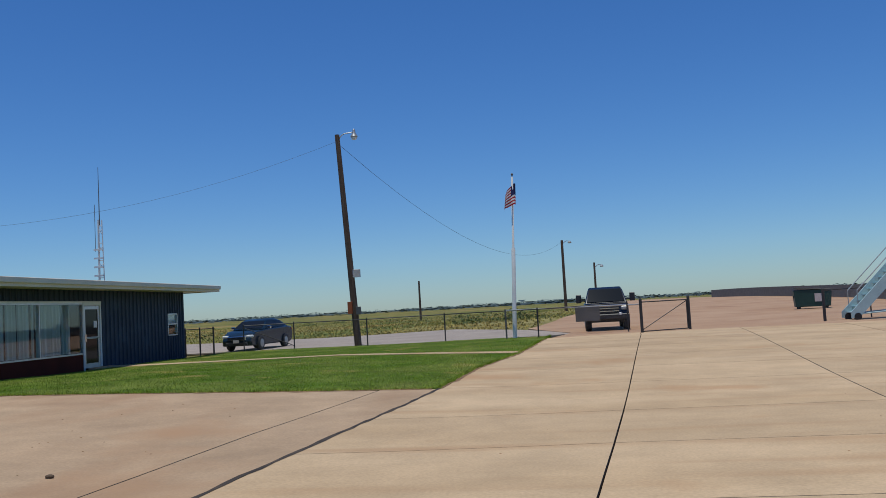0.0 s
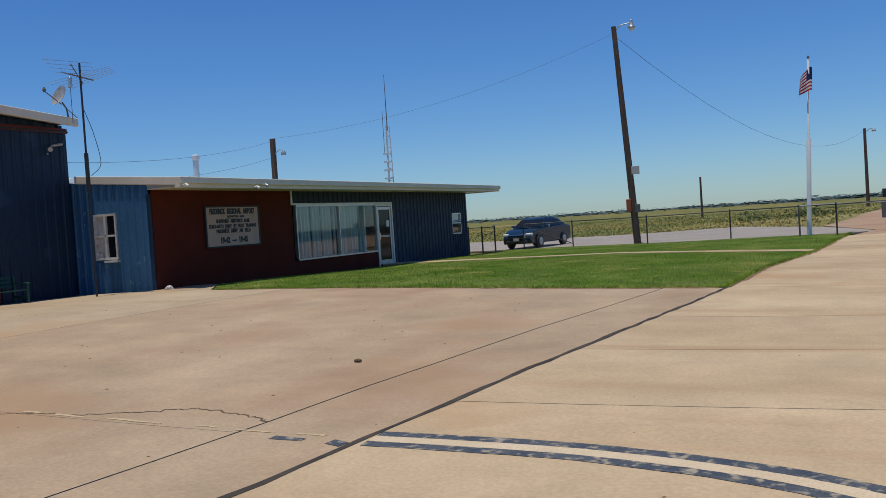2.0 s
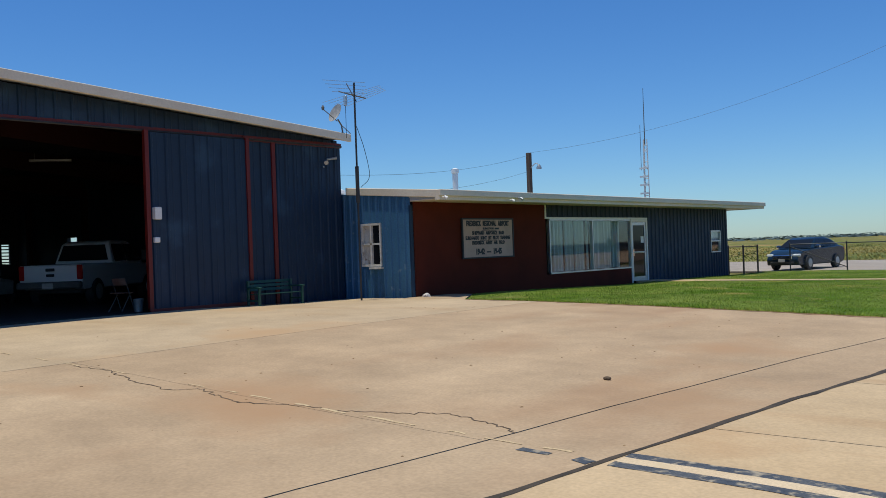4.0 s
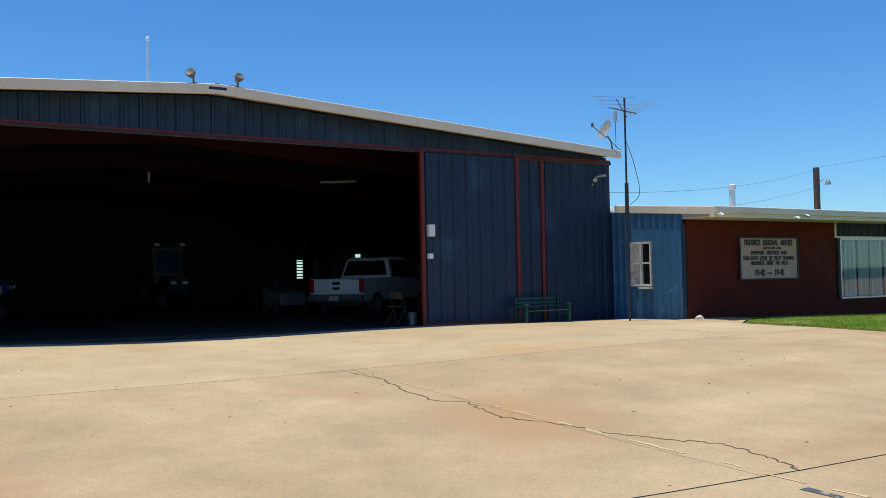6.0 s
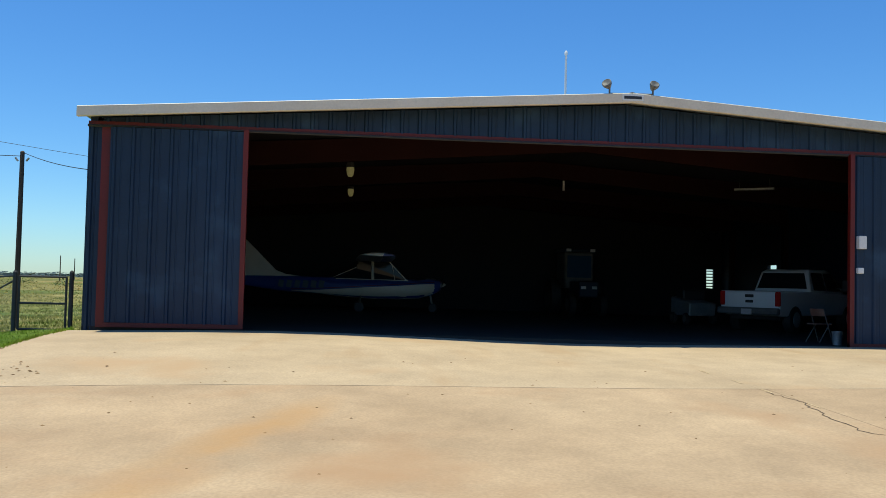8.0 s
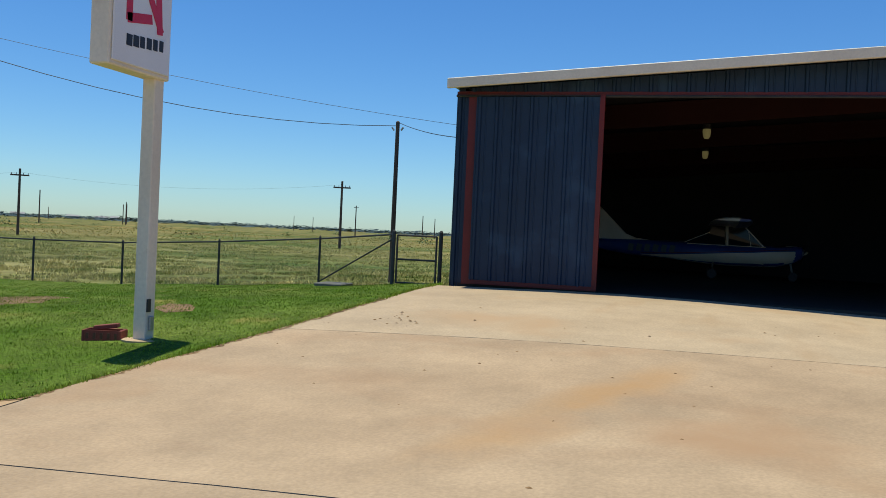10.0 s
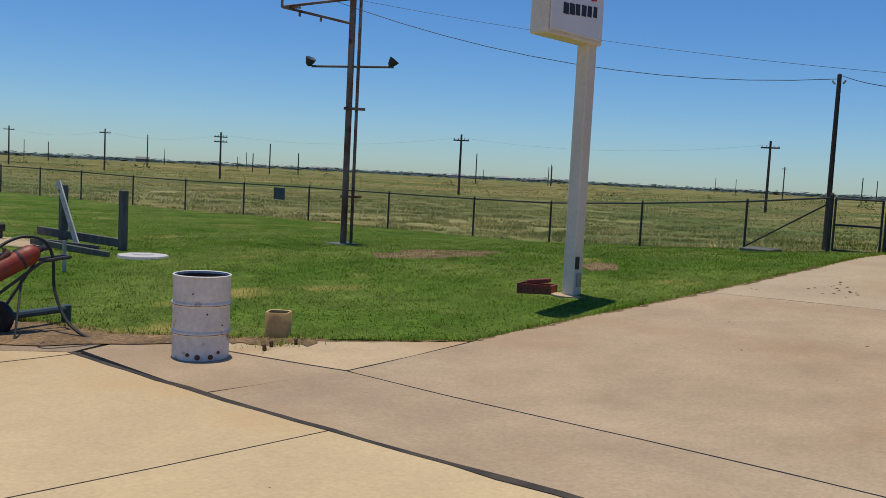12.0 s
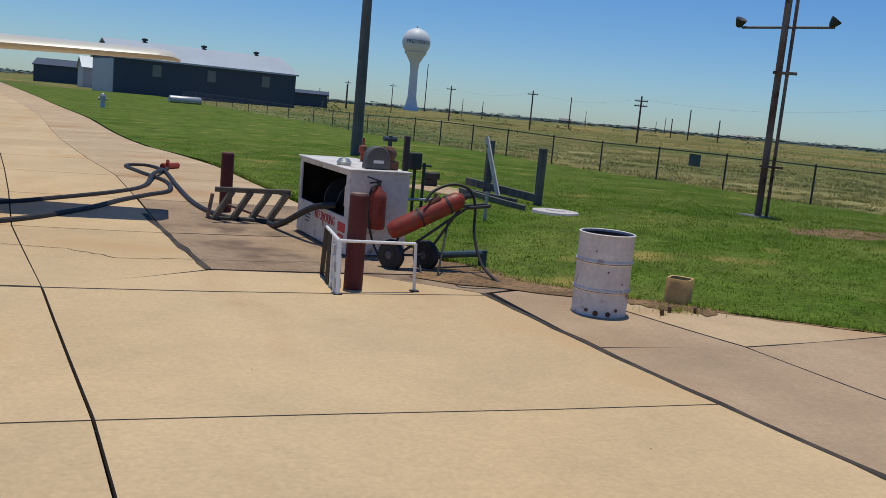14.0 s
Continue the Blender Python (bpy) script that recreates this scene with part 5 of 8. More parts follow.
def stroke(bm, pts, w, y):
    """A flat band along (x, z) points on the sign face."""
    for (a, b), (c, d) in zip(pts, pts[1:]):
        u = Vector((c - a, d - b)).normalized()
        e = Vector((-u.y, u.x)) * w / 2
        q = [(a - u.x * w * 0.3 + s * e.x, b - u.y * w * 0.3 + s * e.y) for s in (1, -1)] + [(c + u.x * w * 0.3 + s * e.x, d + u.y * w * 0.3 + s * e.y) for s in (-1, 1)]
        put(bm, [(x, y, z) for x, z in q] + [(x, y + 0.004, z) for x, z in q], [(0, 1, 2, 3), (7, 6, 5, 4), (0, 4, 5, 1), (1, 5, 6, 2), (2, 6, 7, 3), (3, 7, 4, 0)])


bm = B()
stroke(bm, [(0.86, zb + 1.75), (0.86, zb + 0.66), (0.40, zb + 0.74)], 0.13, 0.187)
stroke(bm, [(0.30, zb + 1.75), (0.18, zb + 0.62)], 0.13, 0.188)
stroke(bm, [(0.16, zb + 0.64), (0.80, zb + 1.62)], 0.12, 0.189)
part("emblem", bm, CRIMSON, cab, "red angular emblem")
bm = B()
for k, w in enumerate((0.12, 0.12, 0.1, 0.11, 0.1, 0.09)):
    x0 = 0.90 - k * 0.145
    box(bm, x0 - w, x0, 0.187, 0.192, zb + 0.3 + k * 0.012, zb + 0.45 + k * 0.012)
part("wordmark", bm, INK, cab, "dark lettering bars")
bm = B()
box(bm, 0.02, 0.10, 0.1, 0.12, 0.42, 0.6)
part("junction_cover", bm, INK, fs, "black cover plate")
bm = B()
box(bm, -0.05, 0.05, 0.1, 0.135, 0.16, 0.36)
part("socket", bm, GALV, fs, "grey weatherproof socket", bevel=0.01)
bm = B()
lathe(bm, (0, 0, -0.02), [(0.3, 0), (0.3, 0.05), (0.02, 0.06)], 18, caps=True)
part("footing", bm, CONCRETE, fs)
rb = thing("red_crate", pose(-10.8, -7.95, level(-10.8, -7.95), 0, 0, 18) @ Matrix.Diagonal((0.62, 0.75, 0.75, 1)), "low brick-red plastic crate on the lawn by the sign post", "crate")
bm = B()
for x0, x1, y0, y1 in ((-0.25, 0.25, -0.36, -0.32), (-0.25, 0.25, 0.32, 0.36), (-0.25, -0.21, -0.32, 0.32), (0.21, 0.25, -0.32, 0.32)):
    box(bm, x0, x1, y0, y1, 0.0, 0.22)
box(bm, -0.21, 0.21, -0.32, 0.32, 0.0, 0.05)
part("body", bm, BRICK_RED, rb, bevel=0.01)
bm = B()
obox(bm, pose(-0.05, 0.02, 0.27, 8, 0, 0), 0.2, 0.45, 0.08)
part("handle_block", bm, BRICK_RED, rb, bevel=0.01)
for k in range(5):
    bm = B()
    box(bm, 0.251, 0.262, -0.28 + k * 0.13, -0.23 + k * 0.13, 0.06, 0.17)
    part("vent_slot", bm, DRUM_RUST, rb)

rp = thing("old_sign_frame", pose(-13.94, -15.94, level(-13.94, -15.94)), "rusty steel sign frame on twin poles with two floodlights", "sign frame")
acr = Vector((-0.754, 0.657, 0))
for off, r, h, mat in ((0.0, 0.075, 8.2, RUST), (0.18, 0.038, 8.0, RUST)):
    bm = B()
    o = acr * off
    lathe(bm, (o.x, o.y, -0.1), [(r, 0), (r, h), (r * 0.5, h + 0.03)], 12, caps=True)
    part("upright", bm, mat, rp, smooth=True)
for z in (1.15, 3.2):
    bm = B()
    obox(bm, Matrix.Translation(acr * 0.13 + Vector((0, 0, z))) @ pose(0, 0, 0, 0, 0, 139), 0.5, 0.25, 0.05)
    part("clamp", bm, RUST, rp)
bm = B()
rod(bm, acr * -0.9 + Vector((0, 0, 4.12)), acr * 1.0 + Vector((0, 0, 4.22)), 0.028, n=8)
part("lamp_bar", bm, DARK_STEEL, rp)
for s, z in ((-1, 4.2), (1, 4.3)):
    bm = B()
    c = acr * (0.95 * s) + Vector((0, 0, z))
    lathe(bm, c, [(0.04, -0.08), (0.07, -0.05), (0.115, 0.06), (0.125, 0.11), (0.03, 0.09)], 14, (0.25 * s * -0.75 - 0.2, 0.4, 0.75), caps=True)
    part("floodlight", bm, BLACK_STEEL, rp, "black floodlight", smooth=True)
tip = acr * -1.5 + Vector((0.15, 0.0, 5.4))
for p, q in ((acr * -0.02 + Vector((0, 0, 5.15)), tip), (tip, acr * -0.9 + Vector((0, -0.5, 5.5))), (tip, Vector((0, 0, 5.72))), (acr * 0.0 + Vector((0, 0, 7.6)), tip + Vector((0, 0, 2.2))), (tip, tip + Vector((0, 0, 2.2)))):
    bm = B()
    rod(bm, p, q, 0.032, n=6)
    part("frame_bar", bm, RUST, rp)
for t in (0.45, 0.75):
    bm = B()
    c = Vector((0, 0, 5.15)).lerp(tip, t)
    rod(bm, c, c - Vector((0, 0, 0.12)), 0.03, n=6)
    part("lug", bm, RUST, rp)
bm = B()
box(bm, -0.25, 0.35, -0.3, 0.3, -0.06, 0.05)
part("footing", bm, DARK_STEEL, rp, bevel=0.02)
sp = thing("light_standard", pose(-8.69, -30.4, level(-8.69, -30.4)), "tall round grey steel light standard on the lawn", "light pole")
bm = B()
lathe(bm, (0, 0, -0.1), [(0.2, 0), (0.13, 11), (0.05, 11.05)], 16, caps=True)
part("shaft", bm, DARK_STEEL, sp, smooth=True)

# ---- far buildings and water tower ----
wt = thing("water_tower", pose(-197.7, -566.5, -0.4), "white pedestal water tower with a ball tank on the plain", "water tower")
bm = B()
lathe(bm, (0, 0, 0), [(5.2, 0), (3.9, 4), (2.9, 9), (2.6, 26), (3.2, 31), (5.4, 35), (7.5, 38)], 28, caps=True)
part("pedestal", bm, TOWER_PAINT, wt, smooth=True)
bm = B()
lathe(bm, (0, 0, 44.5), [(7.4, -6.6)] + [(9.3 * math.cos(a), 9.0 * math.sin(a)) for a in [radians(-45 + 9 * k) for k in range(15)]] + [(0.3, 9.0)], 32, caps=True)
part("tank", bm, TOWER_PAINT, wt, smooth=True)
bm = B()
rod(bm, (0, 0, 53.3), (0, 0, 54.6), 0.3, n=6)
part("finial", bm, DARK_STEEL, wt)
az = math.atan2(566.5, 197.7)
lt_ob = letters("FREDERICK", 3.1, Matrix(), PIPE_BLUE, wt, world=False, depth=0.0, squeeze=1.15)
for v in lt_ob.data.vertices:
    a = az + radians(12) + v.co.x / 9.4
    el = v.co.y / 9.4
    v.co = Vector((9.42 * math.cos(el) * math.cos(a), 9.42 * math.cos(el) * math.sin(a), 44.2 + 9.42 * math.sin(el)))
utility_pole(-206, -563, 31, 0, 0.35, label="tall dark mast standing beside the water tower")


def shed(name, corner, along, length, depth, eave, ridge, wall_mat, roof_mat, label, panels=(), vents=()):
    """A long gabled shed; along is the way of its front."""
    a = Vector((*along, 0)).normalized()
    n = Vector((-a.y, a.x, 0))
    s = thing(name, Matrix.Translation((corner[0], corner[1], level(*corner) - 0.3)) @ Matrix(((a.x, n.x, 0, 0), (a.y, n.y, 0, 0), (0, 0, 1, 0), (0, 0, 0, 1))), label, "shed")
    bm = B()
    put(bm, [(0, 0, 0), (length, 0, 0), (length, depth, 0), (0, depth, 0), (0, 0, eave), (length, 0, eave), (length, depth, eave), (0, depth, eave), (0, depth / 2, ridge), (length, depth / 2, ridge)],
        [(0, 1, 5, 4), (2, 3, 7, 6), (1, 2, 6, 9, 5), (3, 0, 4, 8, 7), (0, 3, 2, 1)])
    part("wall", bm, wall_mat, s)
    for y0, y1, z0, z1 in ((-0.4, depth / 2, eave - 0.2, ridge), (depth + 0.4, depth / 2, eave - 0.2, ridge)):
        bm = B()
        put(bm, [(-0.3, y0, z0), (length + 0.3, y0, z0), (length + 0.3, y1, z1), (-0.3, y1, z1), (-0.3, y0, z0 + 0.25), (length + 0.3, y0, z0 + 0.25), (length + 0.3, y1, z1 + 0.25), (-0.3, y1, z1 + 0.25)],
            [(0, 3, 2, 1), (4, 5, 6, 7), (0, 1, 5, 4), (1, 2, 6, 5), (2, 3, 7, 6), (3, 0, 4, 7)])
        part("roof", bm, roof_mat, s)
    for x in panels:
        bm = B()
        box(bm, x, x + 1.3, depth + 0.01, depth + 0.06, eave - 2.4, eave - 0.7)
        part("light_panel", bm, SHED_PANEL, s)
    for x in vents:
        bm = B()
        lathe(bm, (x, depth / 2, ridge + 0.1), [(0.25, 0), (0.25, 0.3), (0.48, 0.36), (0.48, 0.6), (0.1, 0.7)], 10, caps=True)
        part("roof_ventilator", bm, BLACK_STEEL, s)
    return s


s1 = shed("storage_shed", (-27.9, -159.5), (27.6, 5.9), 28.3, 14.0, 5.5, 8.0, SHED_BLUE, SHED_ROOF, "long slate-blue metal shed with a pale roof and ridge vents", (4.5, 13.3, 21.6), (4.2, 13.0, 22.3))
bm = B()
box(bm, 28.31, 28.4, 0.4, 13.6, 0.2, 5.2)
part("end_door", bm, SHED_ROOF, s1, "pale end door")
shed("far_shed", (-5, -262), (28, -3), 17, 14, 4.5, 6.0, SHED_BLUE, SHED_BLUE, "long low blue shed far across the grass")
shed("far_shed", (-3.5, -195), (6, 1), 6, 6, 4.0, 6.0, SHED_ROOF, SHED_ROOF, "small pale gabled shed far across the grass")
shed("far_shed", (-54, -217), (20, -5), 9, 9, 3.2, 3.8, SHED_BLUE, SHED_BLUE, "low dark blue shed behind the long one")
random.seed(11)
for k in range(8):
    az = radians(random.uniform(126, 158))
    d = random.uniform(900, 1500)
    shed("farmhouse", (-math.sin(az) * d, math.cos(az) * d), (math.cos(az), math.sin(az)), random.uniform(10, 20), 9, 3.2, 5.2, DARK_STEEL if k % 2 else SHED_BLUE, DISH if k % 3 else DARK_STEEL, "tiny farm building on the horizon")
hy = thing("fire_hydrant", pose(-0.8, -66.0, level(-0.8, -66.0)), "small pale fire hydrant on the lawn", "fire hydrant")
bm = B()
lathe(bm, (0, 0, 0), [(0.2, 0), (0.16, 0.1), (0.16, 0.7), (0.2, 0.75), (0.16, 0.9), (0.05, 1.0)], 12, caps=True)
rod(bm, (-0.32, 0, 0.6), (0.32, 0, 0.6), 0.09, n=8)
part("body", bm, GALV, hy, smooth=True)
bm = B()
lathe(bm, (-9.4, -100, level(-9.4, -100) + 0.35), [(0.4, -1.7), (0.45, -1.6), (0.45, 1.6), (0.4, 1.7)], 14, (1, 0.25, 0), caps=True)
single("pipe_section", bm, GALV, "pale corrugated pipe section lying in the grass", "pipe", smooth=True)


# ---- fuel point beside the apron ----
ZS = -0.24


def drum():
    d = thing("steel_drum", pose(-4.96, -7.86, level(-4.96, -7.86)), "open white-painted steel drum with rusty rim and hoops", "drum")
    R = 0.287
    prof = [(R, 0.0), (R + 0.004, 0.012), (R - 0.006, 0.03), (R - 0.004, 0.27), (R + 0.008, 0.285), (R + 0.008, 0.305), (R - 0.004, 0.32), (R - 0.004, 0.56), (R + 0.008, 0.575), (R + 0.008, 0.595), (R - 0.004, 0.61), (R - 0.004, 0.865)]
    bm = B()
    lathe(bm, (0, 0, 0), prof + [(R - 0.016, 0.865), (R - 0.016, 0.04), (0.01, 0.035)], 40)
    part("shell", bm, DRUM, d, smooth=True)
    bm = B()
    lathe(bm, (0, 0, 0.86), [(R - 0.018, -0.012), (R - 0.018, 0.008), (R - 0.006, 0.014), (R + 0.004, 0.008), (R + 0.004, -0.004), (R - 0.003, -0.007)], 40)
    part("rim", bm, DRUM, d, "chipped rolled rim", smooth=True)
    for z in (0.283, 0.573):
        bm = B()
        lathe(bm, (0, 0, z), [(R - 0.002, 0), (R + 0.0095, 0.003), (R + 0.0095, 0.007), (R - 0.002, 0.01)], 40)
        part("hoop_line", bm, DRUM_RUST, d, smooth=True)
    for a, z, r in ((0.35, 0.09, 0.02), (0.7, 0.07, 0.028), (1.15, 0.07, 0.026), (1.45, 0.11, 0.018), (1.0, 0.5, 0.01), (1.6, 0.38, 0.008), (0.5, 0.7, 0.008)):
        bm = B()
        u = Vector((math.cos(a + 0.2), math.sin(a + 0.2), 0))
        lathe(bm, u * (R - 0.012) + Vector((0, 0, z)), [(r, 0), (r, 0.014), (0.001, 0.015)], 9, u, caps=True)
        part("rust_hole", bm, DRUM_RUST, d)
    bm = B()
    lathe(bm, (0, 0, 0), [(R - 0.0175, 0.845), (R - 0.0185, 0.3), (R - 0.0185, 0.05)], 40)
    part("inner_face", bm, DRUM_RUST, d, "rusty brown inside", smooth=True)
    bm = B()
    lathe(bm, (0, 0, 0.02), [(0.26, 0), (0.26, 0.06), (0.01, 0.06)], 24)
    part("ash", bm, SOIL, d)


drum()
ft = thing("flue_tile", pose(-6.27, -8.3, level(-6.27, -8.3) - 0.02, 0, 0, 38), "short square orange clay flue tile standing on the lawn edge", "clay tile")
bm = B()


def squircle(r, z, n=28):
    pts = []
    for i in range(n):
        a = 2 * math.pi * i / n
        k = (abs(math.cos(a)) ** 5 + abs(math.sin(a)) ** 5) ** (-0.2)
        pts.append(Vector((r * k * math.cos(a), r * k * math.sin(a), z)))
    return pts


rings(bm, [squircle(0.135, 0.0), squircle(0.14, 0.32), squircle(0.132, 0.335), squircle(0.112, 0.33), squircle(0.11, 0.02)])
part("body", bm, CLAY, ft, smooth=True)
random.seed(3)
wd = thing("weeds", pose(-5.95, -7.85, level(-5.95, -7.85)), "scrappy weeds and twigs growing from the joint", "weeds")
bm = B()
for k in range(240):
    a, r = random.uniform(0, 6.28), abs(random.gauss(0, 0.22))
    p = Vector((r * math.cos(a) * 1.5, r * math.sin(a) * 0.6, 0))
    t = p + Vector((random.uniform(-0.09, 0.09), random.uniform(-0.09, 0.09), random.uniform(0.02, 0.14)))
    s = Vector((random.uniform(-1, 1), random.uniform(-1, 1), 0)).normalized() * 0.006
    put(bm, [p - s, p + s, t], [(0, 1, 2)])
part("leaves", bm, BLADE, wd)
bm = B()
for x, y in ((0.1, 0.0), (0.28, 0.12), (-0.2, 0.05)):
    rod(bm, (x, y, -0.02), (x + 0.04, y + 0.03, 0.1), 0.025, 0.02, 7)
part("stub", bm, WOOD_POLE, wd)

# cabinet, its long open side to the taxiway
CB = pose(-3.05, -10.9, level(-3.0, -11.8), 0, 0, 4.0)
cb = thing("fuel_cabinet", CB, "grimy white steel fuel hose cabinet, open along one side", "cabinet")
L_, W_, H_ = 2.2, 0.82, 1.15
t_ = 0.03


def cbox(name, x0, x1, y0, y1, z0, z1, mat=CABINET, label="", bevel=0.006):
    bm = B()
    box(bm, x0, x1, y0, y1, z0, z1)
    return part(name, bm, mat, cb, label, bevel=bevel)


cbox("end_panel", -W_, 0, -t_, 0, 0.05, H_ - t_)
cbox("end_panel", -W_, 0, -L_, -L_ + t_, 0.05, H_ - t_)
cbox("back_panel", -W_, -W_ + t_, -L_ + t_, -t_, 0.05, H_ - t_)
cbox("bottom_panel", -W_ + t_, -t_, -L_ + t_, -t_, 0.05, 0.09, DARK_STEEL)
cbox("top_panel", -W_ - 0.02, 0.03, -L_ - 0.02, 0.02, H_ - t_, H_)
low = cbox("front_panel", -t_, 0.0, -L_ + t_, -t_, 0.05, 0.52)
cbox("front_stile", -t_, 0.0, -0.14, -t_, 0.52, H_ - t_)
cbox("front_stile", -t_, 0.0, -L_ + t_, -L_ + 0.1, 0.52, H_ - t_)
cbox("front_rail", -t_, 0.0, -L_ + 0.1, -0.14, H_ - 0.09, H_ - t_)
# black sheets added within, standing for the shade of the open box
cbox("shade_sheet", -W_ + t_, -W_ + t_ + 0.006, -L_ + t_ + 0.006, -t_ - 0.006, 0.09, H_ - t_ - 0.006, CABINET_SHADE, "black sheet added for the shade inside", 0)
cbox("shade_sheet", -W_ + t_, -t_, -t_ - 0.006, -t_, 0.09, H_ - t_ - 0.006, CABINET_SHADE, "black sheet added for the shade inside", 0)
cbox("shade_sheet", -W_ + t_, -t_, -L_ + t_, -L_ + t_ + 0.006, 0.09, H_ - t_ - 0.006, CABINET_SHADE, "black sheet added for the shade inside", 0)
cbox("shade_sheet", -W_ + t_, -t_, -L_ + t_, -t_, H_ - t_ - 0.006, H_ - t_, CABINET_SHADE, "black sheet added for the shade inside", 0)
cbox("plinth", -W_ + 0.04, -0.04, -L_ + 0.04, -0.04, -0.03, 0.05, BLACK_STEEL)
letters("NO SMOKING", 0.17, Matrix.Translation((0.004, -0.9, 0.40)) @ Euler((radians(90), 0, radians(90))).to_matrix().to_4x4(), CRIMSON, cb, world=False, depth=0.002, squeeze=0.8)
bm = B()
box(bm, 0.001, 0.005, -0.34, -0.06, 0.32, 0.44)
box(bm, 0.001, 0.005, -0.32, -0.1, 0.25, 0.29)
part("lettering", bm, CRIMSON, cb, "faded red lettering bars")
bm = B()
for k in range(3):
    box(bm, 0.001, 0.004, -1.78, -1.6 + 0.03 * k, 0.24 + 0.05 * k, 0.26 + 0.05 * k)
part("lettering", bm, DARK_STEEL, cb, "faded grey lettering bars")
bm = B()
lathe(bm, (0.002, -0.72, 0.21), [(0.12, 0), (0.12, 0.004), (0.08, 0.005)], 18, (1, 0, 0), caps=True)
part("round_decal", bm, material("faded_green_decal", (0.12, 0.30, 0.10), (0.2, 0.36, 0.16), 12, 0.7), cb, "faded round green decal")
bm = B()
lathe(bm, (-0.45, -1.1, 0.6), [(0.05, -0.3), (0.32, -0.29), (0.32, -0.26), (0.1, -0.25), (0.1, 0.25), (0.32, 0.26), (0.32, 0.29), (0.05, 0.3)], 20, (0, 1, 0), caps=True)
part("hose_reel", bm, BLACK_STEEL, cb, "black hose reel inside", smooth=True)
bm = B()
box(bm, -0.25, -0.06, -0.36, -0.16, 0.62, 0.92)
part("meter", bm, CREAM, cb, "cream flow meter inside the opening", bevel=0.02)
# gear on its top
gr = thing("static_reel", CB @ pose(-0.42, -0.22, H_), "grey static cable reel on the cabinet top", "reel")
bm = B()
pr = [(-0.17, 0.0), (0.17, 0.0)] + [(0.16 * math.cos(a), 0.14 + 0.16 * math.sin(a)) for a in [math.pi * k / 12 for k in range(13)]]
profile(bm, pr, 0.08)
part("housing", bm, DARK_STEEL, gr, bevel=0.012)
bm = B()
box(bm, -0.07, 0.07, 0.081, 0.084, 0.08, 0.12)
part("label_plate", bm, WHITE, gr)
bm = B()
tube(bm, smooth_line([(-0.1, -0.1, 0.1), (-0.2, -0.22, 0.28), (-0.1, -0.35, 0.16), (0.05, -0.38, 0.02)], 5), 0.01, 5)
part("cable", bm, RUBBER, gr)
pm = thing("pump_motor", CB @ pose(-0.62, -0.3, H_), "small dark pump motor with pipework on the cabinet", "pump")
bm = B()
lathe(bm, (0, 0, 0.2), [(0.05, -0.12), (0.1, -0.1), (0.1, 0.1), (0.05, 0.12)], 14, (0.4, 1, 0.1), caps=True)
box(bm, -0.1, 0.1, -0.12, 0.12, 0.0, 0.12)
part("body", bm, RUST, pm, bevel=0.01)
bm = B()
rod(bm, (0, 0, 0.28), (0, 0, 0.44), 0.03, n=8)
rod(bm, (-0.09, 0, 0.4), (0.09, 0, 0.4), 0.035, n=8)
part("valve", bm, PIPE_BLUE, pm, smooth=True)
bm = B()
box(bm, -0.25, -0.18, 0.03, 0.1, 0.0, 0.46)
part("stanchion", bm, BLACK_STEEL, pm, "black steel stub post", bevel=0.01)
bm = B()
m = CB @ pose(-0.12, -0.62, H_)
o = m.translation
lathe(bm, o, [(0.09, 0), (0.1, 0.04), (0.06, 0.09), (0.02, 0.1)], 12, caps=True)
single("coupling", bm, GALV, "grey hose coupling lying on the cabinet", "coupling", smooth=True)
vs_ = thing("breather_valve", CB @ pose(-0.7, -1.5, H_), "red breather valve standing on the cabinet", "valve")
bm = B()
lathe(bm, (0, 0, 0), [(0.03, 0), (0.03, 0.12), (0.06, 0.13), (0.06, 0.22), (0.02, 0.24), (0.015, 0.34)], 10, caps=True)
part("body", bm, RED_TANK, vs_, smooth=True)

# extinguisher on the end wall of the cabinet
fx = thing("fire_extinguisher", CB @ pose(-0.34, 0.13, 0.42), "red fire extinguisher hung on the cabinet end", "fire extinguisher")
bm = B()
lathe(bm, (0, 0, 0), [(0.1, 0.0), (0.115, 0.015), (0.115, 0.4), (0.1, 0.46), (0.05, 0.51), (0.035, 0.55)], 22, caps=True)
part("cylinder", bm, RED_TANK, fx, smooth=True)
bm = B()
rod(bm, (0, 0, 0.54), (0, 0, 0.6), 0.03, n=8)
obox(bm, pose(0.06, 0, 0.63, 0, -15, 0), 0.2, 0.03, 0.018)
obox(bm, pose(0.05, 0, 0.59, 0, 10, 0), 0.14, 0.03, 0.018)
part("valve", bm, BLACK_STEEL, fx)
bm = B()
tube(bm, smooth_line([(0.02, 0.02, 0.56), (0.12, 0.06, 0.5), (0.14, 0.06, 0.25), (0.1, 0.1, -0.05), (0.0, 0.16, -0.3), (-0.15, 0.2, -0.42)], 5), 0.014, 6)
part("hose", bm, RUBBER, fx)
bm = B()
obox(bm, pose(0, -0.11, 0.3), 0.1, 0.05, 0.3)
part("bracket", bm, DARK_STEEL, fx)


def pipe_post(x, y, h):
    p = thing("bollard", pose(x, y, level(x, y)), "maroon-painted steel pipe bollard", "bollard", group="bollards")
    bm = B()
    lathe(bm, (0, 0, -0.05), [(0.1, 0), (0.1, h + 0.04), (0.092, h + 0.05), (0.02, h + 0.055)], 20, caps=True)
    part("pipe", bm, MAROON, p, smooth=True)
    bm = B()
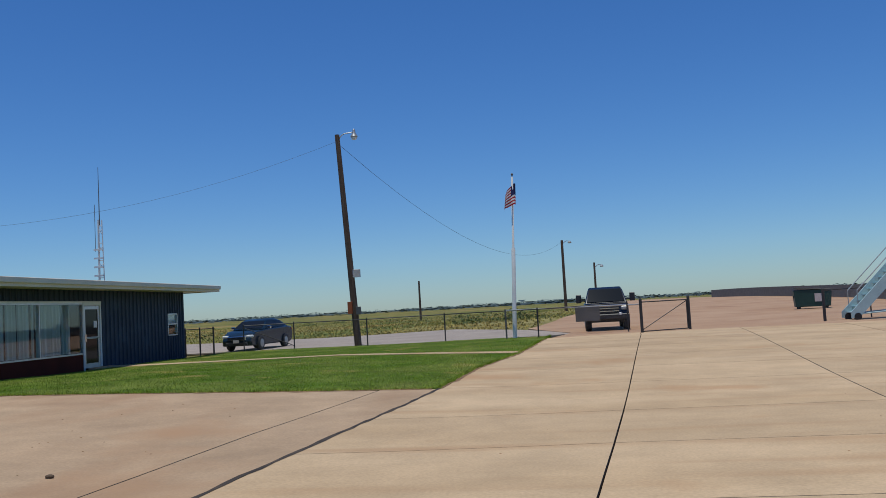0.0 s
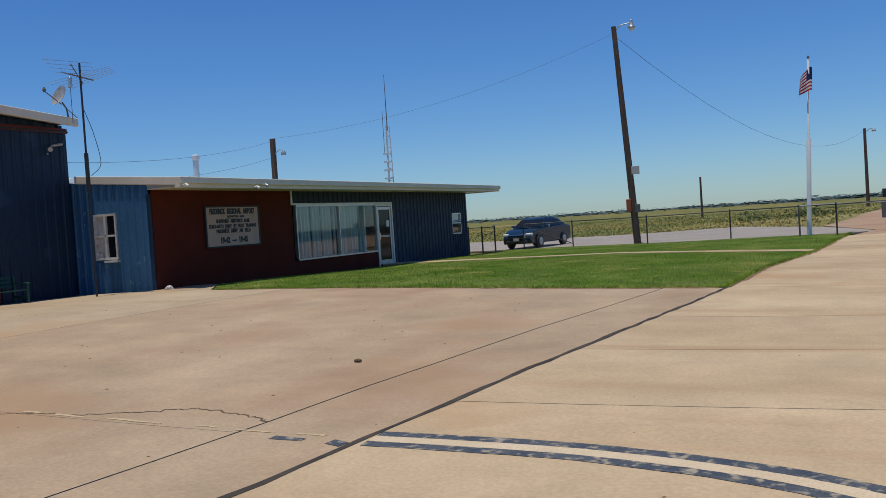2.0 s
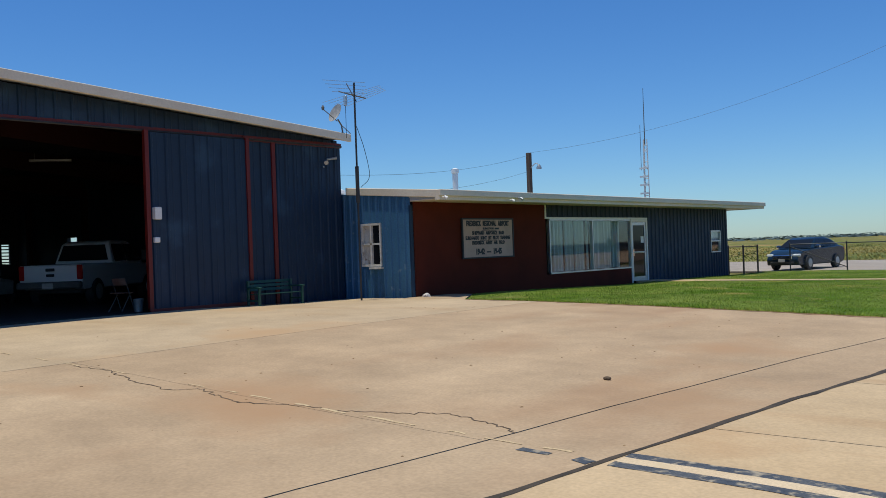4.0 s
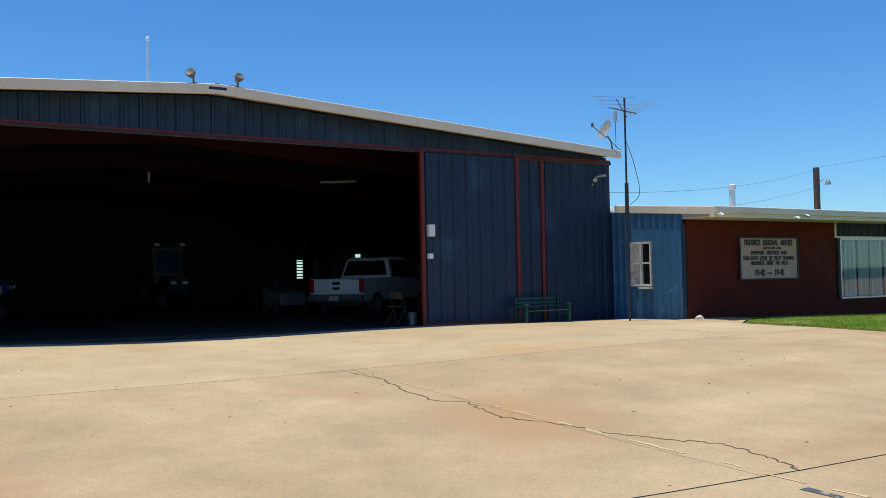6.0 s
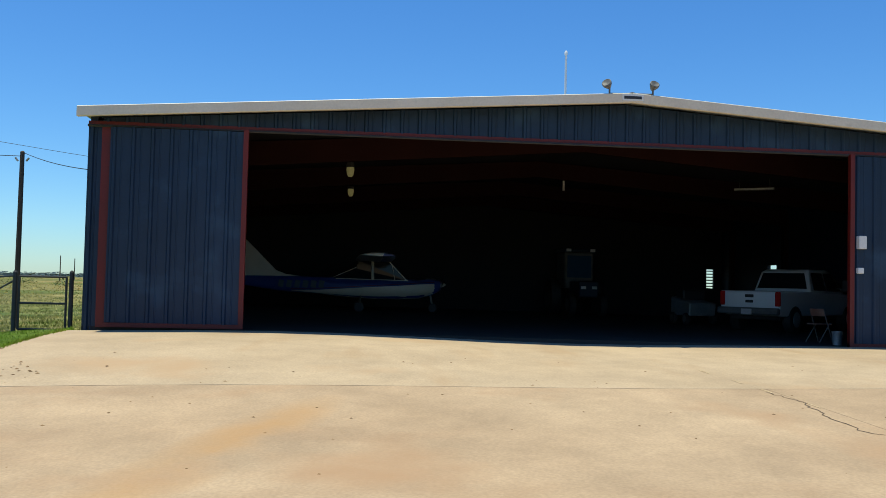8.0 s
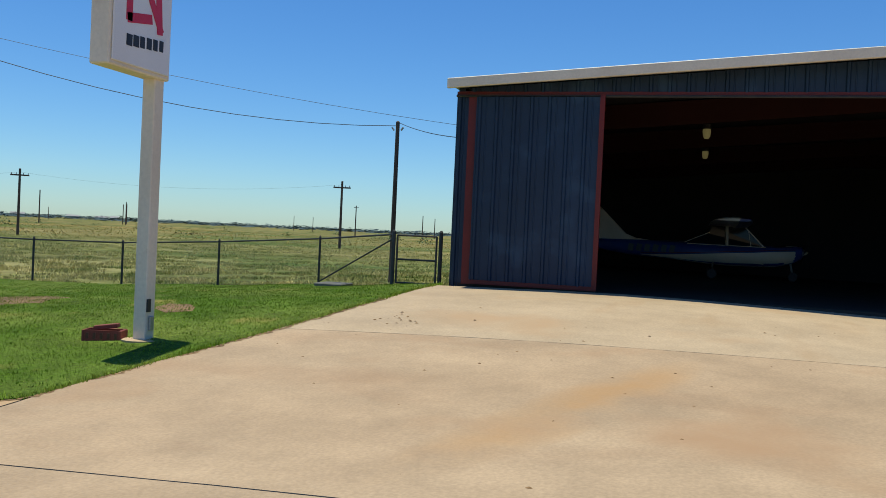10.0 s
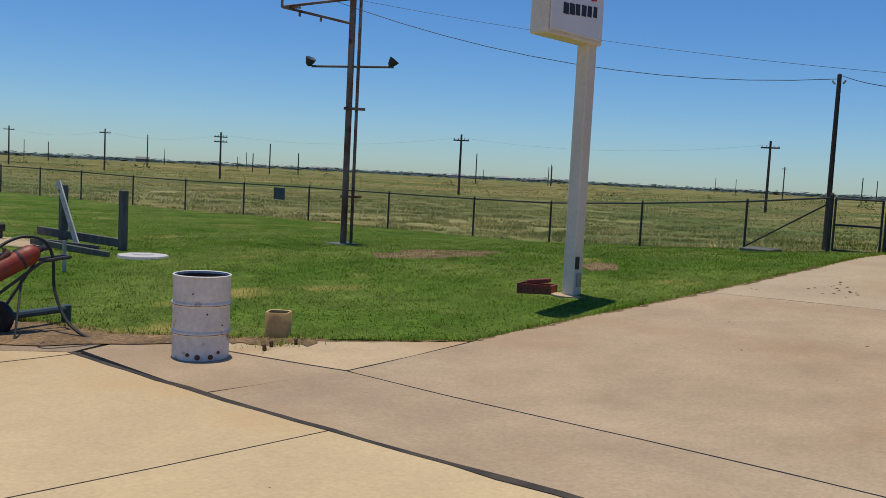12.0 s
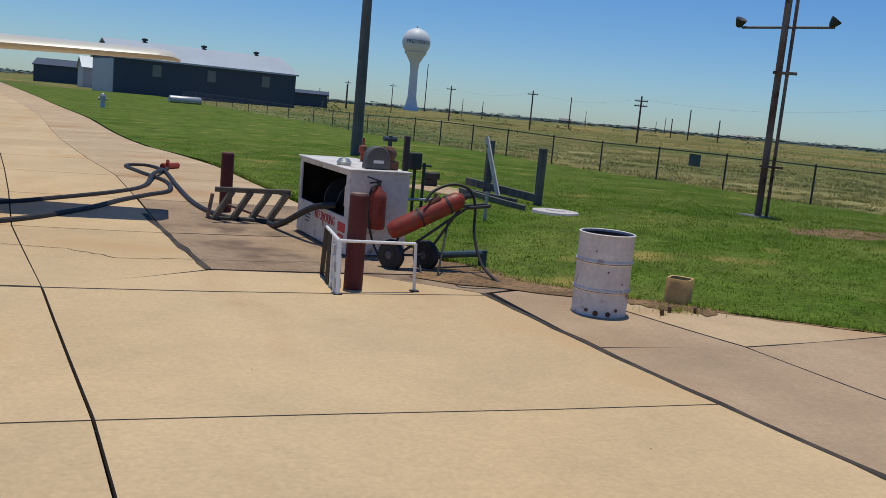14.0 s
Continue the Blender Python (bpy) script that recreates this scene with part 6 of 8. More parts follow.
    lathe(bm, (0, 0, h), [(0.09, 0.0), (0.088, 0.012), (0.01, 0.02)], 16, caps=True)
    part("cap", bm, RUST, p)


pipe_post(-2.59, -8.86, 1.02)
pipe_post(-2.07, -14.7, 0.97)

# white folding frame leaning by the bollard
wf = thing("folding_stand", pose(-2.41, -8.98, level(-2.4, -8.98)), "white tube folding stand with black feet", "stand")
nodes = {"a": (0.07, 0.43, 0.0), "A": (0.05, 0.3, 0.56), "b": (-0.05, -0.7, 0.0), "Bt": (-0.02, -0.5, 0.58), "c": (-0.82, 0.24, 0.0), "C": (-0.8, 0.22, 0.54), "d": (-0.3, 0.3, 0.02)}
for p, q, r, mat in (("a", "A", 0.028, WHITE), ("b", "Bt", 0.028, BLACK_STEEL), ("c", "C", 0.018, WHITE), ("A", "C", 0.016, WHITE), ("A", "Bt", 0.018, WHITE), ("d", "c", 0.014, WHITE), ("b", "a", 0.03, BLACK_STEEL)):
    bm = B()
    rod(bm, nodes[p], nodes[q], r, n=8)
    part("tube", bm, mat, wf)
for p in ("a", "c"):
    bm = B()
    obox(bm, pose(*nodes[p]) @ pose(0, 0, 0.02), 0.09, 0.07, 0.05)
    part("foot", bm, BLACK_STEEL, wf, "black rubber foot")
def side_at(f, h):
    """A spot on the ladder side of the stand: f from front to back, h from foot to top."""
    foot = Vector(nodes["a"]).lerp(Vector(nodes["b"]), f)
    return foot.lerp(Vector(nodes["A"]).lerp(Vector(nodes["Bt"]), f), h)


for f, mat in ((0.12, WHITE), (0.34, WHITE), (0.5, BLACK_STEEL), (0.62, BLACK_STEEL)):
    bm = B()
    rod(bm, side_at(f, 0.02), side_at(f, 1.0), 0.03, n=6)
    part("rail", bm, mat, wf)
for h in (0.2, 0.42, 0.64, 0.86):
    bm = B()
    rod(bm, side_at(0.12, h), side_at(0.34, h), 0.022, n=6)
    part("step", bm, WHITE, wf)
bm = B()
for k in range(3):
    obox(bm, pose(0.065 - 0.02 * k * 0.1, 0.39 - 0.045 * k, 0.14 + 0.16 * k, 12, 0, 0), 0.06, 0.05, 0.1)
part("hinge_plate", bm, GALV, wf)

# wheeled extinguisher
we = thing("wheeled_extinguisher", pose(-3.64, -10.1, level(-3.64, -10.1)), "large faded red extinguisher tilted on a two-wheel cart", "fire extinguisher")
lo_, hi_ = Vector((0.27, -0.02, 0.47)), Vector((-0.58, 0.1, 0.93))
w_ = (hi_ - lo_)
bm = B()
lathe(bm, lo_, [(0.02, -0.02), (0.08, 0.0), (0.108, 0.05), (0.114, 0.1), (0.114, w_.length - 0.14), (0.106, w_.length - 0.06), (0.07, w_.length), (0.035, w_.length + 0.02)], 24, w_, caps=True)
part("cylinder", bm, RED_TANK, we, smooth=True)
for t in (0.42, 0.8):
    bm = B()
    lathe(bm, lo_ + w_ * t, [(0.115, -0.012), (0.121, -0.012), (0.121, 0.012), (0.115, 0.012)], 24, w_)
    part("strap", bm, BLACK_STEEL, we, "black steel strap")
bm = B()
rod(bm, hi_, hi_ + w_.normalized() * 0.1, 0.035, n=8)
rod(bm, hi_ + w_.normalized() * 0.07 + Vector((0, -0.08, 0)), hi_ + w_.normalized() * 0.07 + Vector((0, 0.1, 0)), 0.022, n=8)
part("valve", bm, BLACK_STEEL, we)
bm = B()
rod(bm, lo_ + w_ * 0.52 + Vector((0, 0.02, 0.13)), lo_ + w_ * 0.66 + Vector((0, 0.02, 0.16)), 0.035, n=8)
rod(bm, lo_ + w_ * 0.6 + Vector((0, 0.02, 0.1)), lo_ + w_ * 0.6 + Vector((0.0, 0.02, 0.22)), 0.02, n=8)
part("regulator", bm, RUST, we, "rusty brass regulator", smooth=True)
axle = (Vector((0.23, -0.02, 0.19)), Vector((-0.23, -0.06, 0.19)))
ax_ = Vector((0.86, 0.5, 0)).normalized()
for c in axle:
    bm = B()
    lathe(bm, c, [(0.08, -0.05), (0.175, -0.045), (0.19, -0.02), (0.19, 0.02), (0.175, 0.045), (0.08, 0.05)], 24, ax_, caps=True)
    wh = part("wheel", bm, RUBBER, we, "black rubber wheel", smooth=True)
    bm = B()
    lathe(bm, c, [(0.02, -0.06), (0.05, -0.052), (0.05, 0.052), (0.02, 0.06)], 12, ax_, caps=True)
    part("hub", bm, DARK_STEEL, wh)
    bm = B()
    lathe(bm, c, [(0.085, -0.054), (0.1, -0.056), (0.1, 0.056), (0.085, 0.054)], 20, ax_)
    part("rim", bm, BLACK_STEEL, wh)
grip = Vector((-0.92, 0.12, 0.86))
for p, q, r in ((axle[0], axle[1], 0.016), (axle[0] + Vector((-0.05, 0.05, 0)), Vector((-0.62, 0.16, 0.82)), 0.017), (axle[1], Vector((-0.62, 0.0, 0.82)), 0.017),
                (Vector((-0.62, 0.16, 0.82)), grip + Vector((0, 0.06, 0)), 0.02), (Vector((-0.62, 0.0, 0.82)), grip + Vector((0, -0.1, 0)), 0.02), (grip + Vector((0, 0.06, 0)), grip + Vector((0, -0.1, 0)), 0.02),
                (axle[0], Vector((0.1, 0.02, 0.62)), 0.015), (Vector((-0.16, 0.55, 0.0)), Vector((-0.4, 0.14, 0.62)), 0.013), (Vector((-0.02, 0.45, 0.0)), Vector((-0.1, 0.0, 0.2)), 0.012)):
    bm = B()
    rod(bm, p, q, r, n=6)
    part("cart_tube", bm, BLACK_STEEL, we)
bm = B()
tube(bm, smooth_line([Vector((-0.1, 0.1, 0.86)), Vector((-0.22, 0.06, 1.0)), Vector((-0.45, 0.06, 1.09)), Vector((-0.66, 0.1, 1.04)), Vector((-0.74, 0.14, 0.85)), Vector((-0.73, 0.22, 0.5)), Vector((-0.75, 0.5, 0.18)), Vector((-0.85, 0.85, 0.03)), Vector((-0.93, 1.06, 0.03)), Vector((-0.75, 1.16, 0.03)), Vector((-0.45, 1.16, 0.03)), Vector((-0.24, 1.1, 0.03)), Vector((-0.24, 0.95, 0.03)), Vector((-0.34, 0.85, 0.04))], 6), 0.018, 7)
part("hose", bm, RUBBER, we, "black rubber hose trailing on the ground", smooth=True)
bm = B()
zz = level(-4.2, -10.2)
rod(bm, (-3.9, -10.1, zz + 0.2), (-4.75, -10.35, zz + 0.2), 0.045)
rod(bm, (-4.72, -10.34, zz + 0.24), (-4.72, -10.34, zz - 0.05), 0.055)
single("stub_pipe", bm, PIPE_BLUE, "blue-grey elbow pipe standing out of the lawn edge", "pipe", smooth=True)

# heavy fuel hose across the slabs
H = lambda x, y, z=0.05: (x, y, level(x, y) + z)
bm = B()
route = [(-3.1, -11.6, level(-3.1, -11.6) + 0.6), (-2.85, -12.0, level(-3, -12) + 0.5), H(-2.6, -13.0, 0.1), H(-2.5, -13.6), H(-1.95, -13.95), H(-1.65, -15.2), H(-1.55, -17.5), H(-1.5, -19.8), H(-1.2, -20.9), H(-0.75, -20.6), H(-1.0, -19.4), H(-1.4, -18.0), H(-1.35, -16.7), H(-0.95, -16.0), H(-0.5, -15.2), H(0.1, -13.9), H(1.0, -12.5), H(2.2, -11.6), H(3.4, -11.4)]
tube(bm, smooth_line(route, 7), 0.045, 9)
single("fuel_hose", bm, RUBBER, "thick black fuel hose snaking over the concrete", "hose", smooth=True)
bm = B()
route = [H(-1.6, -20.4), H(-1.2, -18.6, 0.13), H(-0.95, -17.2), H(-0.45, -16.2), H(0.45, -15.05), H(1.2, -14.2), H(2.4, -13.6), H(3.9, -13.8), (4.3, -14.3, level(4.3, -14.3) + 0.9)]
tube(bm, smooth_line(route, 7), 0.042, 9)
single("fuel_hose", bm, RUBBER, "second black fuel hose leading to the parked aircraft", "hose", smooth=True)
bm = B()
rod(bm, H(-1.5, -20.5, 0.09), H(-1.85, -20.9, 0.09), 0.07, n=10)
rod(bm, H(-1.62, -20.6, 0.13), H(-1.6, -20.4, 0.22), 0.04, n=8)
single("hose_nozzle", bm, RED_TANK, "red fuel nozzle at the hose end", "nozzle", smooth=True)

# step ladder lying on its side
sl = thing("step_ladder", pose(-1.72, -13.75, level(-1.8, -13.7), 0, 0, 184), "grey wooden step ladder lying on its side", "ladder")
for z0, y0, L in ((0.04, 0.0, 1.15), (0.52, -0.25, 1.15)):
    bm = B()
    obox(bm, pose(L / 2, y0, z0, 25, 0, 0), L, 0.03, 0.08)
    part("rail", bm, WOOD_GREY, sl, bevel=0.005)
for k in range(4):
    bm = B()
    rod(bm, (0.14 + 0.28 * k - 0.08, 0.0, 0.05), (0.2 + 0.28 * k + 0.06, -0.25, 0.5), 0.055, n=4)
    part("step", bm, WOOD_GREY, sl)
bm = B()
rod(bm, (0.95, -0.02, 0.06), (1.15, -0.27, 0.5), 0.015, n=5)
rod(bm, (0.95, 0.3, 0.02), (0.15, -0.1, 0.3), 0.02, n=5)
part("stay", bm, RUST, sl)
bm = B()
rod(bm, (0.03, 0.05, 0.42), (-0.02, 0.12, 0.02), 0.03, n=5)
rod(bm, (0.0, 0.12, 0.05), (0.1, 0.26, 0.02), 0.03, n=5)
part("foot", bm, RUST, sl)

# timber remains, manhole, valve posts on the lawn
tf = thing("ruined_signboard", pose(-8.45, -17.3, level(-8.45, -17.3)), "broken timber sign frame with a leaning white board", "ruined signboard")
P1, P2 = Vector((0.27, -0.7, 0)), Vector((-0.32, 0.64, 0))
for p, h in ((P1, 1.26), (P2, 1.22)):
    bm = B()
    box(bm, p.x - 0.07, p.x + 0.07, p.y - 0.07, p.y + 0.07, -0.1, h)
    part("post", bm, WOOD_GREY, tf, bevel=0.01)
for a, b, w in ((P1 + Vector((0.3, -0.5, 0.3)), P2 + Vector((0.02, 0.05, 0.17)), 0.17), (P1 + Vector((0.4, -0.2, 0.1)), P2 + Vector((0.4, -0.2, 0.06)), 0.12), (P1 + Vector((0.6, -0.1, 0.12)), P2 + Vector((0.75, 0.9, 0.05)), 0.12)):
    c, u = (a + b) / 2, (b - a)
    bm = B()
    obox(bm, Matrix.Translation(c) @ u.to_track_quat("X", "Z").to_matrix().to_4x4(), u.length, 0.06, w)
    part("rail", bm, WOOD_GREY, tf, bevel=0.01)
a, b = P1 + Vector((0.1, -0.04, 1.32)), P1 + Vector((-0.02, 0.62, 0.03))
bm = B()
obox(bm, Matrix.Translation((a + b) / 2) @ (b - a).to_track_quat("X", "Y").to_matrix().to_4x4(), (b - a).length, 0.13, 0.03)
part("leaning_board", bm, WOOD_WHITE, tf, "peeling white leaning board")
bm = B()
lathe(bm, (-8.58, -15.52, level(-8.58, -15.52) + 0.01), [(0.5, 0), (0.48, 0.06), (0.2, 0.07), (0.19, 0.085), (0.01, 0.085)], 8, caps=True)
single("manhole_cover", bm, PINK_PLATE, "pale octagonal concrete manhole slab in the lawn", "manhole cover")
bm = B()
obox(bm, pose(-7.5, -18.9, level(-7.5, -18.9) + 0.0, 0, 0, 24), 1.3, 1.8, 0.1)
single("concrete_pad", bm, CONCRETE, "small concrete pad in the lawn", "concrete pad", bevel=0.02)
vp = thing("valve_stand", pose(-5.45, -15.2, level(-5.45, -15.2)), "dark steel valve stand with a box on twin posts", "valve stand")
for x, y in ((0.0, 0.0), (-0.22, -0.12)):
    bm = B()
    rod(bm, (x, y, -0.1), (x, y, 0.95 if x == 0 else 0.8), 0.03, n=8)
    part("post", bm, BLACK_STEEL, vp)
bm = B()
obox(bm, pose(0.02, 0.0, 0.98, 0, 0, 25), 0.26, 0.15, 0.3)
part("valve_box", bm, BLACK_STEEL, vp, bevel=0.015)
bm = B()
rod(bm, (-0.22, -0.12, 0.75), (-0.22, -0.12, 0.95), 0.03, n=6)
rod(bm, (-0.36, -0.12, 0.9), (-0.08, -0.12, 0.9), 0.02, n=6)
part("handle", bm, BLACK_STEEL, vp)
bm = B()
rod(bm, (0.5, 0.25, 0.3), (-0.7, -0.1, 0.3), 0.025, n=6)
rod(bm, (0.42, 0.22, 0.0), (0.42, 0.22, 0.3), 0.02, n=6)
part("cross_pipe", bm, GALV, vp)
zz = level(-6.3, -14.9)
bm = B()
rod(bm, (-6.6, -14.5, zz - 0.05), (-6.6, -14.5, zz + 0.55), 0.035, n=8)
single("marker_stake", bm, GALV, "thin grey steel marker stake in the lawn", "stake")
mb = thing("well_head", pose(-7.45, -19.6, level(-7.45, -19.6) + 0.05) @ Matrix.Diagonal((0.75, 0.75, 0.85, 1)), "dark squat well head box on the pad", "well head")
bm = B()
box(bm, -0.25, 0.25, -0.15, 0.15, 0.18, 0.36)
box(bm, -0.2, 0.2, -0.1, 0.1, 0.0, 0.18)
part("body", bm, BLACK_STEEL, mb, bevel=0.02)


# ---- vehicles ----
def wheel(parent, x, y, r, w, rim_mat=GALV):
    bm = B()
    lathe(bm, (x, y, r), [(r * 0.62, -w / 2), (r * 0.9, -w / 2), (r, -w / 2 + 0.03), (r, w / 2 - 0.03), (r * 0.9, w / 2), (r * 0.62, w / 2)], 24, (0, 1, 0), caps=True)
    wh = part("wheel", bm, RUBBER, parent, "black tyre", smooth=True)
    bm = B()
    s = 1 if y > 0 else -1
    lathe(bm, (x, y + s * (w / 2 - 0.02), r), [(r * 0.6, -0.02 * s), (r * 0.58, 0.03 * s), (r * 0.2, 0.045 * s), (0.01, 0.05 * s)], 20, (0, 1, 0), caps=True)
    part("rim", bm, rim_mat, wh, smooth=True)


def slab_part(parent, name, m, sx, sy, sz, mat, label="", bevel=0.02):
    bm = B()
    obox(bm, m, sx, sy, sz)
    return part(name, bm, mat, parent, label, bevel=bevel)


def pickup(m, paint, label, front=True):
    """A crew-cab pickup; its nose points to local +x."""
    t = thing("pickup_truck", m, label, "pickup truck")
    bm = B()
    profile(bm, [(-2.85, 0.62), (-2.85, 1.22), (-0.75, 1.24), (1.1, 1.22), (2.55, 1.17), (2.82, 1.05), (2.88, 0.62), (2.6, 0.5), (-2.6, 0.5)], [0.93, 0.95, 0.98, 0.98, 0.95, 0.9, 0.93, 0.9, 0.9])
    body = part("body", bm, paint, t, bevel=0.04, smooth=True)
    bm = B()
    profile(bm, [(-0.78, 1.2), (-0.62, 1.84), (-0.4, 1.93), (0.75, 1.94), (1.0, 1.86), (1.62, 1.21)], [0.93, 0.76, 0.70, 0.70, 0.76, 0.93])
    part("cab", bm, paint, t, bevel=0.03, smooth=True)
    bm = B()
    put(bm, [(1.06, -0.70, 1.83), (1.06, 0.70, 1.83), (1.585, 0.84, 1.27), (1.585, -0.84, 1.27)], [(0, 1, 2, 3)])
    bmesh.ops.translate(bm, verts=bm.verts, vec=(0.012, 0, 0.012))
    part("windscreen", bm, DARK_GLASS, t, "dark windscreen")
    bm = B()
    put(bm, [(-0.655, -0.66, 1.80), (-0.655, 0.66, 1.80), (-0.775, 0.80, 1.32), (-0.775, -0.80, 1.32)], [(0, 1, 2, 3)])
    bmesh.ops.translate(bm, verts=bm.verts, vec=(-0.02, 0, 0.005))
    part("rear_window", bm, DARK_GLASS, t, "dark rear window")
    for s in (-1, 1):
        for x0, x1, tx0, tx1 in ((-0.6, 0.28, -0.5, 0.28), (0.36, 1.4, 0.36, 0.92)):
            bm = B()
            put(bm, [(x0, s * 0.925, 1.28), (x1, s * 0.925, 1.28), (tx1, s * 0.775, 1.82), (tx0, s * 0.775, 1.82)], [(0, 1, 2, 3)])
            part("side_window", bm, DARK_GLASS, t)
        slab_part(t, "mirror", pose(1.12, s * 1.2, 1.45), 0.12, 0.24, 0.38, PLASTIC, "black towing mirror", 0.03)
        slab_part(t, "mirror_arm", pose(1.12, s * 1.0, 1.36), 0.05, 0.2, 0.05, PLASTIC, "", 0)
        slab_part(t, "headlight", pose(2.83, s * 0.74, 0.98), 0.1, 0.3, 0.17, GALV, "dull grey headlight", 0.03)
        slab_part(t, "fog_lamp", pose(2.99, s * 0.55, 0.72), 0.08, 0.13, 0.12, LAMP_CLEAR, "small round fog lamp", 0.03)
        slab_part(t, "tail_light", pose(-2.83, s * 0.86, 1.0), 0.08, 0.16, 0.42, LAMP_RED, "red tail light", 0.02)
        for x in (-1.85, 1.95):
            wheel(t, x, s * 0.83, 0.4, 0.28)
    slab_part(t, "grille", pose(2.86, 0, 0.92), 0.1, 1.05, 0.32, PLASTIC, "dark grille", 0.02)
    for z in (0.86, 0.98):
        slab_part(t, "grille_bar", pose(2.92, 0, z), 0.03, 1.0, 0.03, CHROME, "", 0)
    slab_part(t, "front_bumper", pose(2.92, 0, 0.62), 0.2, 1.88, 0.24, PLASTIC if front else paint, "dark front bumper", 0.04)
    slab_part(t, "rear_bumper", pose(-2.93, 0, 0.64), 0.2, 1.9, 0.2, DARK_STEEL, "dark rear bumper", 0.04)
    slab_part(t, "tailgate_handle", pose(-2.87, 0, 1.08), 0.04, 0.26, 0.09, PLASTIC, "", 0.01)
    slab_part(t, "tailgate_badge", pose(-2.87, 0, 0.92), 0.03, 0.24, 0.08, PLASTIC, "small dark badge", 0.01)
    slab_part(t, "number_plate", pose(2.94 if front else -3.04, 0.0, 0.62), 0.02, 0.32, 0.16, PINK_PLATE, "plain number plate", 0)
    slab_part(t, "undertray", pose(0, 0, 0.46), 5.0, 1.5, 0.16, PLASTIC, "", 0.02)
    return t


pickup(pose(1.95, 42.35, level(2, 41.5), 0, 0, -91), NAVY_CAR, "dark navy crew-cab pickup with large tow mirrors at the gate")
pickup(pose(-27.3, 14.1, floor_at(14.1), 0, 0, 128), WHITE_CAR, "white crew-cab pickup parked inside the dim hangar", front=False)


def sedan(m):
    t = thing("sedan", m, "slate-blue four-door sedan parked on gravel", "car")
    bm = B()
    profile(bm, [(-2.35, 0.38), (-2.4, 0.72), (-2.3, 1.0), (-1.75, 1.06), (0.8, 0.98), (1.7, 0.9), (2.2, 0.74), (2.36, 0.5), (2.25, 0.24), (-2.2, 0.24)], [0.82, 0.84, 0.8, 0.84, 0.88, 0.82, 0.72, 0.72, 0.78, 0.78])
    part("body", bm, SEDAN_BLUE, t, bevel=0.05, smooth=True)
    bm = B()
    profile(bm, [(-1.95, 1.02), (-1.3, 1.36), (-0.7, 1.47), (0.1, 1.46), (0.4, 1.38), (1.15, 0.97)], [0.8, 0.62, 0.58, 0.58, 0.62, 0.82])
    part("cabin", bm, SEDAN_BLUE, t, bevel=0.03, smooth=True)
    bm = B()
    put(bm, [(0.42, -0.6, 1.365), (0.42, 0.6, 1.365), (1.06, 0.74, 1.02), (1.06, -0.74, 1.02)], [(0, 1, 2, 3)])
    bmesh.ops.translate(bm, verts=bm.verts, vec=(0.015, 0, 0.015))
    part("windscreen", bm, DARK_GLASS, t, "dark windscreen")
    for s in (-1, 1):
        for q in ([(-1.55, 1.08), (-0.5, 1.05), (-0.5, 1.4), (-1.15, 1.34)], [(-0.42, 1.05), (0.85, 1.03), (0.3, 1.38), (-0.42, 1.4)]):
            bm = B()
            put(bm, [(x, s * (0.84 - (z - 1.02) * 0.56), z) for x, z in q], [(0, 1, 2, 3)])
            part("side_window", bm, DARK_GLASS, t)
        slab_part(t, "mirror", pose(0.72, s * 0.95, 1.06), 0.12, 0.2, 0.13, CHROME, "chrome door mirror", 0.03)
        slab_part(t, "headlight", pose(2.16, s * 0.62, 0.68), 0.22, 0.32, 0.14, LAMP_CLEAR, "clear headlight", 0.04)
        slab_part(t, "tail_light", pose(-2.34, s * 0.66, 0.86), 0.1, 0.3, 0.16, LAMP_RED, "red tail light", 0.03)
        for x in (-1.42, 1.4):
            wheel(t, x, s * 0.76, 0.33, 0.22)
    slab_part(t, "grille", pose(2.3, 0, 0.6), 0.12, 0.95, 0.2, CHROME, "chrome barred grille", 0.03)
    for z in (0.56, 0.64):
        slab_part(t, "grille_slot", pose(2.365, 0, z), 0.02, 0.85, 0.035, PLASTIC, "", 0)
    slab_part(t, "lower_grille", pose(2.3, 0, 0.34), 0.12, 1.1, 0.13, PLASTIC, "", 0.02)
    slab_part(t, "number_plate", pose(2.38, 0, 0.46), 0.02, 0.3, 0.14, PINK_PLATE, "plain number plate", 0)
    return t


sedan(pose(-15.05, 42.8, level(-15.0, 42.0), 0, 0, -96))

# dumpster and mobile stairs beyond the gate
du = thing("dumpster", pose(15.4, 58.4, level(15.4, 58.4), 0, 0, -10), "dark green steel dumpster with a pale label", "dumpster")
bm = B()
profile(bm, [(-1.0, 0.15), (1.0, 0.15), (1.1, 1.05), (0.9, 1.2), (-1.1, 1.2)], 0.8)
part("body", bm, DUMPSTER_GREEN, du, bevel=0.03)
bm = B()
obox(bm, pose(0, 0, 1.24, 0, 4, 0), 2.2, 1.66, 0.08)
part("lid", bm, BLACK_STEEL, du, "black plastic lid", bevel=0.02)
bm = B()
box(bm, 0.1, 0.62, -0.83, -0.81, 0.45, 0.95)
part("label_plate", bm, PINK_PLATE, du, "pale square label")
for x in (-0.8, 0.8):
    for y in (-0.6, 0.6):
        bm = B()
        rod(bm, (x, y, 0), (x, y, 0.18), 0.08, n=8)
        part("castor", bm, BLACK_STEEL, du)
    bm = B()
    box(bm, x * 1.3 - 0.05, x * 1.3 + 0.05, -0.3, 0.3, 0.7, 0.85)
    part("lift_pocket", bm, DUMPSTER_GREEN, du)
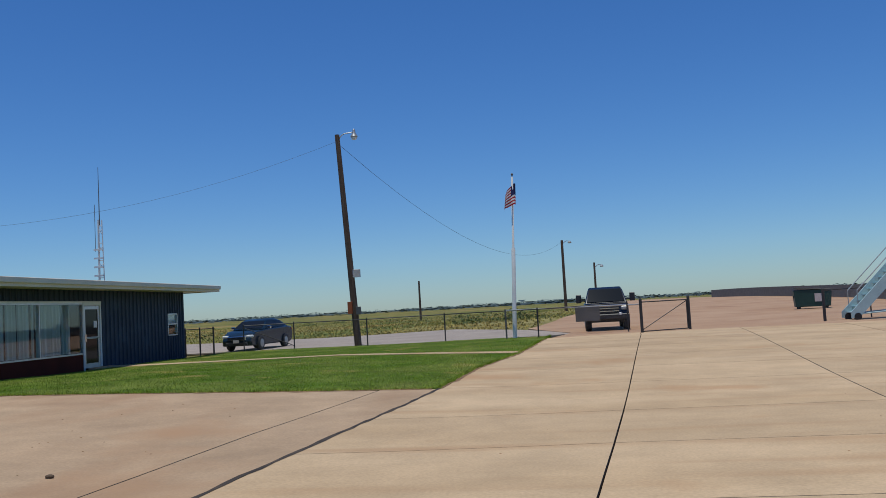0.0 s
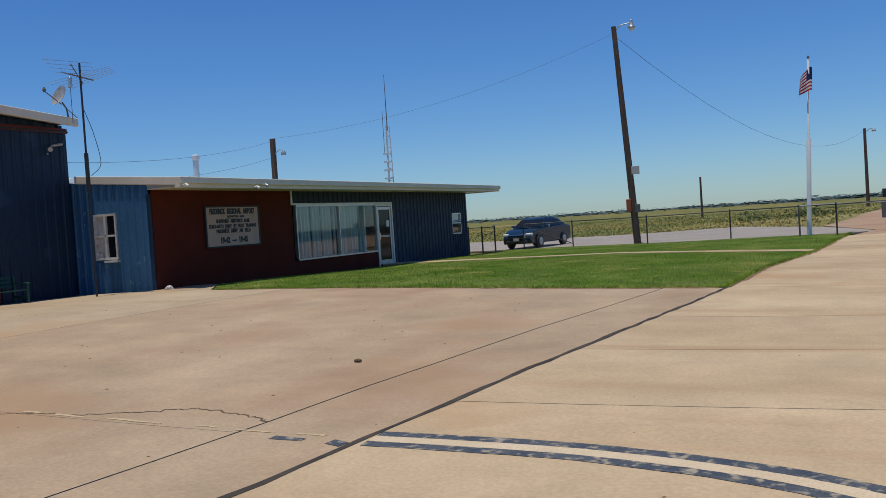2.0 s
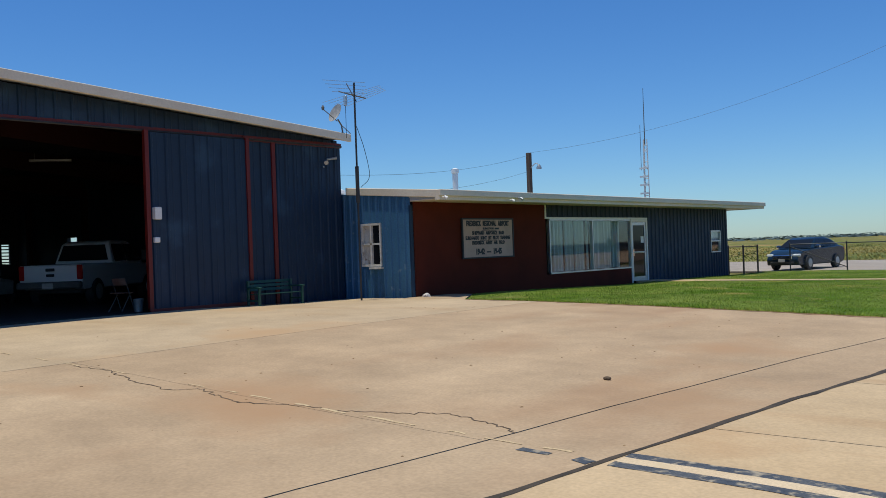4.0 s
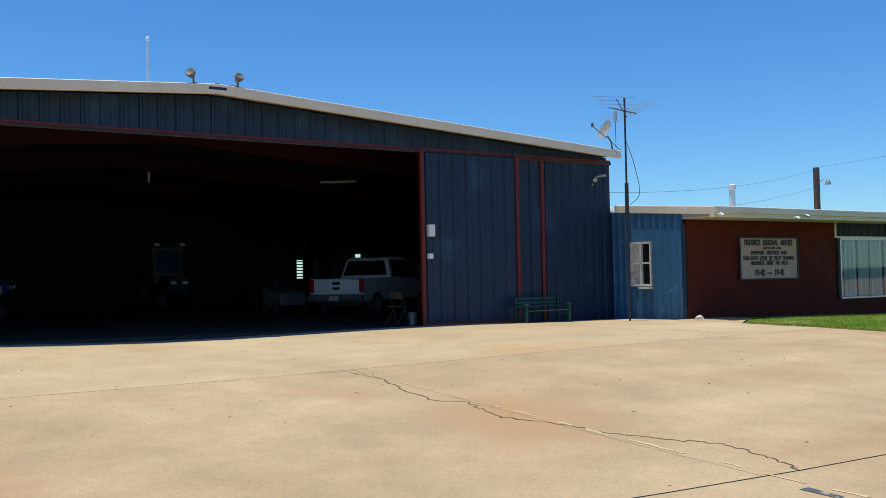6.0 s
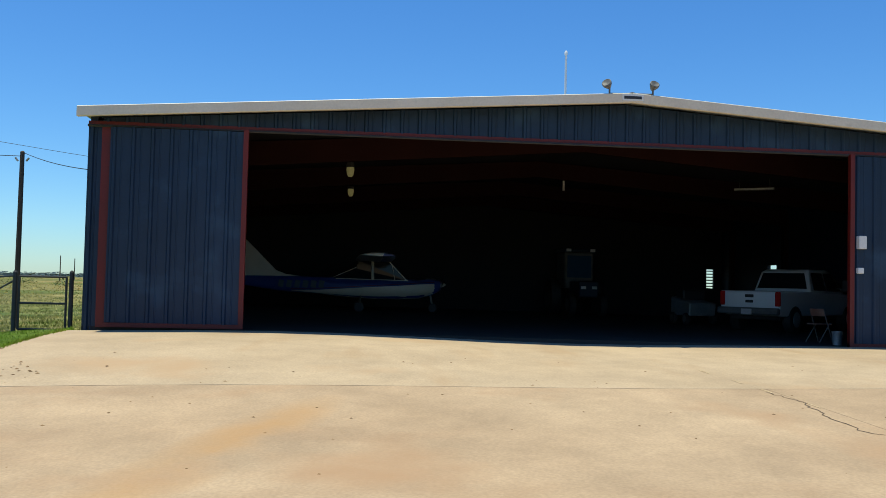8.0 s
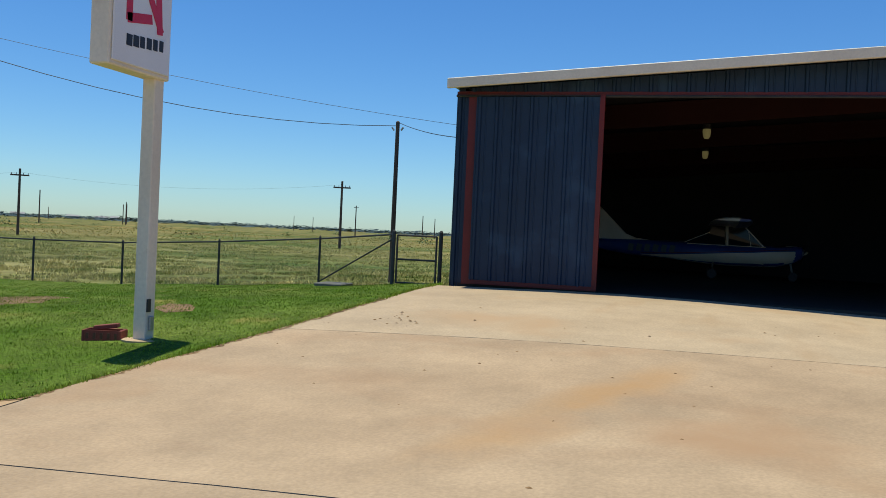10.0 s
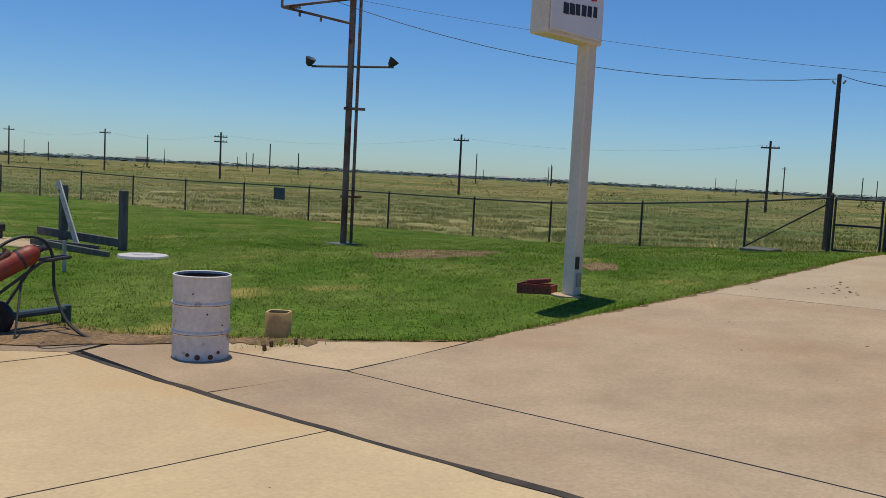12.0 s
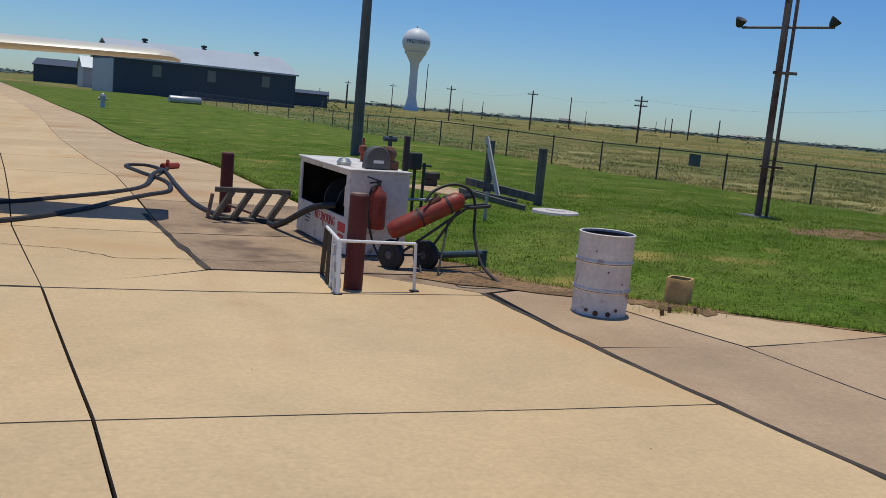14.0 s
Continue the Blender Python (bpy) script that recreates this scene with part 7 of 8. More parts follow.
st = thing("boarding_stairs", pose(11.3, 37.9, level(11.3, 37.9), 0, 0, 6), "pale aqua mobile boarding stairs beside the fence", "boarding stairs")
for y in (-0.45, 0.45):
    bm = B()
    put(bm, [(x, y + d, z) for d in (-0.03, 0.03) for x, z in ((0, 0.1), (0.3, 0.1), (3.0, 2.75), (3.0, 3.0), (2.7, 3.0), (0.0, 0.35))],
        [(0, 1, 2, 3, 4, 5), (11, 10, 9, 8, 7, 6)] + [(i, 6 + i, 6 + (i + 1) % 6, (i + 1) % 6) for i in range(6)])
    part("stringer", bm, STAIR_BLUE, st)
    bm = B()
    tube(bm, [(0.3, y, 0.4), (0.3, y, 1.2), (3.0, y, 3.85), (3.0, y, 2.9)], 0.022, 6)
    part("handrail", bm, GALV, st)
    for x in (0.25, 2.9):
        bm = B()
        lathe(bm, (x, y, 0.15), [(0.05, -0.05), (0.15, -0.05), (0.15, 0.05), (0.05, 0.05)], 14, (0, 1, 0), caps=True)
        part("wheel", bm, RUBBER, st)
    bm = B()
    rod(bm, (2.9, y, 0.15), (2.9, y, 2.8), 0.035, n=6)
    rod(bm, (2.9, y, 0.4), (0.3, y, 0.25), 0.03, n=6)
    part("leg", bm, STAIR_BLUE, st)
for k in range(12):
    bm = B()
    box(bm, 0.18 + 0.23 * k, 0.42 + 0.23 * k, -0.42, 0.42, 0.3 + 0.225 * k, 0.34 + 0.225 * k)
    part("tread", bm, STAIR_BLUE, st)


# ---- aircraft ----
def hull(stations, x, z):
    """Half width of the fuselage at a station and height."""
    sx = [q[0] for q in stations[::-1]]
    w, h, c = (float(np.interp(x, sx, [q[i] for q in stations[::-1]])) for i in (1, 2, 3))
    k = min(1.0, abs(z - c) / h)
    return w * max(0.02, 1 - k ** (2 / 0.75)) ** 0.375


def aircraft(m, label, stripe, wing_z=2.18):
    """A light high-wing monoplane, nose to local +x, wing tips on local y."""
    a = thing("light_aircraft", m, label, "aircraft")
    st_ = [(3.0, 0.07, 0.07, 1.18), (2.8, 0.24, 0.2, 1.18), (2.5, 0.42, 0.36, 1.16), (1.6, 0.52, 0.46, 1.14), (0.9, 0.56, 0.52, 1.16), (0.2, 0.57, 0.6, 1.24), (-0.8, 0.54, 0.6, 1.26), (-1.8, 0.40, 0.42, 1.24), (-3.2, 0.24, 0.25, 1.26), (-4.6, 0.1, 0.13, 1.3), (-5.2, 0.03, 0.06, 1.33)]
    bm = B()
    rings(bm, [[Vector((x, w * math.copysign(abs(math.cos(t)) ** 0.75, math.cos(t)), z + h * math.copysign(abs(math.sin(t)) ** 0.75, math.sin(t)))) for t in [2 * math.pi * k / 20 for k in range(20)]] for x, w, h, z in st_])
    part("fuselage", bm, WING_WHITE, a, smooth=True)
    bm = B()
    profile(bm, [(0.85, 1.62), (0.25, wing_z + 0.02), (-0.9, wing_z + 0.04), (-1.7, 1.62)], [0.5, 0.44, 0.44, 0.42])
    part("cabin_roof", bm, WING_WHITE, a, bevel=0.04, smooth=True)
    bm = B()
    put(bm, [(0.90, -0.47, 1.66), (0.90, 0.47, 1.66), (0.34, 0.42, wing_z - 0.01), (0.34, -0.42, wing_z - 0.01)], [(0, 1, 2, 3)])
    part("windscreen", bm, DARK_GLASS, a)
    for s in (-1, 1):
        for x0, x1 in ((-0.35, 0.5), (-1.25, -0.45)):
            bm = B()
            put(bm, [(x0, s * 0.515, 1.64), (x1, s * 0.515, 1.64), (x1 - 0.25, s * 0.46, wing_z - 0.04), (x0 + 0.05, s * 0.46, wing_z - 0.04)], [(0, 1, 2, 3)])
            part("side_window", bm, DARK_GLASS, a)
        bm = B()
        loops = []
        for yy, c, th, dx, dz in ((0.3, 1.68, 0.22, 0, 0), (2.0, 1.65, 0.21, 0, 0.04), (4.0, 1.42, 0.17, -0.05, 0.09), (5.1, 1.26, 0.15, -0.09, 0.115), (5.3, 1.18, 0.13, -0.12, 0.11), (5.42, 0.95, 0.06, -0.2, 0.08)):
            air = [(0.5, 0.0), (0.46, 0.42), (0.36, 0.72), (0.2, 0.95), (0.0, 1.0), (-0.3, 0.62), (-0.5, 0.1), (-0.5, 0.0), (-0.2, -0.3), (0.15, -0.5), (0.38, -0.42), (0.47, -0.25)]
            loops.append([Vector((-0.15 + dx + u * c, s * yy, wing_z + dz + v * th * 0.75)) for u, v in air])
        rings(bm, loops)
        part("wing", bm, WING_WHITE, a, "cream-white wing", smooth=True)
        bm = B()
        loops = []
        for yy, c, th in ((0.0, 0.85, 0.09), (1.7, 0.65, 0.06)):
            loops.append([Vector((-4.85 + u * c, s * yy, 1.32 + v * th)) for u, v in ((0.5, 0), (0.2, 0.5), (-0.5, 0), (0.2, -0.5))])
        rings(bm, loops)
        part("tailplane", bm, WING_WHITE, a, smooth=True)
        bm = B()
        rod(bm, (-0.55, s * 0.4, 0.95), (-0.5, s * 1.2, 0.25), 0.05, 0.035, 8)
        part("gear_leg", bm, WING_WHITE, a)
        bm = B()
        lathe(bm, (-0.5, s * 1.25, 0.19), [(0.06, -0.07), (0.17, -0.07), (0.19, 0), (0.17, 0.07), (0.06, 0.07)], 18, (0, 1, 0), caps=True)
        part("wheel", bm, RUBBER, a, smooth=True)
        bm = B()
        put(bm, [(2.3, s * 0.455, 1.1), (0.6, s * 0.572, 1.1), (-1.2, s * 0.515, 1.05), (-3.6, s * 0.205, 1.08), (-4.8, s * 0.08, 1.22), (-4.8, s * 0.085, 1.42), (-3.6, s * 0.205, 1.46), (-1.2, s * 0.50, 1.46), (0.6, s * 0.574, 1.22), (2.3, s * 0.462, 1.16)],
            [(0, 1, 8, 9), (1, 2, 7, 8), (2, 3, 6, 7), (3, 4, 5, 6)])
        bmesh.ops.translate(bm, verts=bm.verts, vec=(0, s * 0.014, 0))
        part("side_stripe", bm, stripe, a, "blue side stripe")
    bm = B()
    put(bm, [(x, d, z) for d in (-0.05, 0.05) for x, z in ((-5.25, 1.25), (-4.0, 1.42), (-3.5, 1.5), (-4.55, 2.65), (-5.1, 2.68))],
        [(0, 1, 2, 3, 4), (9, 8, 7, 6, 5)] + [(i, 5 + i, 5 + (i + 1) % 5, (i + 1) % 5) for i in range(5)])
    part("fin", bm, WING_WHITE, a, bevel=0.02)
    bm = B()
    rod(bm, (2.2, 0, 0.8), (2.3, 0, 0.2), 0.04, n=8)
    part("nose_leg", bm, ALUMINIUM, a)
    bm = B()
    lathe(bm, (2.3, 0, 0.18), [(0.06, -0.06), (0.16, -0.06), (0.18, 0), (0.16, 0.06), (0.06, 0.06)], 16, (0, 1, 0), caps=True)
    part("nose_wheel", bm, RUBBER, a, smooth=True)
    bm = B()
    lathe(bm, (2.98, 0, 1.18), [(0.13, 0), (0.1, 0.12), (0.02, 0.24)], 14, (1, 0, 0), caps=True)
    part("spinner", bm, WING_WHITE, a, smooth=True)
    bm = B()
    obox(bm, pose(3.06, 0, 1.18, 20, 0, 0), 0.03, 0.12, 1.9)
    part("propeller", bm, BLACK_STEEL, a, bevel=0.01)
    return a


def cabin_aircraft(m, label):
    """A strutless high-wing monoplane with a glazed cabin, nose to local +x."""
    a = thing("light_aircraft", m, label, "aircraft")
    st_ = [(3.46, 0.1, 0.12, 1.03), (3.38, 0.26, 0.22, 1.0), (3.1, 0.4, 0.3, 0.93), (2.6, 0.47, 0.35, 0.84), (1.8, 0.53, 0.385, 0.84), (0.9, 0.54, 0.385, 0.84), (0.0, 0.5, 0.37, 0.87), (-1.0, 0.36, 0.32, 0.92), (-2.4, 0.22, 0.28, 0.95), (-3.8, 0.1, 0.17, 1.04), (-4.7, 0.03, 0.08, 1.12)]
    bm = B()
    rings(bm, [[Vector((x, w * math.copysign(abs(math.cos(t)) ** 0.75, math.cos(t)), z + h * math.copysign(abs(math.sin(t)) ** 0.75, math.sin(t)))) for t in [2 * math.pi * k / 20 for k in range(20)]] for x, w, h, z in st_])
    part("fuselage", bm, AIR_BLUE, a, "blue fuselage", smooth=True)
    bm = B()
    profile(bm, [(-0.55, 1.2), (0.3, 1.55), (0.42, 1.82), (1.5, 1.82), (2.15, 1.16)], [0.36, 0.42, 0.43, 0.43, 0.45])
    part("cabin_glass", bm, DARK_GLASS, a, "dark cabin glazing")
    for s in (-1, 1):
        for p, q, r in (((0.92, 0.5, 1.15), (0.9, 0.455, 1.84), 0.1), ((2.14, 0.47, 1.16), (1.52, 0.45, 1.8), 0.04), ((1.72, 0.47, 1.16), (1.62, 0.46, 1.68), 0.022), ((-0.5, 0.39, 1.21), (0.34, 0.45, 1.6), 0.02), ((-0.4, 0.45, 1.17), (2.2, 0.475, 1.15), 0.022)):
            bm = B()
            p, q = Vector((p[0], s * p[1], p[2])), Vector((q[0], s * q[1], q[2]))
            d = q - p
            obox(bm, Matrix.Translation((p + q) / 2) @ d.to_track_quat("Z", "Y").to_matrix().to_4x4(), r, r * 0.5 if r > 0.05 else r, d.length)
            part("cabin_pillar", bm, WING_WHITE, a, "white cabin pillar")
        for name, mat, air, lab in (("wing", WING_WHITE, [(0.2, 0.95), (0.0, 1.0), (-0.3, 0.62), (-0.5, 0.1), (-0.5, 0.0), (-0.2, -0.3), (0.15, -0.5)], "white wing"),
                                    ("leading_edge", AIR_BLUE, [(0.5, 0.0), (0.46, 0.42), (0.36, 0.72), (0.2, 0.95), (0.15, -0.5), (0.38, -0.42), (0.47, -0.25)], "blue wing leading edge")):
            bm = B()
            rings(bm, [[Vector((0.97 + u * c, s * yy, 1.86 + dz + v * th * 0.75)) for u, v in air] for yy, c, th, dz in ((0.0, 1.35, 0.19, 0), (2.5, 1.3, 0.18, 0.03), (4.6, 1.1, 0.14, 0.06), (4.75, 1.0, 0.08, 0.06))])
            part(name, bm, mat, a, lab, smooth=True)
        xs = [3.42, 3.1, 2.6, 1.8, 0.9, 0.0, -1.0, -2.0]
        lo = [0.93, 0.68, 0.52, 0.47, 0.47, 0.52, 0.63, 0.7]
        hi = [1.06, 1.05, 1.02, 0.95, 0.89, 0.82, 0.75, 0.72]
        for name, mat, base, top, lab in (("side_band", WING_WHITE, lo, hi, "white lower side band"), ("pinstripe", RED_TRIM, [h + 0.045 for h in hi], [h + 0.065 for h in hi], "thin red pinstripe")):
            bm = B()
            cols = [[bm.verts.new((x, s * (hull(st_, x, b + (t - b) * k / 4) + 0.012), b + (t - b) * k / 4)) for k in range(5)] for x, b, t in zip(xs, base, top)]
            for c0, c1 in zip(cols, cols[1:]):
                for k in range(4):
                    bm.faces.new((c0[k], c0[k + 1], c1[k + 1], c1[k]))
            part(name, bm, mat, a, lab, smooth=True)
        # white markings coloured blue-grey, dimmed for the shade indoors
        for k in range(6):
            x = -2.35 + k * 0.29
            bm = B()
            obox(bm, pose(x, s * (hull(st_, x, 0.95) + 0.01), 0.95, 0, 10, -s * 6), 0.19, 0.01, 0.26)
            part("marking_bar", bm, PIPE_BLUE, a, "white marking bar toned blue-grey for the hangar's shade")
        bm = B()
        rings(bm, [[Vector((-4.2 + u * c, s * yy, 1.12 + v * th)) for u, v in ((0.5, 0), (0.2, 0.5), (-0.5, 0), (0.2, -0.5))] for yy, c, th in ((0.0, 0.85, 0.09), (1.7, 0.65, 0.06))])
        part("tailplane", bm, WING_WHITE, a, smooth=True)
        bm = B()
        rod(bm, (0.5, s * 0.4, 0.55), (0.45, s * 1.1, 0.22), 0.04, 0.03, 8)
        part("gear_leg", bm, DARK_STEEL, a)
        bm = B()
        lathe(bm, (0.45, s * 1.15, 0.18), [(0.06, -0.07), (0.16, -0.07), (0.18, 0), (0.16, 0.07), (0.06, 0.07)], 18, (0, 1, 0), caps=True)
        part("wheel", bm, RUBBER, a, smooth=True)
    bm = B()
    put(bm, [(x, d, z) for d in (-0.05, 0.05) for x, z in ((-4.7, 1.1), (-1.4, 1.2), (-2.2, 1.29), (-2.55, 1.42), (-3.65, 2.5), (-4.3, 2.55))],
        [(0, 1, 2, 3, 4, 5), (11, 10, 9, 8, 7, 6)] + [(i, 6 + i, 6 + (i + 1) % 6, (i + 1) % 6) for i in range(6)])
    part("fin", bm, WING_WHITE, a, "white swept fin", bevel=0.02)
    bm = B()
    rod(bm, (3.05, 0, 0.7), (3.15, 0, 0.18), 0.035, n=8)
    part("nose_leg", bm, ALUMINIUM, a)
    bm = B()
    lathe(bm, (3.15, 0, 0.17), [(0.05, -0.06), (0.15, -0.06), (0.17, 0), (0.15, 0.06), (0.05, 0.06)], 16, (0, 1, 0), caps=True)
    part("nose_wheel", bm, RUBBER, a, smooth=True)
    bm = B()
    box(bm, 2.9, 3.3, 0.2, 0.4, 1.14, 1.24)
    part("cowl_intake", bm, WING_WHITE, a, bevel=0.03)
    bm = B()
    lathe(bm, (3.44, 0, 1.03), [(0.11, 0), (0.08, 0.1), (0.02, 0.18)], 14, (1, 0, 0), caps=True)
    part("spinner", bm, WING_WHITE, a, smooth=True)
    bm = B()
    obox(bm, pose(3.5, 0, 1.03, 70, 0, 0), 0.03, 0.12, 1.8)
    part("propeller", bm, BLACK_STEEL, a, bevel=0.01)
    return a


cabin_aircraft(pose(-33.0, 0.0, floor_at(0), 0, 0, 90), "white and blue high-wing light aircraft parked in the dark hangar")
aircraft(pose(4.2, -14.35, level(4.2, -14.35) - 0.02, 0, 0, 86), "cream-white high-wing aircraft parked on the apron", AIR_BLUE)

# ---- inside and in front of the hangar ----
tr = thing("farm_tractor", pose(-36.9, 9.45, floor_at(9.45), 0, 0, 0), "dark cabbed farm tractor standing in the dim hangar", "tractor")
bm = B()
box(bm, -0.75, 0.75, -0.6, 0.6, 1.1, 2.6)
part("cab", bm, DARK_STEEL, tr, bevel=0.06)
bm = B()
box(bm, 0.76, 0.78, -0.5, 0.5, 1.55, 2.45)
part("cab_window", bm, CAB_GLASS, tr, "cab glass, blue put in for its reflection")
bm = B()
box(bm, -0.85, 0.95, -0.7, 0.7, 2.6, 2.72)
part("cab_roof", bm, BLUE_DARK, tr, bevel=0.04)
bm = B()
box(bm, 0.75, 2.3, -0.4, 0.4, 0.75, 1.42)
part("bonnet", bm, BLUE_DARK, tr, bevel=0.06)
for s in (-1, 1):
    for z, x, w in ((2.66, 0.96, 0.1), (1.14, 2.31, 0.1)):
        bm = B()
        box(bm, x, x + 0.03, s * (0.5 if z > 2 else 0.22) - w, s * (0.5 if z > 2 else 0.22) + w, z - 0.05, z + 0.06)
        part("headlamp", bm, LAMP_CLEAR, tr, "clear rectangular lamp")
    wheel(tr, -0.3, s * 0.85, 0.75, 0.42, DARK_STEEL)
    wheel(tr, 1.9, s * 0.62, 0.45, 0.28, DARK_STEEL)
gc = thing("utility_cart", pose(-30.5, 12.05, floor_at(12.05), 0, 0, 8), "pale utility cart with a dark seat in the hangar", "cart")
bm = B()
profile(bm, [(-0.6, 0.3), (0.7, 0.3), (0.75, 0.75), (0.2, 0.8), (-0.6, 0.95)], 0.5)
part("body", bm, GALV, gc, bevel=0.04)
bm = B()
box(bm, -0.4, 0.15, -0.42, 0.42, 0.85, 1.2)
part("seat", bm, PLASTIC, gc, bevel=0.06)
for x in (-0.4, 0.5):
    for s in (-1, 1):
        wheel(gc, x, s * 0.5, 0.2, 0.14, DARK_STEEL)
ch = thing("folding_chair", pose(-20.6, 11.32, floor_at(11.3), 0, 0, -70), "brown metal folding chair just inside the opening", "chair")
for s in (-1, 1):
    bm = B()
    rod(bm, (-0.2, s * 0.21, 0), (0.1, s * 0.2, 0.8), 0.013, n=6)
    part("leg", bm, DARK_STEEL, ch)
    bm = B()
    rod(bm, (0.24, s * 0.2, 0), (-0.12, s * 0.19, 0.46), 0.013, n=6)
    part("leg", bm, DARK_STEEL, ch)
bm = B()
box(bm, -0.2, 0.2, -0.2, 0.2, 0.43, 0.46)
part("seat", bm, RUST, ch, bevel=0.01)
bm = B()
obox(bm, pose(0.08, 0, 0.72, 0, 12, 0), 0.02, 0.4, 0.18)
part("backrest", bm, RUST, ch, bevel=0.008)
bk = thing("bucket", pose(-19.75, 11.28, floor_at(11.28)) @ Matrix.Diagonal((0.8, 0.8, 0.85, 1)), "pale plastic bucket beside the door edge", "bucket")
bm = B()
lathe(bm, (0, 0, 0), [(0.01, 0), (0.12, 0.0), (0.15, 0.36), (0.155, 0.37), (0.145, 0.37), (0.115, 0.02), (0.01, 0.015)], 22)
part("pail", bm, GALV, bk, smooth=True)
bm = B()
tube(bm, smooth_line([(0, -0.15, 0.35), (0.1, -0.08, 0.25), (0.12, 0.08, 0.25), (0, 0.15, 0.35)], 4), 0.005, 5)
part("bail", bm, DARK_STEEL, bk)
bn = thing("garden_bench", pose(-18.62, 14.33, level(-18.4, 14.33) + 0.03) @ Matrix.Diagonal((0.95, 0.97, 0.82, 1)), "dark green slatted bench against the hangar wall", "bench")
for s in (-1, 1):
    for x in (0.0, 0.48):
        bm = B()
        box(bm, x - 0.03, x + 0.03, s * 0.7 - 0.03, s * 0.7 + 0.03, 0, 0.78 if x == 0 else 0.55)
        part("leg", bm, GREEN_BENCH, bn, bevel=0.006)
    bm = B()
    box(bm, -0.02, 0.55, s * 0.7 - 0.045, s * 0.7 + 0.045, 0.55, 0.59)
    part("armrest", bm, GREEN_BENCH, bn, bevel=0.008)
    bm = B()
    box(bm, 0.03, 0.45, s * 0.7 - 0.025, s * 0.7 + 0.025, 0.15, 0.2)
    part("stretcher", bm, GREEN_BENCH, bn)
for k in range(4):
    bm = B()
    box(bm, 0.06 + 0.11 * k, 0.15 + 0.11 * k, -0.68, 0.68, 0.36, 0.385)
    part("seat_slat", bm, GREEN_BENCH, bn, bevel=0.005)
for k in range(3):
    bm = B()
    obox(bm, pose(-0.02 - 0.03 * k, 0, 0.5 + 0.12 * k, 0, -10, 0), 0.025, 1.4, 0.09)
    part("back_slat", bm, GREEN_BENCH, bn, bevel=0.005)
for x, z in ((-25.0, 4.78), (-32.0, 4.9)):
    hb = thing("high_bay_lamp", pose(x, 0.05, z - 0.2), "glowing glass high-bay lamp hanging in the hangar", "lamp", group="hangar lamps")
    bm = B()
    lathe(bm, (0, 0, 0), [(0.05, 0.06), (0.09, 0.12), (0.11, 0.26), (0.1, 0.32)], 14, caps=True)
    part("globe", bm, GLOW_LAMP, hb)
    bm = B()
    lathe(bm, (0, 0, 0.32), [(0.12, 0), (0.1, 0.14), (0.02, 0.16), (0.012, 0.16), (0.012, roof_top(0.05) - 0.2 - z - 0.08)], 10, caps=True)
    part("stem", bm, BLACK_STEEL, hb)
x, y, z = -27.0, 12.65, 4.93
tb = thing("strip_light", pose(x, y, z, 0, 0, -35), "unlit white fluorescent strip light under the hangar roof", "lamp", group="hangar lamps")
bm = B()
obox(bm, pose(0, 0, 0), 0.16, 1.2, 0.07)
part("body", bm, GALV, tb, bevel=0.01)
for d in (-0.45, 0.45):
    bm = B()
    rod(bm, (0, d, 0.03), (0, d, roof_top(y + d * 0.82) - 0.2 - z), 0.008, n=4)
    part("hanger", bm, DARK_STEEL, tb)
bm = B()
zz = level(-16.1, 17.75)
bmesh.ops.create_icosphere(bm, subdivisions=2, radius=0.14, matrix=pose(-16.15, 17.6, zz + 0.04) @ Matrix.Diagonal((0.9, 1.1, 0.6, 1)))
for v in bm.verts:
    v.co += Vector((noise.noise(v.co * 4), noise.noise(v.co * 4 + Vector((5, 0, 0))), noise.noise(v.co * 4 + Vector((0, 9, 0))))) * 0.05
single("rock", bm, PINK_PLATE, "pale pinkish rock at the office corner", "rock")


# ---- marks on the apron ----
JOINT_A = [(-2.45, 17.4), (-2.99, 12.76), (-3.40, 8.65), (-3.51, 7.24), (-3.68, 6.05), (-3.76, 5.25), (-3.86, 4.5), (-4.02, 2.5), (-4.13, 0), (-4.18, -2.5), (-4.18, -4.95), (-4.14, -6.4), (-4.02, -8.3), (-4.0, -8.7)]
JOINT_B = [(-3.62, 17.25), (-4.30, 12.0), (-4.53, 9.1), (-4.68, 7.7), (-4.79, 6.32), (-4.94, 5.1), (-5.08, 4.1), (-5.32, 1.5), (-5.52, -1.2), (-5.62, -3.2), (-5.68, -5.25), (-5.69, -6.42)]
JOINT_C = [(2.95, 35.1), (0.88, 13.8), (0.54, 10.4), (0.25, 7.8), (0.02, 4.5), (-0.17, 1.9), (-0.34, -1.2), (-0.145, -3.85), (-0.07, -4.74), (0.08, -6.06), (0.33, -8.4), (0.7, -10.5), (0.9, -12.5), (1.2, -16), (1.7, -21), (2.4, -27)]
LIFT = 0.034


def mark(name, pts, width, mat, label, ragged=0.2, lift=LIFT):
    return tagged(new(name, mesh_of(name, strip(pts, width, lift, mat, name, ragged=ragged), mat)), label, "apron marking", kind="structure")


def jagged(pts, steps=7, jitter=0.035):
    """Breaks a line into short uneven stretches."""
    r = random.Random(3)
    res = []
    for a, b in zip(pts, pts[1:]):
        for k in range(steps):
            t = k / steps
            res.append((a[0] + (b[0] - a[0]) * t + r.uniform(-jitter, jitter), a[1] + (b[1] - a[1]) * t + r.uniform(-jitter, jitter)))
    return res + [pts[-1]]


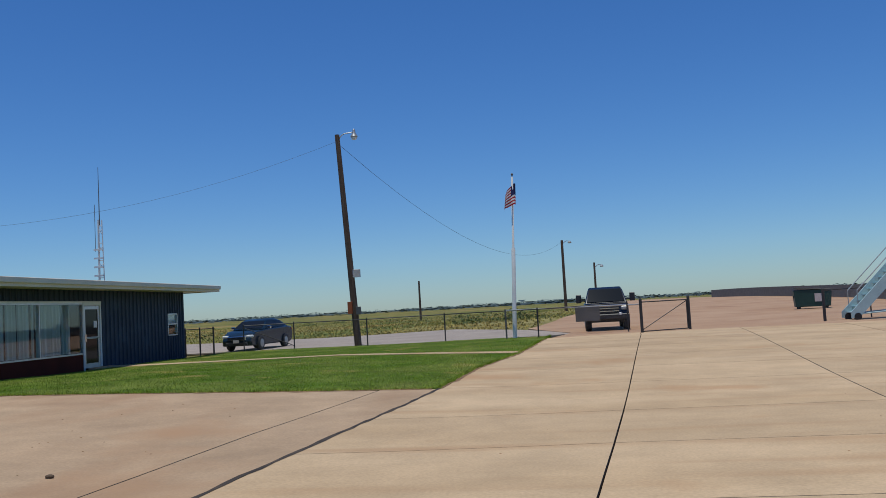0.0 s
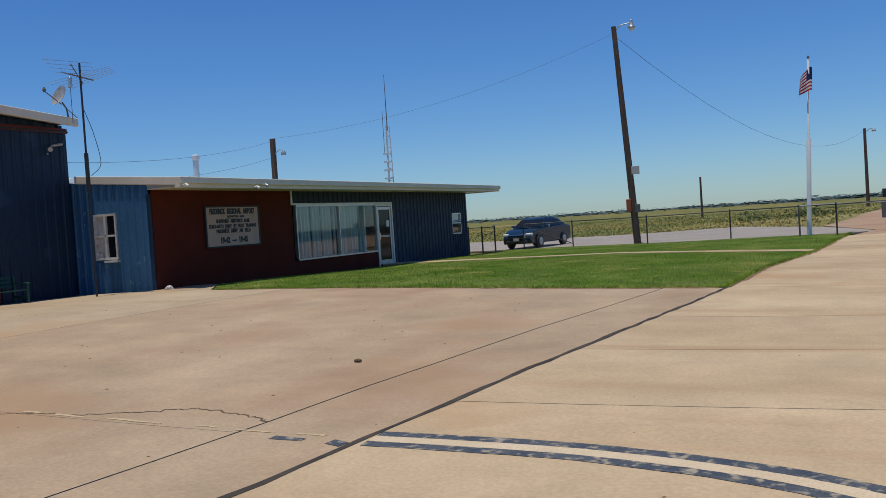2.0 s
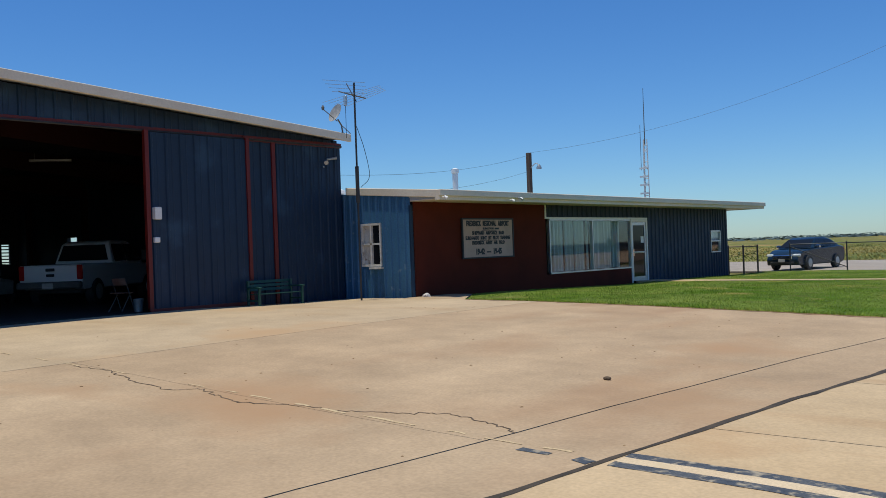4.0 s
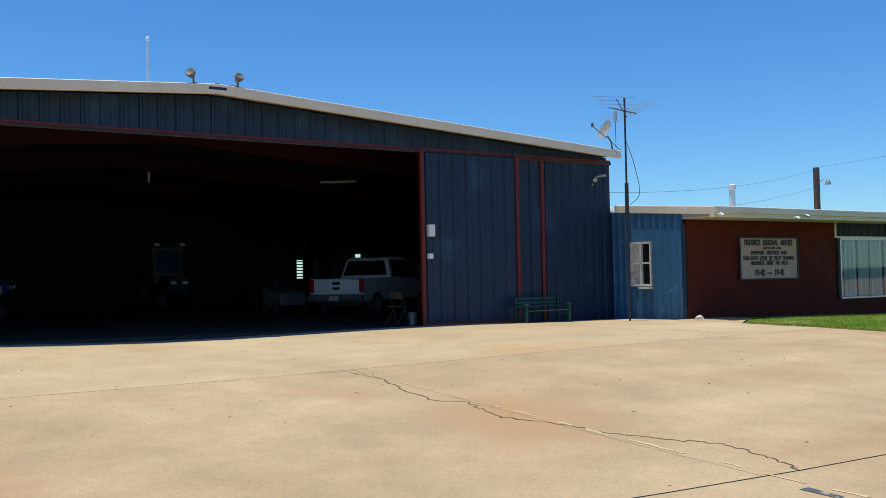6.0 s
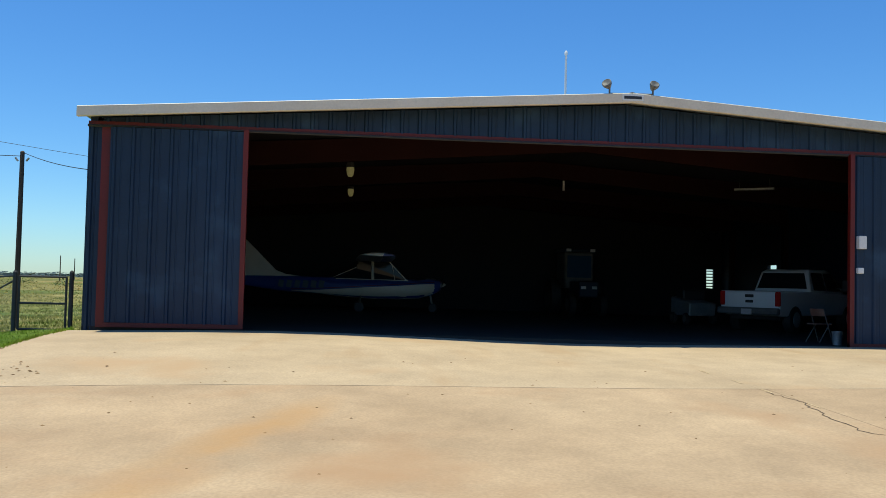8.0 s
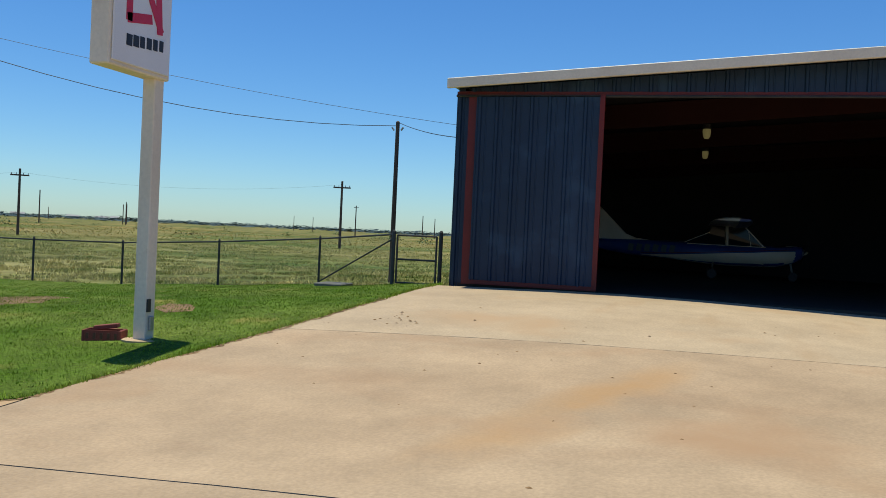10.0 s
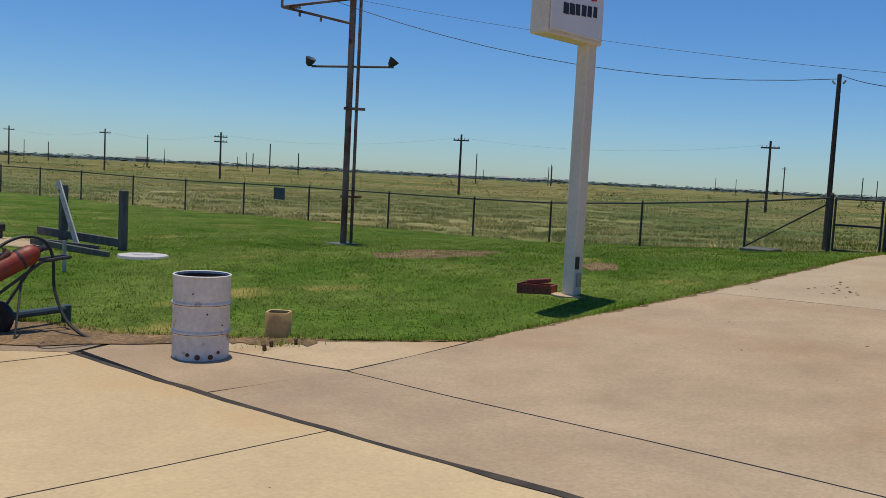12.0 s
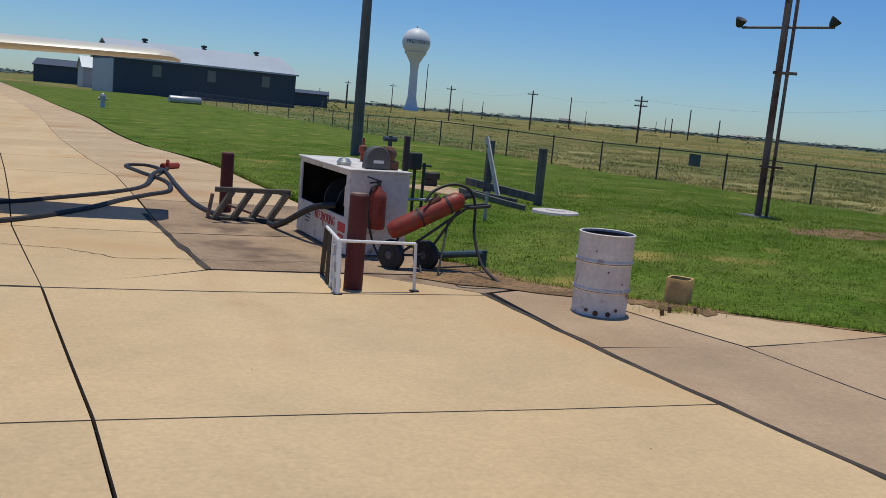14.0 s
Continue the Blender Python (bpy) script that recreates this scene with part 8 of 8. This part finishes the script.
mark("dirt_edge", jagged([(-14.2, 16.9), (-11.0, 16.96), (-8.0, 17.0), (-5.2, 17.15), (-2.6, 17.35)], 14, 0.05), 0.16, SOIL, "reddish soil washed along the lawn edge", 0.7)
mark("dirt_edge", jagged([(-2.4, 17.5), (-2.1, 21.4), (-1.3, 26.2), (-0.7, 35.0)], 16, 0.04), 0.07, SOIL, "reddish soil washed along the lawn edge", 0.7)
mark("dirt_edge", jagged([(-15.3, -5.42), (-13.2, -5.62), (-11.76, -5.9), (-10.63, -6.17), (-9.64, -6.39), (-8.72, -6.54), (-7.8, -6.6), (-6.4, -7.85)], 14, 0.04), 0.06, SOIL, "reddish soil washed along the lawn edge", 0.7)
mark("dirt_edge", jagged([(-6.35, -7.75), (-5.7, -8.3), (-4.9, -8.95), (-4.35, -9.5)], 12, 0.07), 0.3, SOIL, "crumbled soil spilt over the slab edge", 0.8, LIFT + 0.004)
mark("tar_joint", JOINT_A, 0.07, TAR, "dark ragged tarred joint", 0.6)
mark("tar_joint", [(-1.23, -9.75), (-0.98, -12.2), (-0.79, -14.0)], 0.09, TAR, "dark ragged tarred joint", 0.5)
mark("slab_crack", jagged([(-11.73, 5.73), (-11.05, 5.85), (-10.47, 5.72), (-9.94, 5.62), (-9.2, 5.57), (-8.9, 5.85), (-8.6, 5.78), (-8.3, 5.7), (-7.95, 5.67), (-7.5, 5.86), (-7.1, 6.0), (-6.75, 6.03), (-6.42, 6.2), (-6.07, 6.36), (-5.76, 6.57), (-5.43, 6.49), (-5.06, 6.41), (-4.79, 6.3)]), 0.016, CRACK, "long meandering crack in the concrete", 0.5)
mark("slab_crack", jagged([(0.9, -10.9), (0.2, -10.75), (-0.3, -10.3), (-1.3, -10.35), (-2.6, -10.4)]), 0.014, CRACK, "fine crack in the concrete", 0.5)
arc = [(-3.62, 6.24), (-2.93, 6.26), (-2.05, 6.25), (-1.22, 6.13), (-0.48, 5.92), (0.24, 5.57), (1.0, 5.1), (1.8, 4.45), (2.6, 3.7)]
arc = [tuple(p)[:2] for p in smooth_line([(x, y, 0) for x, y in arc], 5)]


def shifted(pts, d):
    res = []
    for i, p in enumerate(pts):
        a, b = pts[max(i - 1, 0)], pts[min(i + 1, len(pts) - 1)]
        u = Vector((b[0] - a[0], b[1] - a[1])).normalized()
        res.append((p[0] + u.y * d, p[1] - u.x * d))
    return res


mark("taxi_line", shifted(arc, 0.06), 0.13, PAINT_BLACK, "worn blue-black band of the taxi line", 0.12)
mark("taxi_line", shifted(arc, 0.2), 0.15, PAINT_YELLOW, "faded yellow taxi line between dark bands", 0.06)
mark("taxi_line", shifted(arc, 0.34), 0.13, PAINT_BLACK, "worn blue-black band of the taxi line", 0.12)
mark("taxi_line", [(-4.44, 5.89), (-4.14, 5.87)], 0.10, PAINT_BLACK, "worn blue-black dash of the taxi line", 0.4)
mark("taxi_line", [(-3.9, 5.87), (-3.74, 5.84)], 0.10, PAINT_BLACK, "worn blue-black dash of the taxi line", 0.5)
random.seed(8)
for k, (x, y) in enumerate([(-4.3, 6.02), (-4.9, 6.0), (-5.33, 6.02), (-5.94, 6.0), (-6.4, 6.0), (-7.0, 5.98), (-7.4, 5.98), (-8.15, 5.97), (-8.6, 5.96), (-9.3, 5.93), (-11.0, 5.85), (-12.05, 5.78), (-12.9, 5.75), (-14.0, 5.7)]):
    w = random.uniform(0.2, 0.5)
    mark("taxi_line", [(x, y), (x + w * 0.5, y + 0.01), (x + w, y)], random.uniform(0.02, 0.05), PAINT_FLAKED, "flaked remnant of a yellow taxi line", 0.6)
# pebbles and debris lying about
random.seed(21)
clods = [(-5.47, 8.96, 0.04)] + [(random.uniform(-15, -5), random.uniform(-5.5, 16), random.uniform(0.008, 0.026)) for _ in range(150)] + [(random.gauss(-13.2, 0.5), random.gauss(-4.4, 0.2), random.uniform(0.01, 0.035)) for _ in range(15)] + [(random.uniform(-4, 6), random.uniform(-9, 15), random.uniform(0.006, 0.018)) for _ in range(50)]
bm = B()
for x, y, r in clods[1:]:
    n = random.randint(5, 7)
    z = level(x, y) + 0.03
    c = [Vector((x + r * random.uniform(0.6, 1.3) * math.cos(6.283 * i / n), y + r * random.uniform(0.6, 1.3) * math.sin(6.283 * i / n), z)) for i in range(n)]
    put(bm, c + [Vector((x, y, z + r * 0.4))], [(i, (i + 1) % n, n) for i in range(n)])
tagged(new("debris", mesh_of("debris", bm, SOIL)), "scattered crumbs of soil and gravel on the concrete", "debris", kind="stuff")
x, y, r = clods[0]
bm = B()
bmesh.ops.create_icosphere(bm, subdivisions=2, radius=r, matrix=pose(x, y, level(x, y) + 0.05) @ Matrix.Diagonal((1.3, 0.9, 0.6, 1)))
single("clod", bm, CRACK, "dark clod lying on the apron", "clod")


# ---- grass ----
def blades(name, mat, spots, h0, h1, w, label, category, lift=0.0, lean=0.5):
    """Single leaves at random spots, one mesh."""
    n = len(spots)
    xy = np.array(spots)
    z = levels(xy[:, 0], xy[:, 1]) + lift
    rng = np.random.default_rng(4)
    a = rng.uniform(0, 2 * np.pi, n)
    h = rng.uniform(h0, h1, n)
    ln = rng.normal(0, lean, (n, 2)) * h[:, None]
    v = np.zeros((n, 3, 3))
    v[:, 0, :2] = xy + np.stack([np.cos(a), np.sin(a)], 1) * (w * h[:, None] / h1)
    v[:, 1, :2] = xy - np.stack([np.cos(a), np.sin(a)], 1) * (w * h[:, None] / h1)
    v[:, :2, 2] = (z - 0.01)[:, None]
    v[:, 2, :2] = xy + ln
    v[:, 2, 2] = z + h
    me = bpy.data.meshes.new(name)
    me.from_pydata(v.reshape(-1, 3).tolist(), [], np.arange(3 * n).reshape(n, 3).tolist())
    me.materials.append(mat)
    return tagged(new(name, me), label, category, kind="stuff")


rng = np.random.default_rng(9)


def scatter(poly, n, near, power, patch=0.0, bias=0.0):
    """Spots inside a polygon, thicker near one place; patch: size of the clumps that they stand in."""
    xs, ys = [p[0] for p in poly], [p[1] for p in poly]
    res = []
    while len(res) < n:
        x, y = rng.uniform(min(xs), max(xs)), rng.uniform(min(ys), max(ys))
        if rng.random() < min(1, (9 / max(9, math.hypot(x - near[0], y - near[1]))) ** power) and (not patch or noise.noise(Vector((x / patch, y / patch * 1.0, 3.0))) + 0.6 * noise.noise(Vector((x / patch * 3.1, y / patch * 3.1, 7.0))) > bias) and inside(x, y, poly):
            res.append((x, y))
    return res


near_poly = [(-19.3, -5.5), (-15.3, -5.46), (-13.2, -5.66), (-11.76, -5.94), (-10.63, -6.21), (-9.64, -6.43), (-8.72, -6.58), (-7.8, -6.65), (-6.45, -7.92), (-5.75, -8.5), (-4.8, -9.35), (-4.5, -10.4), (-4.3, -12.2), (-3.9, -14.5), (-3.66, -16.3), (-3.36, -18.2), (-2.82, -23.1), (-1.74, -27.5), (-1.0, -36), (-17.5, -36), (-19.2, -31.0), (-20.3, -20.8), (-21.2, -17.0), (-21.2, -11.0), (-19.6, -6.8)]
blades("lawn_grass", BLADE, scatter(near_poly, 210000, (-7, -9), 1.5), 0.010, 0.026, 0.008, "short mown grass blades on the south lawn", "grass", lift=0.035)
blades("lawn_tufts", TUFT, scatter(near_poly, 45000, (-7, -9), 1.6, 0.3, 0.1), 0.015, 0.036, 0.010, "darker tufts standing out of the mown south lawn", "grass", lift=0.035)
blades("lawn_grass", BLADE, scatter(LAWN_N, 80000, (-5, 17), 1.2), 0.015, 0.035, 0.01, "short mown grass blades on the north lawn", "grass", lift=0.03)
edge = []
for poly, i0, i1 in ((LAWN_S, 0, 16), (LAWN_N, 0, 5)):
    for (a, b), (c, d) in list(zip(poly, poly[1:]))[i0:i1]:
        L = math.hypot(c - a, d - b)
        for k in range(int(L * 260)):
            t = rng.random()
            edge.append((a + (c - a) * t + rng.normal(0, 0.03), b + (d - b) * t + rng.normal(0, 0.03)))
blades("edge_grass", BLADE, edge, 0.03, 0.085, 0.009, "ragged longer grass along the lawn edges", "grass", lift=0.02)
FIELD_S = [(-22.2, -9.5), (-21.8, -17), (-20.6, -24), (-19.9, -31), (-18, -37), (-16.6, -42), (-17.2, -60), (-17, -72), (-60, -90), (-90, -40), (-60, -5), (-26, -7)]
blades("pasture_grass", SEEDHEAD, scatter(FIELD_S, 130000, (-22, -18), 1.1, 2.2, -0.05), 0.04, 0.13, 0.026, "pale seeding pasture grass beyond the fence", "grass", lift=-0.09)
FIELD_F = [(-60, -5), (-90, -40), (-60, -90), (-17, -72), (-14, -100), (-40, -260), (-260, -160), (-220, 10)]
blades("straw_grass", STRAW, scatter(FIELD_F, 22000, (-50, -50), 0.6), 0.04, 0.12, 0.14, "straw-coloured dry grass in bands across the plain", "grass", lift=-0.09)
FIELD_N = [(-90, 62), (-20, 60), (-7, 57), (-2.5, 51), (1.5, 75), (5, 125), (-10, 180), (-120, 160)]
blades("straw_grass", STRAW, scatter(FIELD_N, 26000, (-12, 60), 0.7), 0.05, 0.15, 0.1, "tall dry straw grass beyond the gravel", "grass", lift=-0.09)


def clump(name, mat, spots, label, category, tris=46):
    """Ragged shrubs of many small leaves, joined."""
    r2 = random.Random(17)
    vs, fs = [], []
    for x, y, r, h in spots:
        z = level(x, y) - 0.15
        for _ in range(tris):
            a, u = r2.uniform(0, 6.283), r2.random() ** 0.5
            f = r2.random()
            p = Vector((x + r * u * math.cos(a), y + r * u * math.sin(a), z + h * f * (1 - 0.75 * u * u)))
            s = 0.22 * max(r * 0.5, h * 0.7)
            for _k in range(3):
                vs.append((p.x + r2.uniform(-s, s), p.y + r2.uniform(-s, s), p.z + r2.uniform(-s, s) * min(0.7, 0.2 * h / s)))
            n = len(vs)
            fs.append((n - 3, n - 2, n - 1))
    me = bpy.data.meshes.new(name)
    me.from_pydata(vs, [], fs)
    me.materials.append(mat)
    return tagged(new(name, me), label, category, kind="stuff")


r3 = random.Random(31)
spots = []
for k in range(70):
    az, d = radians(r3.uniform(92, 178)), r3.uniform(130, 420)
    spots.append((-math.sin(az) * d, math.cos(az) * d, r3.uniform(1.0, 3.2), r3.uniform(0.7, 2.0)))
for k in range(24):
    x, y = r3.uniform(-80, -2), r3.uniform(62, 170)
    spots.append((x, y, r3.uniform(0.6, 1.8), r3.uniform(0.4, 0.9)))
spots += [(-5.5 + r3.uniform(-2, 4), 66 + r3.uniform(-2, 2), r3.uniform(0.5, 1.0), r3.uniform(0.6, 1.1)) for _ in range(14)]
clump("shrubs", BUSH, spots, "scattered dark green shrubs on the plain", "shrubs", 60)
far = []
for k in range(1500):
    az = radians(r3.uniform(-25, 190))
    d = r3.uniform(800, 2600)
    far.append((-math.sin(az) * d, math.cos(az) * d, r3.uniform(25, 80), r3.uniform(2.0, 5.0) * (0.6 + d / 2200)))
clump("distant_woods", FARWOOD_HAZE, far, "line of far trees on the horizon, haze mixed into their blue-green", "trees", 40)


# ---- ribbed siding panels ----
def rib_panel(y0, y1, zb0, zb1, zt0, zt1, x, mat, parent, name="panel", face=1):
    """One ribbed sheet: facing +x (face 1), or -y with y0, y1 taken as x (face 2)."""
    w = y1 - y0
    r = min(0.035, w * 0.12)
    u = [0.0, r, r * 1.7, r * 3.0, r * 3.7, w * 0.55, w * 0.58, w * 0.62, w * 0.65, w]
    d = [0.004, 0.004, 0.042, 0.042, 0.004, 0.004, 0.014, 0.014, 0.004, 0.004]
    vs, n = [], len(u)
    for back in (0, 1):
        for a, e in zip(u, d):
            t = a / w
            for z in (zb0 + (zb1 - zb0) * t, zt0 + (zt1 - zt0) * t):
                out_ = x + (0.0 if back else e) * (1 if face == 1 else -1)
                vs.append((out_, y0 + a, z) if face == 1 else (y0 + a, out_, z))
    fs = [(2 * i, 2 * i + 2, 2 * i + 3, 2 * i + 1) for i in range(n - 1)]
    o = 2 * n
    fs += [(0, 1, o + 1, o), (2 * n - 2, o + 2 * n - 2, o + 2 * n - 1, 2 * n - 1)]
    fs += [(2 * i + 1, 2 * i + 3, o + 2 * i + 3, o + 2 * i + 1) for i in range(n - 1)]
    me = bpy.data.meshes.new(name)
    me.from_pydata(vs, [], fs)
    me.materials.append(mat)
    ob = new(name, me)
    ob.parent = parent
    if not parent.parent:
        ob.matrix_parent_inverse = parent.matrix_basis.inverted()
    return ob


def siding(y0, y1, zb, zt, x, mat, parent, pitch=0.38, face=1):
    n = max(1, round((y1 - y0) / pitch))
    for i in range(n):
        a, b = y0 + (y1 - y0) * i / n, y0 + (y1 - y0) * (i + 1) / n
        rib_panel(a, b, zb(a), zb(b), zt(a), zt(b), x, mat, parent, face=face)


flat = lambda v: (lambda y: v)
eave_line = lambda x: 3.14 + (-15.25 - x) * 0.082
siding(Y0 + 0.3, RIDGE, flat(HEAD + 0.06), lambda y: max(HEAD + 0.08, roof_top(y) - 0.2), HF - 0.018, BLUE, gable)
siding(RIDGE, Y1 - 0.3, flat(HEAD + 0.06), lambda y: max(HEAD + 0.08, roof_top(y) - 0.2), HF - 0.018, BLUE, gable)
siding(-4.78, OPEN0 - 0.1, lambda y: floor_at(y) + 0.1, flat(HEAD - 0.06), HF + 0.122, BLUE, door_left)
siding(OPEN1 + 0.1, 13.89, lambda y: floor_at(y) + 0.1, flat(HEAD - 0.06), HF + 0.122, BLUE, door_right)
siding(14.0, 14.8, lambda y: floor_at(y) - 0.03, flat(HEAD - 0.06), HF - 0.008, BLUE, front_right, 0.35)
siding(14.91, Y1, lambda y: floor_at(y) - 0.1, flat(HEAD - 0.06), HF - 0.008, BLUE, front_right, 0.3)
siding(Y0, -4.97, lambda y: floor_at(y) - 0.1, flat(HEAD - 0.03), HF - 0.008, BLUE, hangar, 0.2)
siding(-19.4, SWX0 - 0.02, flat(0.4), eave_line, OS - 0.002, BLUE_FADED, office, 0.26, 2)
siding(SWX1 + 0.02, OF - 0.02, flat(0.4), eave_line, OS - 0.002, BLUE_FADED, office, 0.3, 2)
siding(SWX0 - 0.02, SWX1 + 0.02, flat(0.4), flat(SWZ0 - 0.07), OS - 0.002, BLUE_FADED, office, 0.28, 2)
siding(SWX0 - 0.02, SWX1 + 0.02, flat(SWZ1 + 0.01), eave_line, OS - 0.002, BLUE_FADED, office, 0.28, 2)
siding(23.75, 30.33, flat(2.72), flat(3.1), OF - 0.018, BLUE_DARK, office, 0.3)
siding(30.34, 35.8, flat(0.1), flat(3.1), OF - 0.018, BLUE, office, 0.3)
siding(36.75, ON, flat(0.1), flat(3.1), OF - 0.018, BLUE, office, 0.28)
siding(35.8, 36.75, flat(0.1), flat(1.24), OF - 0.018, BLUE, office, 0.27)
siding(35.8, 36.75, flat(2.21), flat(3.1), OF - 0.018, BLUE, office, 0.27)


# ---- apron slabs ----
def along(line, y):
    """x of a joint at y."""
    pts = sorted(line, key=lambda p: p[1])
    return float(np.interp(y, [p[1] for p in pts], [p[0] for p in pts]))


def slab(c00, c10, c11, c01, mat, gap=0.015, cells=3):
    """A slab between four corners, laid on the ground, joints left open."""
    q = [Vector((*c, 0)) for c in (c00, c10, c11, c01)]
    mid = sum(q, Vector()) / 4
    q = [p + (mid - p).normalized() * gap for p in q]
    vs, n = [], cells + 1
    for j in range(n):
        for i in range(n):
            a, b = i / cells, j / cells
            p = q[0].lerp(q[1], a).lerp(q[3].lerp(q[2], a), b)
            vs.append((p.x, p.y, level(p.x, p.y) + 0.03))
    fs = [(j * n + i, j * n + i + 1, (j + 1) * n + i + 1, (j + 1) * n + i) for j in range(cells) for i in range(cells)]
    ring = list(range(n)) + [j * n + cells for j in range(1, n)] + [cells * n + i for i in range(cells - 1, -1, -1)] + [j * n for j in range(cells - 1, 0, -1)]
    o = len(vs)
    vs += [(vs[k][0], vs[k][1], vs[k][2] - 0.05) for k in ring]
    for k in range(len(ring)):
        k2 = (k + 1) % len(ring)
        fs.append((ring[k], o + k, o + k2, ring[k2]))
    me = bpy.data.meshes.new("slab")
    me.from_pydata(vs, [], fs)
    me.materials.append(mat)
    ob = new("slab", me)
    ob.parent = apron
    return ob


def west(y):
    """East edge of the paving where it meets the north lawn."""
    return float(np.interp(y, [17.4, 21.4, 26.3, 36.0], [-2.4, -2.13, -1.32, -0.65]))


rows_n = [-1.2, 1.6, 4.5, 7.36, 10.3, 13.3, 17.4, 20.6, 23.9, 27.2, 30.6, 34.0, 35.6]
rows_s = [-1.2, -4.92, -8.6]
colx = lambda k, y: along(JOINT_C, min(max(y, -27), 35.1)) + 3.75 * k
for y0, y1 in zip(rows_n, rows_n[1:]):
    lo = (lambda y: along(JOINT_A, y)) if y1 <= 17.5 else west
    o0 = 0.05 if y0 == -1.2 else 0.25
    slab((lo(y0), y0), (colx(0, y0), y0 + o0), (colx(0, y1), y1 + 0.25), (lo(y1), y1), CONCRETE if y0 > 4 else CONCRETE_YELLOW)
    for k in range(9):
        slab((colx(k, y0), y0 + o0), (colx(k + 1, y0), y0 + o0), (colx(k + 1, y1), y1 + 0.25), (colx(k, y1), y1 + 0.25), CONCRETE)
for y0, y1 in zip(rows_s, rows_s[1:]):
    slab((along(JOINT_A, y1), y1), (colx(0, y1), y1 + 0.05), (colx(0, y0), y0 + 0.05), (along(JOINT_A, y0), y0), CONCRETE_YELLOW)
    for k in range(8):
        slab((colx(k, y1), y1 + 0.05), (colx(k + 1, y1), y1 + 0.05), (colx(k + 1, y0), y0 + 0.05), (colx(k, y0), y0 + 0.05), CONCRETE_YELLOW)
# wedge and rows towards the south taxiway
slab((-1.23, -9.72), (0.36, -8.6), (0.34, -8.58), (-4.1, -8.62), CONCRETE_YELLOW, 0.01)
slab((-2.9, -9.65), (-1.25, -9.73), (-1.9, -8.7), (-4.05, -8.66), CONCRETE_YELLOW, 0.004)
south = [-8.6, -12.3, -15.6, -18.8, -22, -25.2, -28.4, -32, -36, -40, -45, -51, -58, -66, -76, -90, -110, -138]
inner = lambda y: float(np.interp(-y, [8.6, 9.75, 12.4, 14.0, 16, 18.2, 23.1, 27.5, 44.2, 76, 139], [0.3, -1.23, -0.96, -0.79, -0.75, -0.6, 0.2, 0.6, 2.0, 6.0, 14]))
outer = lambda y: float(np.interp(-y, [14.0, 16.3, 18.2, 23.1, 27.5, 44.2, 76, 139], [-3.8, -3.55, -3.25, -2.7, -1.65, -0.1, 3.6, 11.5]))
for y1, y0 in zip(south, south[1:]):
    a0, a1 = inner(y0), inner(y1) if y1 < -9 else -1.2
    c0, c1 = colx(0, y0) + max(0, -27 - y0) * 0.12, colx(0, y1) + max(0, -27 - y1) * 0.12
    if y1 == -8.6:
        slab((-0.96, -12.3), (c0, -12.3), (c1, -8.55), (-1.2, -9.72), CONCRETE_YELLOW)
    else:
        slab((a0, y0), (c0, y0), (c1, y1), (a1, y1), CONCRETE_YELLOW)
    for k in range(7):
        slab((c0 + 3.75 * k, y0), (c0 + 3.75 * k + 3.75, y0), (c1 + 3.75 * k + 3.75, y1), (c1 + 3.75 * k, y1), CONCRETE_YELLOW)
    if y1 <= -15:
        slab((outer(y0), y0), (a0, y0), (a1, y1), (outer(y1), y1), CONCRETE)
slab((-4.2, -12.4), (-0.98, -12.3), (-1.24, -9.78), (-4.4, -9.7), CONCRETE_PINK, 0.02)
slab((-3.65, -15.6), (-0.77, -15.6), (-0.98, -12.32), (-4.1, -12.42), CONCRETE_PINK, 0.02)
slab((-4.4, -9.68), (-2.85, -9.68), (-4.02, -8.7), (-4.9, -9.1), CONCRETE_PINK, 0.01)
# strip between the two joints, then the broad slabs before the hangar
def piece(poly, cell, mat, lift=0.03):
    ob = new("slab", mesh_of("slab", clipped_sheet(poly, cell, lift, 0.05), mat))
    ob.parent = apron


def run(line, y0, y1, dx):
    """Points of a joint between two heights, moved aside a little, from south to north."""
    ys = [y0] + sorted(p[1] for p in line if y0 + 0.05 < p[1] < y1 - 0.05) + [y1]
    return [(along(line, y) + dx, y) for y in ys]


for y0, y1 in ((-6.5, 17.3),):
    piece(run(JOINT_A, y0, y1, -0.03) + run(JOINT_B, y0 + 0.04, y1 - 0.05, 0.012)[::-1], 1.5, CONCRETE_OLD)
piece([(-5.0, -9.05), (-4.14, -8.7), (-4.14, -6.53), (-5.675, -6.45)], 1.0, CONCRETE_OLD)
piece([(-6.35, -7.9), (-5.05, -9.0), (-5.71, -6.47), (-7.7, -6.62)], 1.0, CONCRETE)
WL = -12.05
piece([(WL + 0.008, -5.9), (-10.63, -6.23), (-9.64, -6.45), (-8.72, -6.6), (-7.8, -6.6), (-5.71, -6.44)] + run(JOINT_B, -6.3, 5.93, -0.012) + [(WL + 0.008, 5.86)], 1.5, CONCRETE_OLD)
piece([(WL + 0.008, 5.868)] + run(JOINT_B, 5.938, 17.2, -0.012) + [(WL + 0.008, 16.95)], 1.5, CONCRETE_OLD)
piece([(-18.85, -5.5), (-15.3, -5.48), (-13.2, -5.68), (WL - 0.008, -5.9), (WL - 0.008, 16.95), (-18.85, 17.2)], 1.5, HANGAR_CONCRETE)
piece([(-16.45, 17.0), (-14.3, 16.96), (-15.75, 19.0), (-16.45, 19.0)], 1.0, CONCRETE_OLD, 0.032)
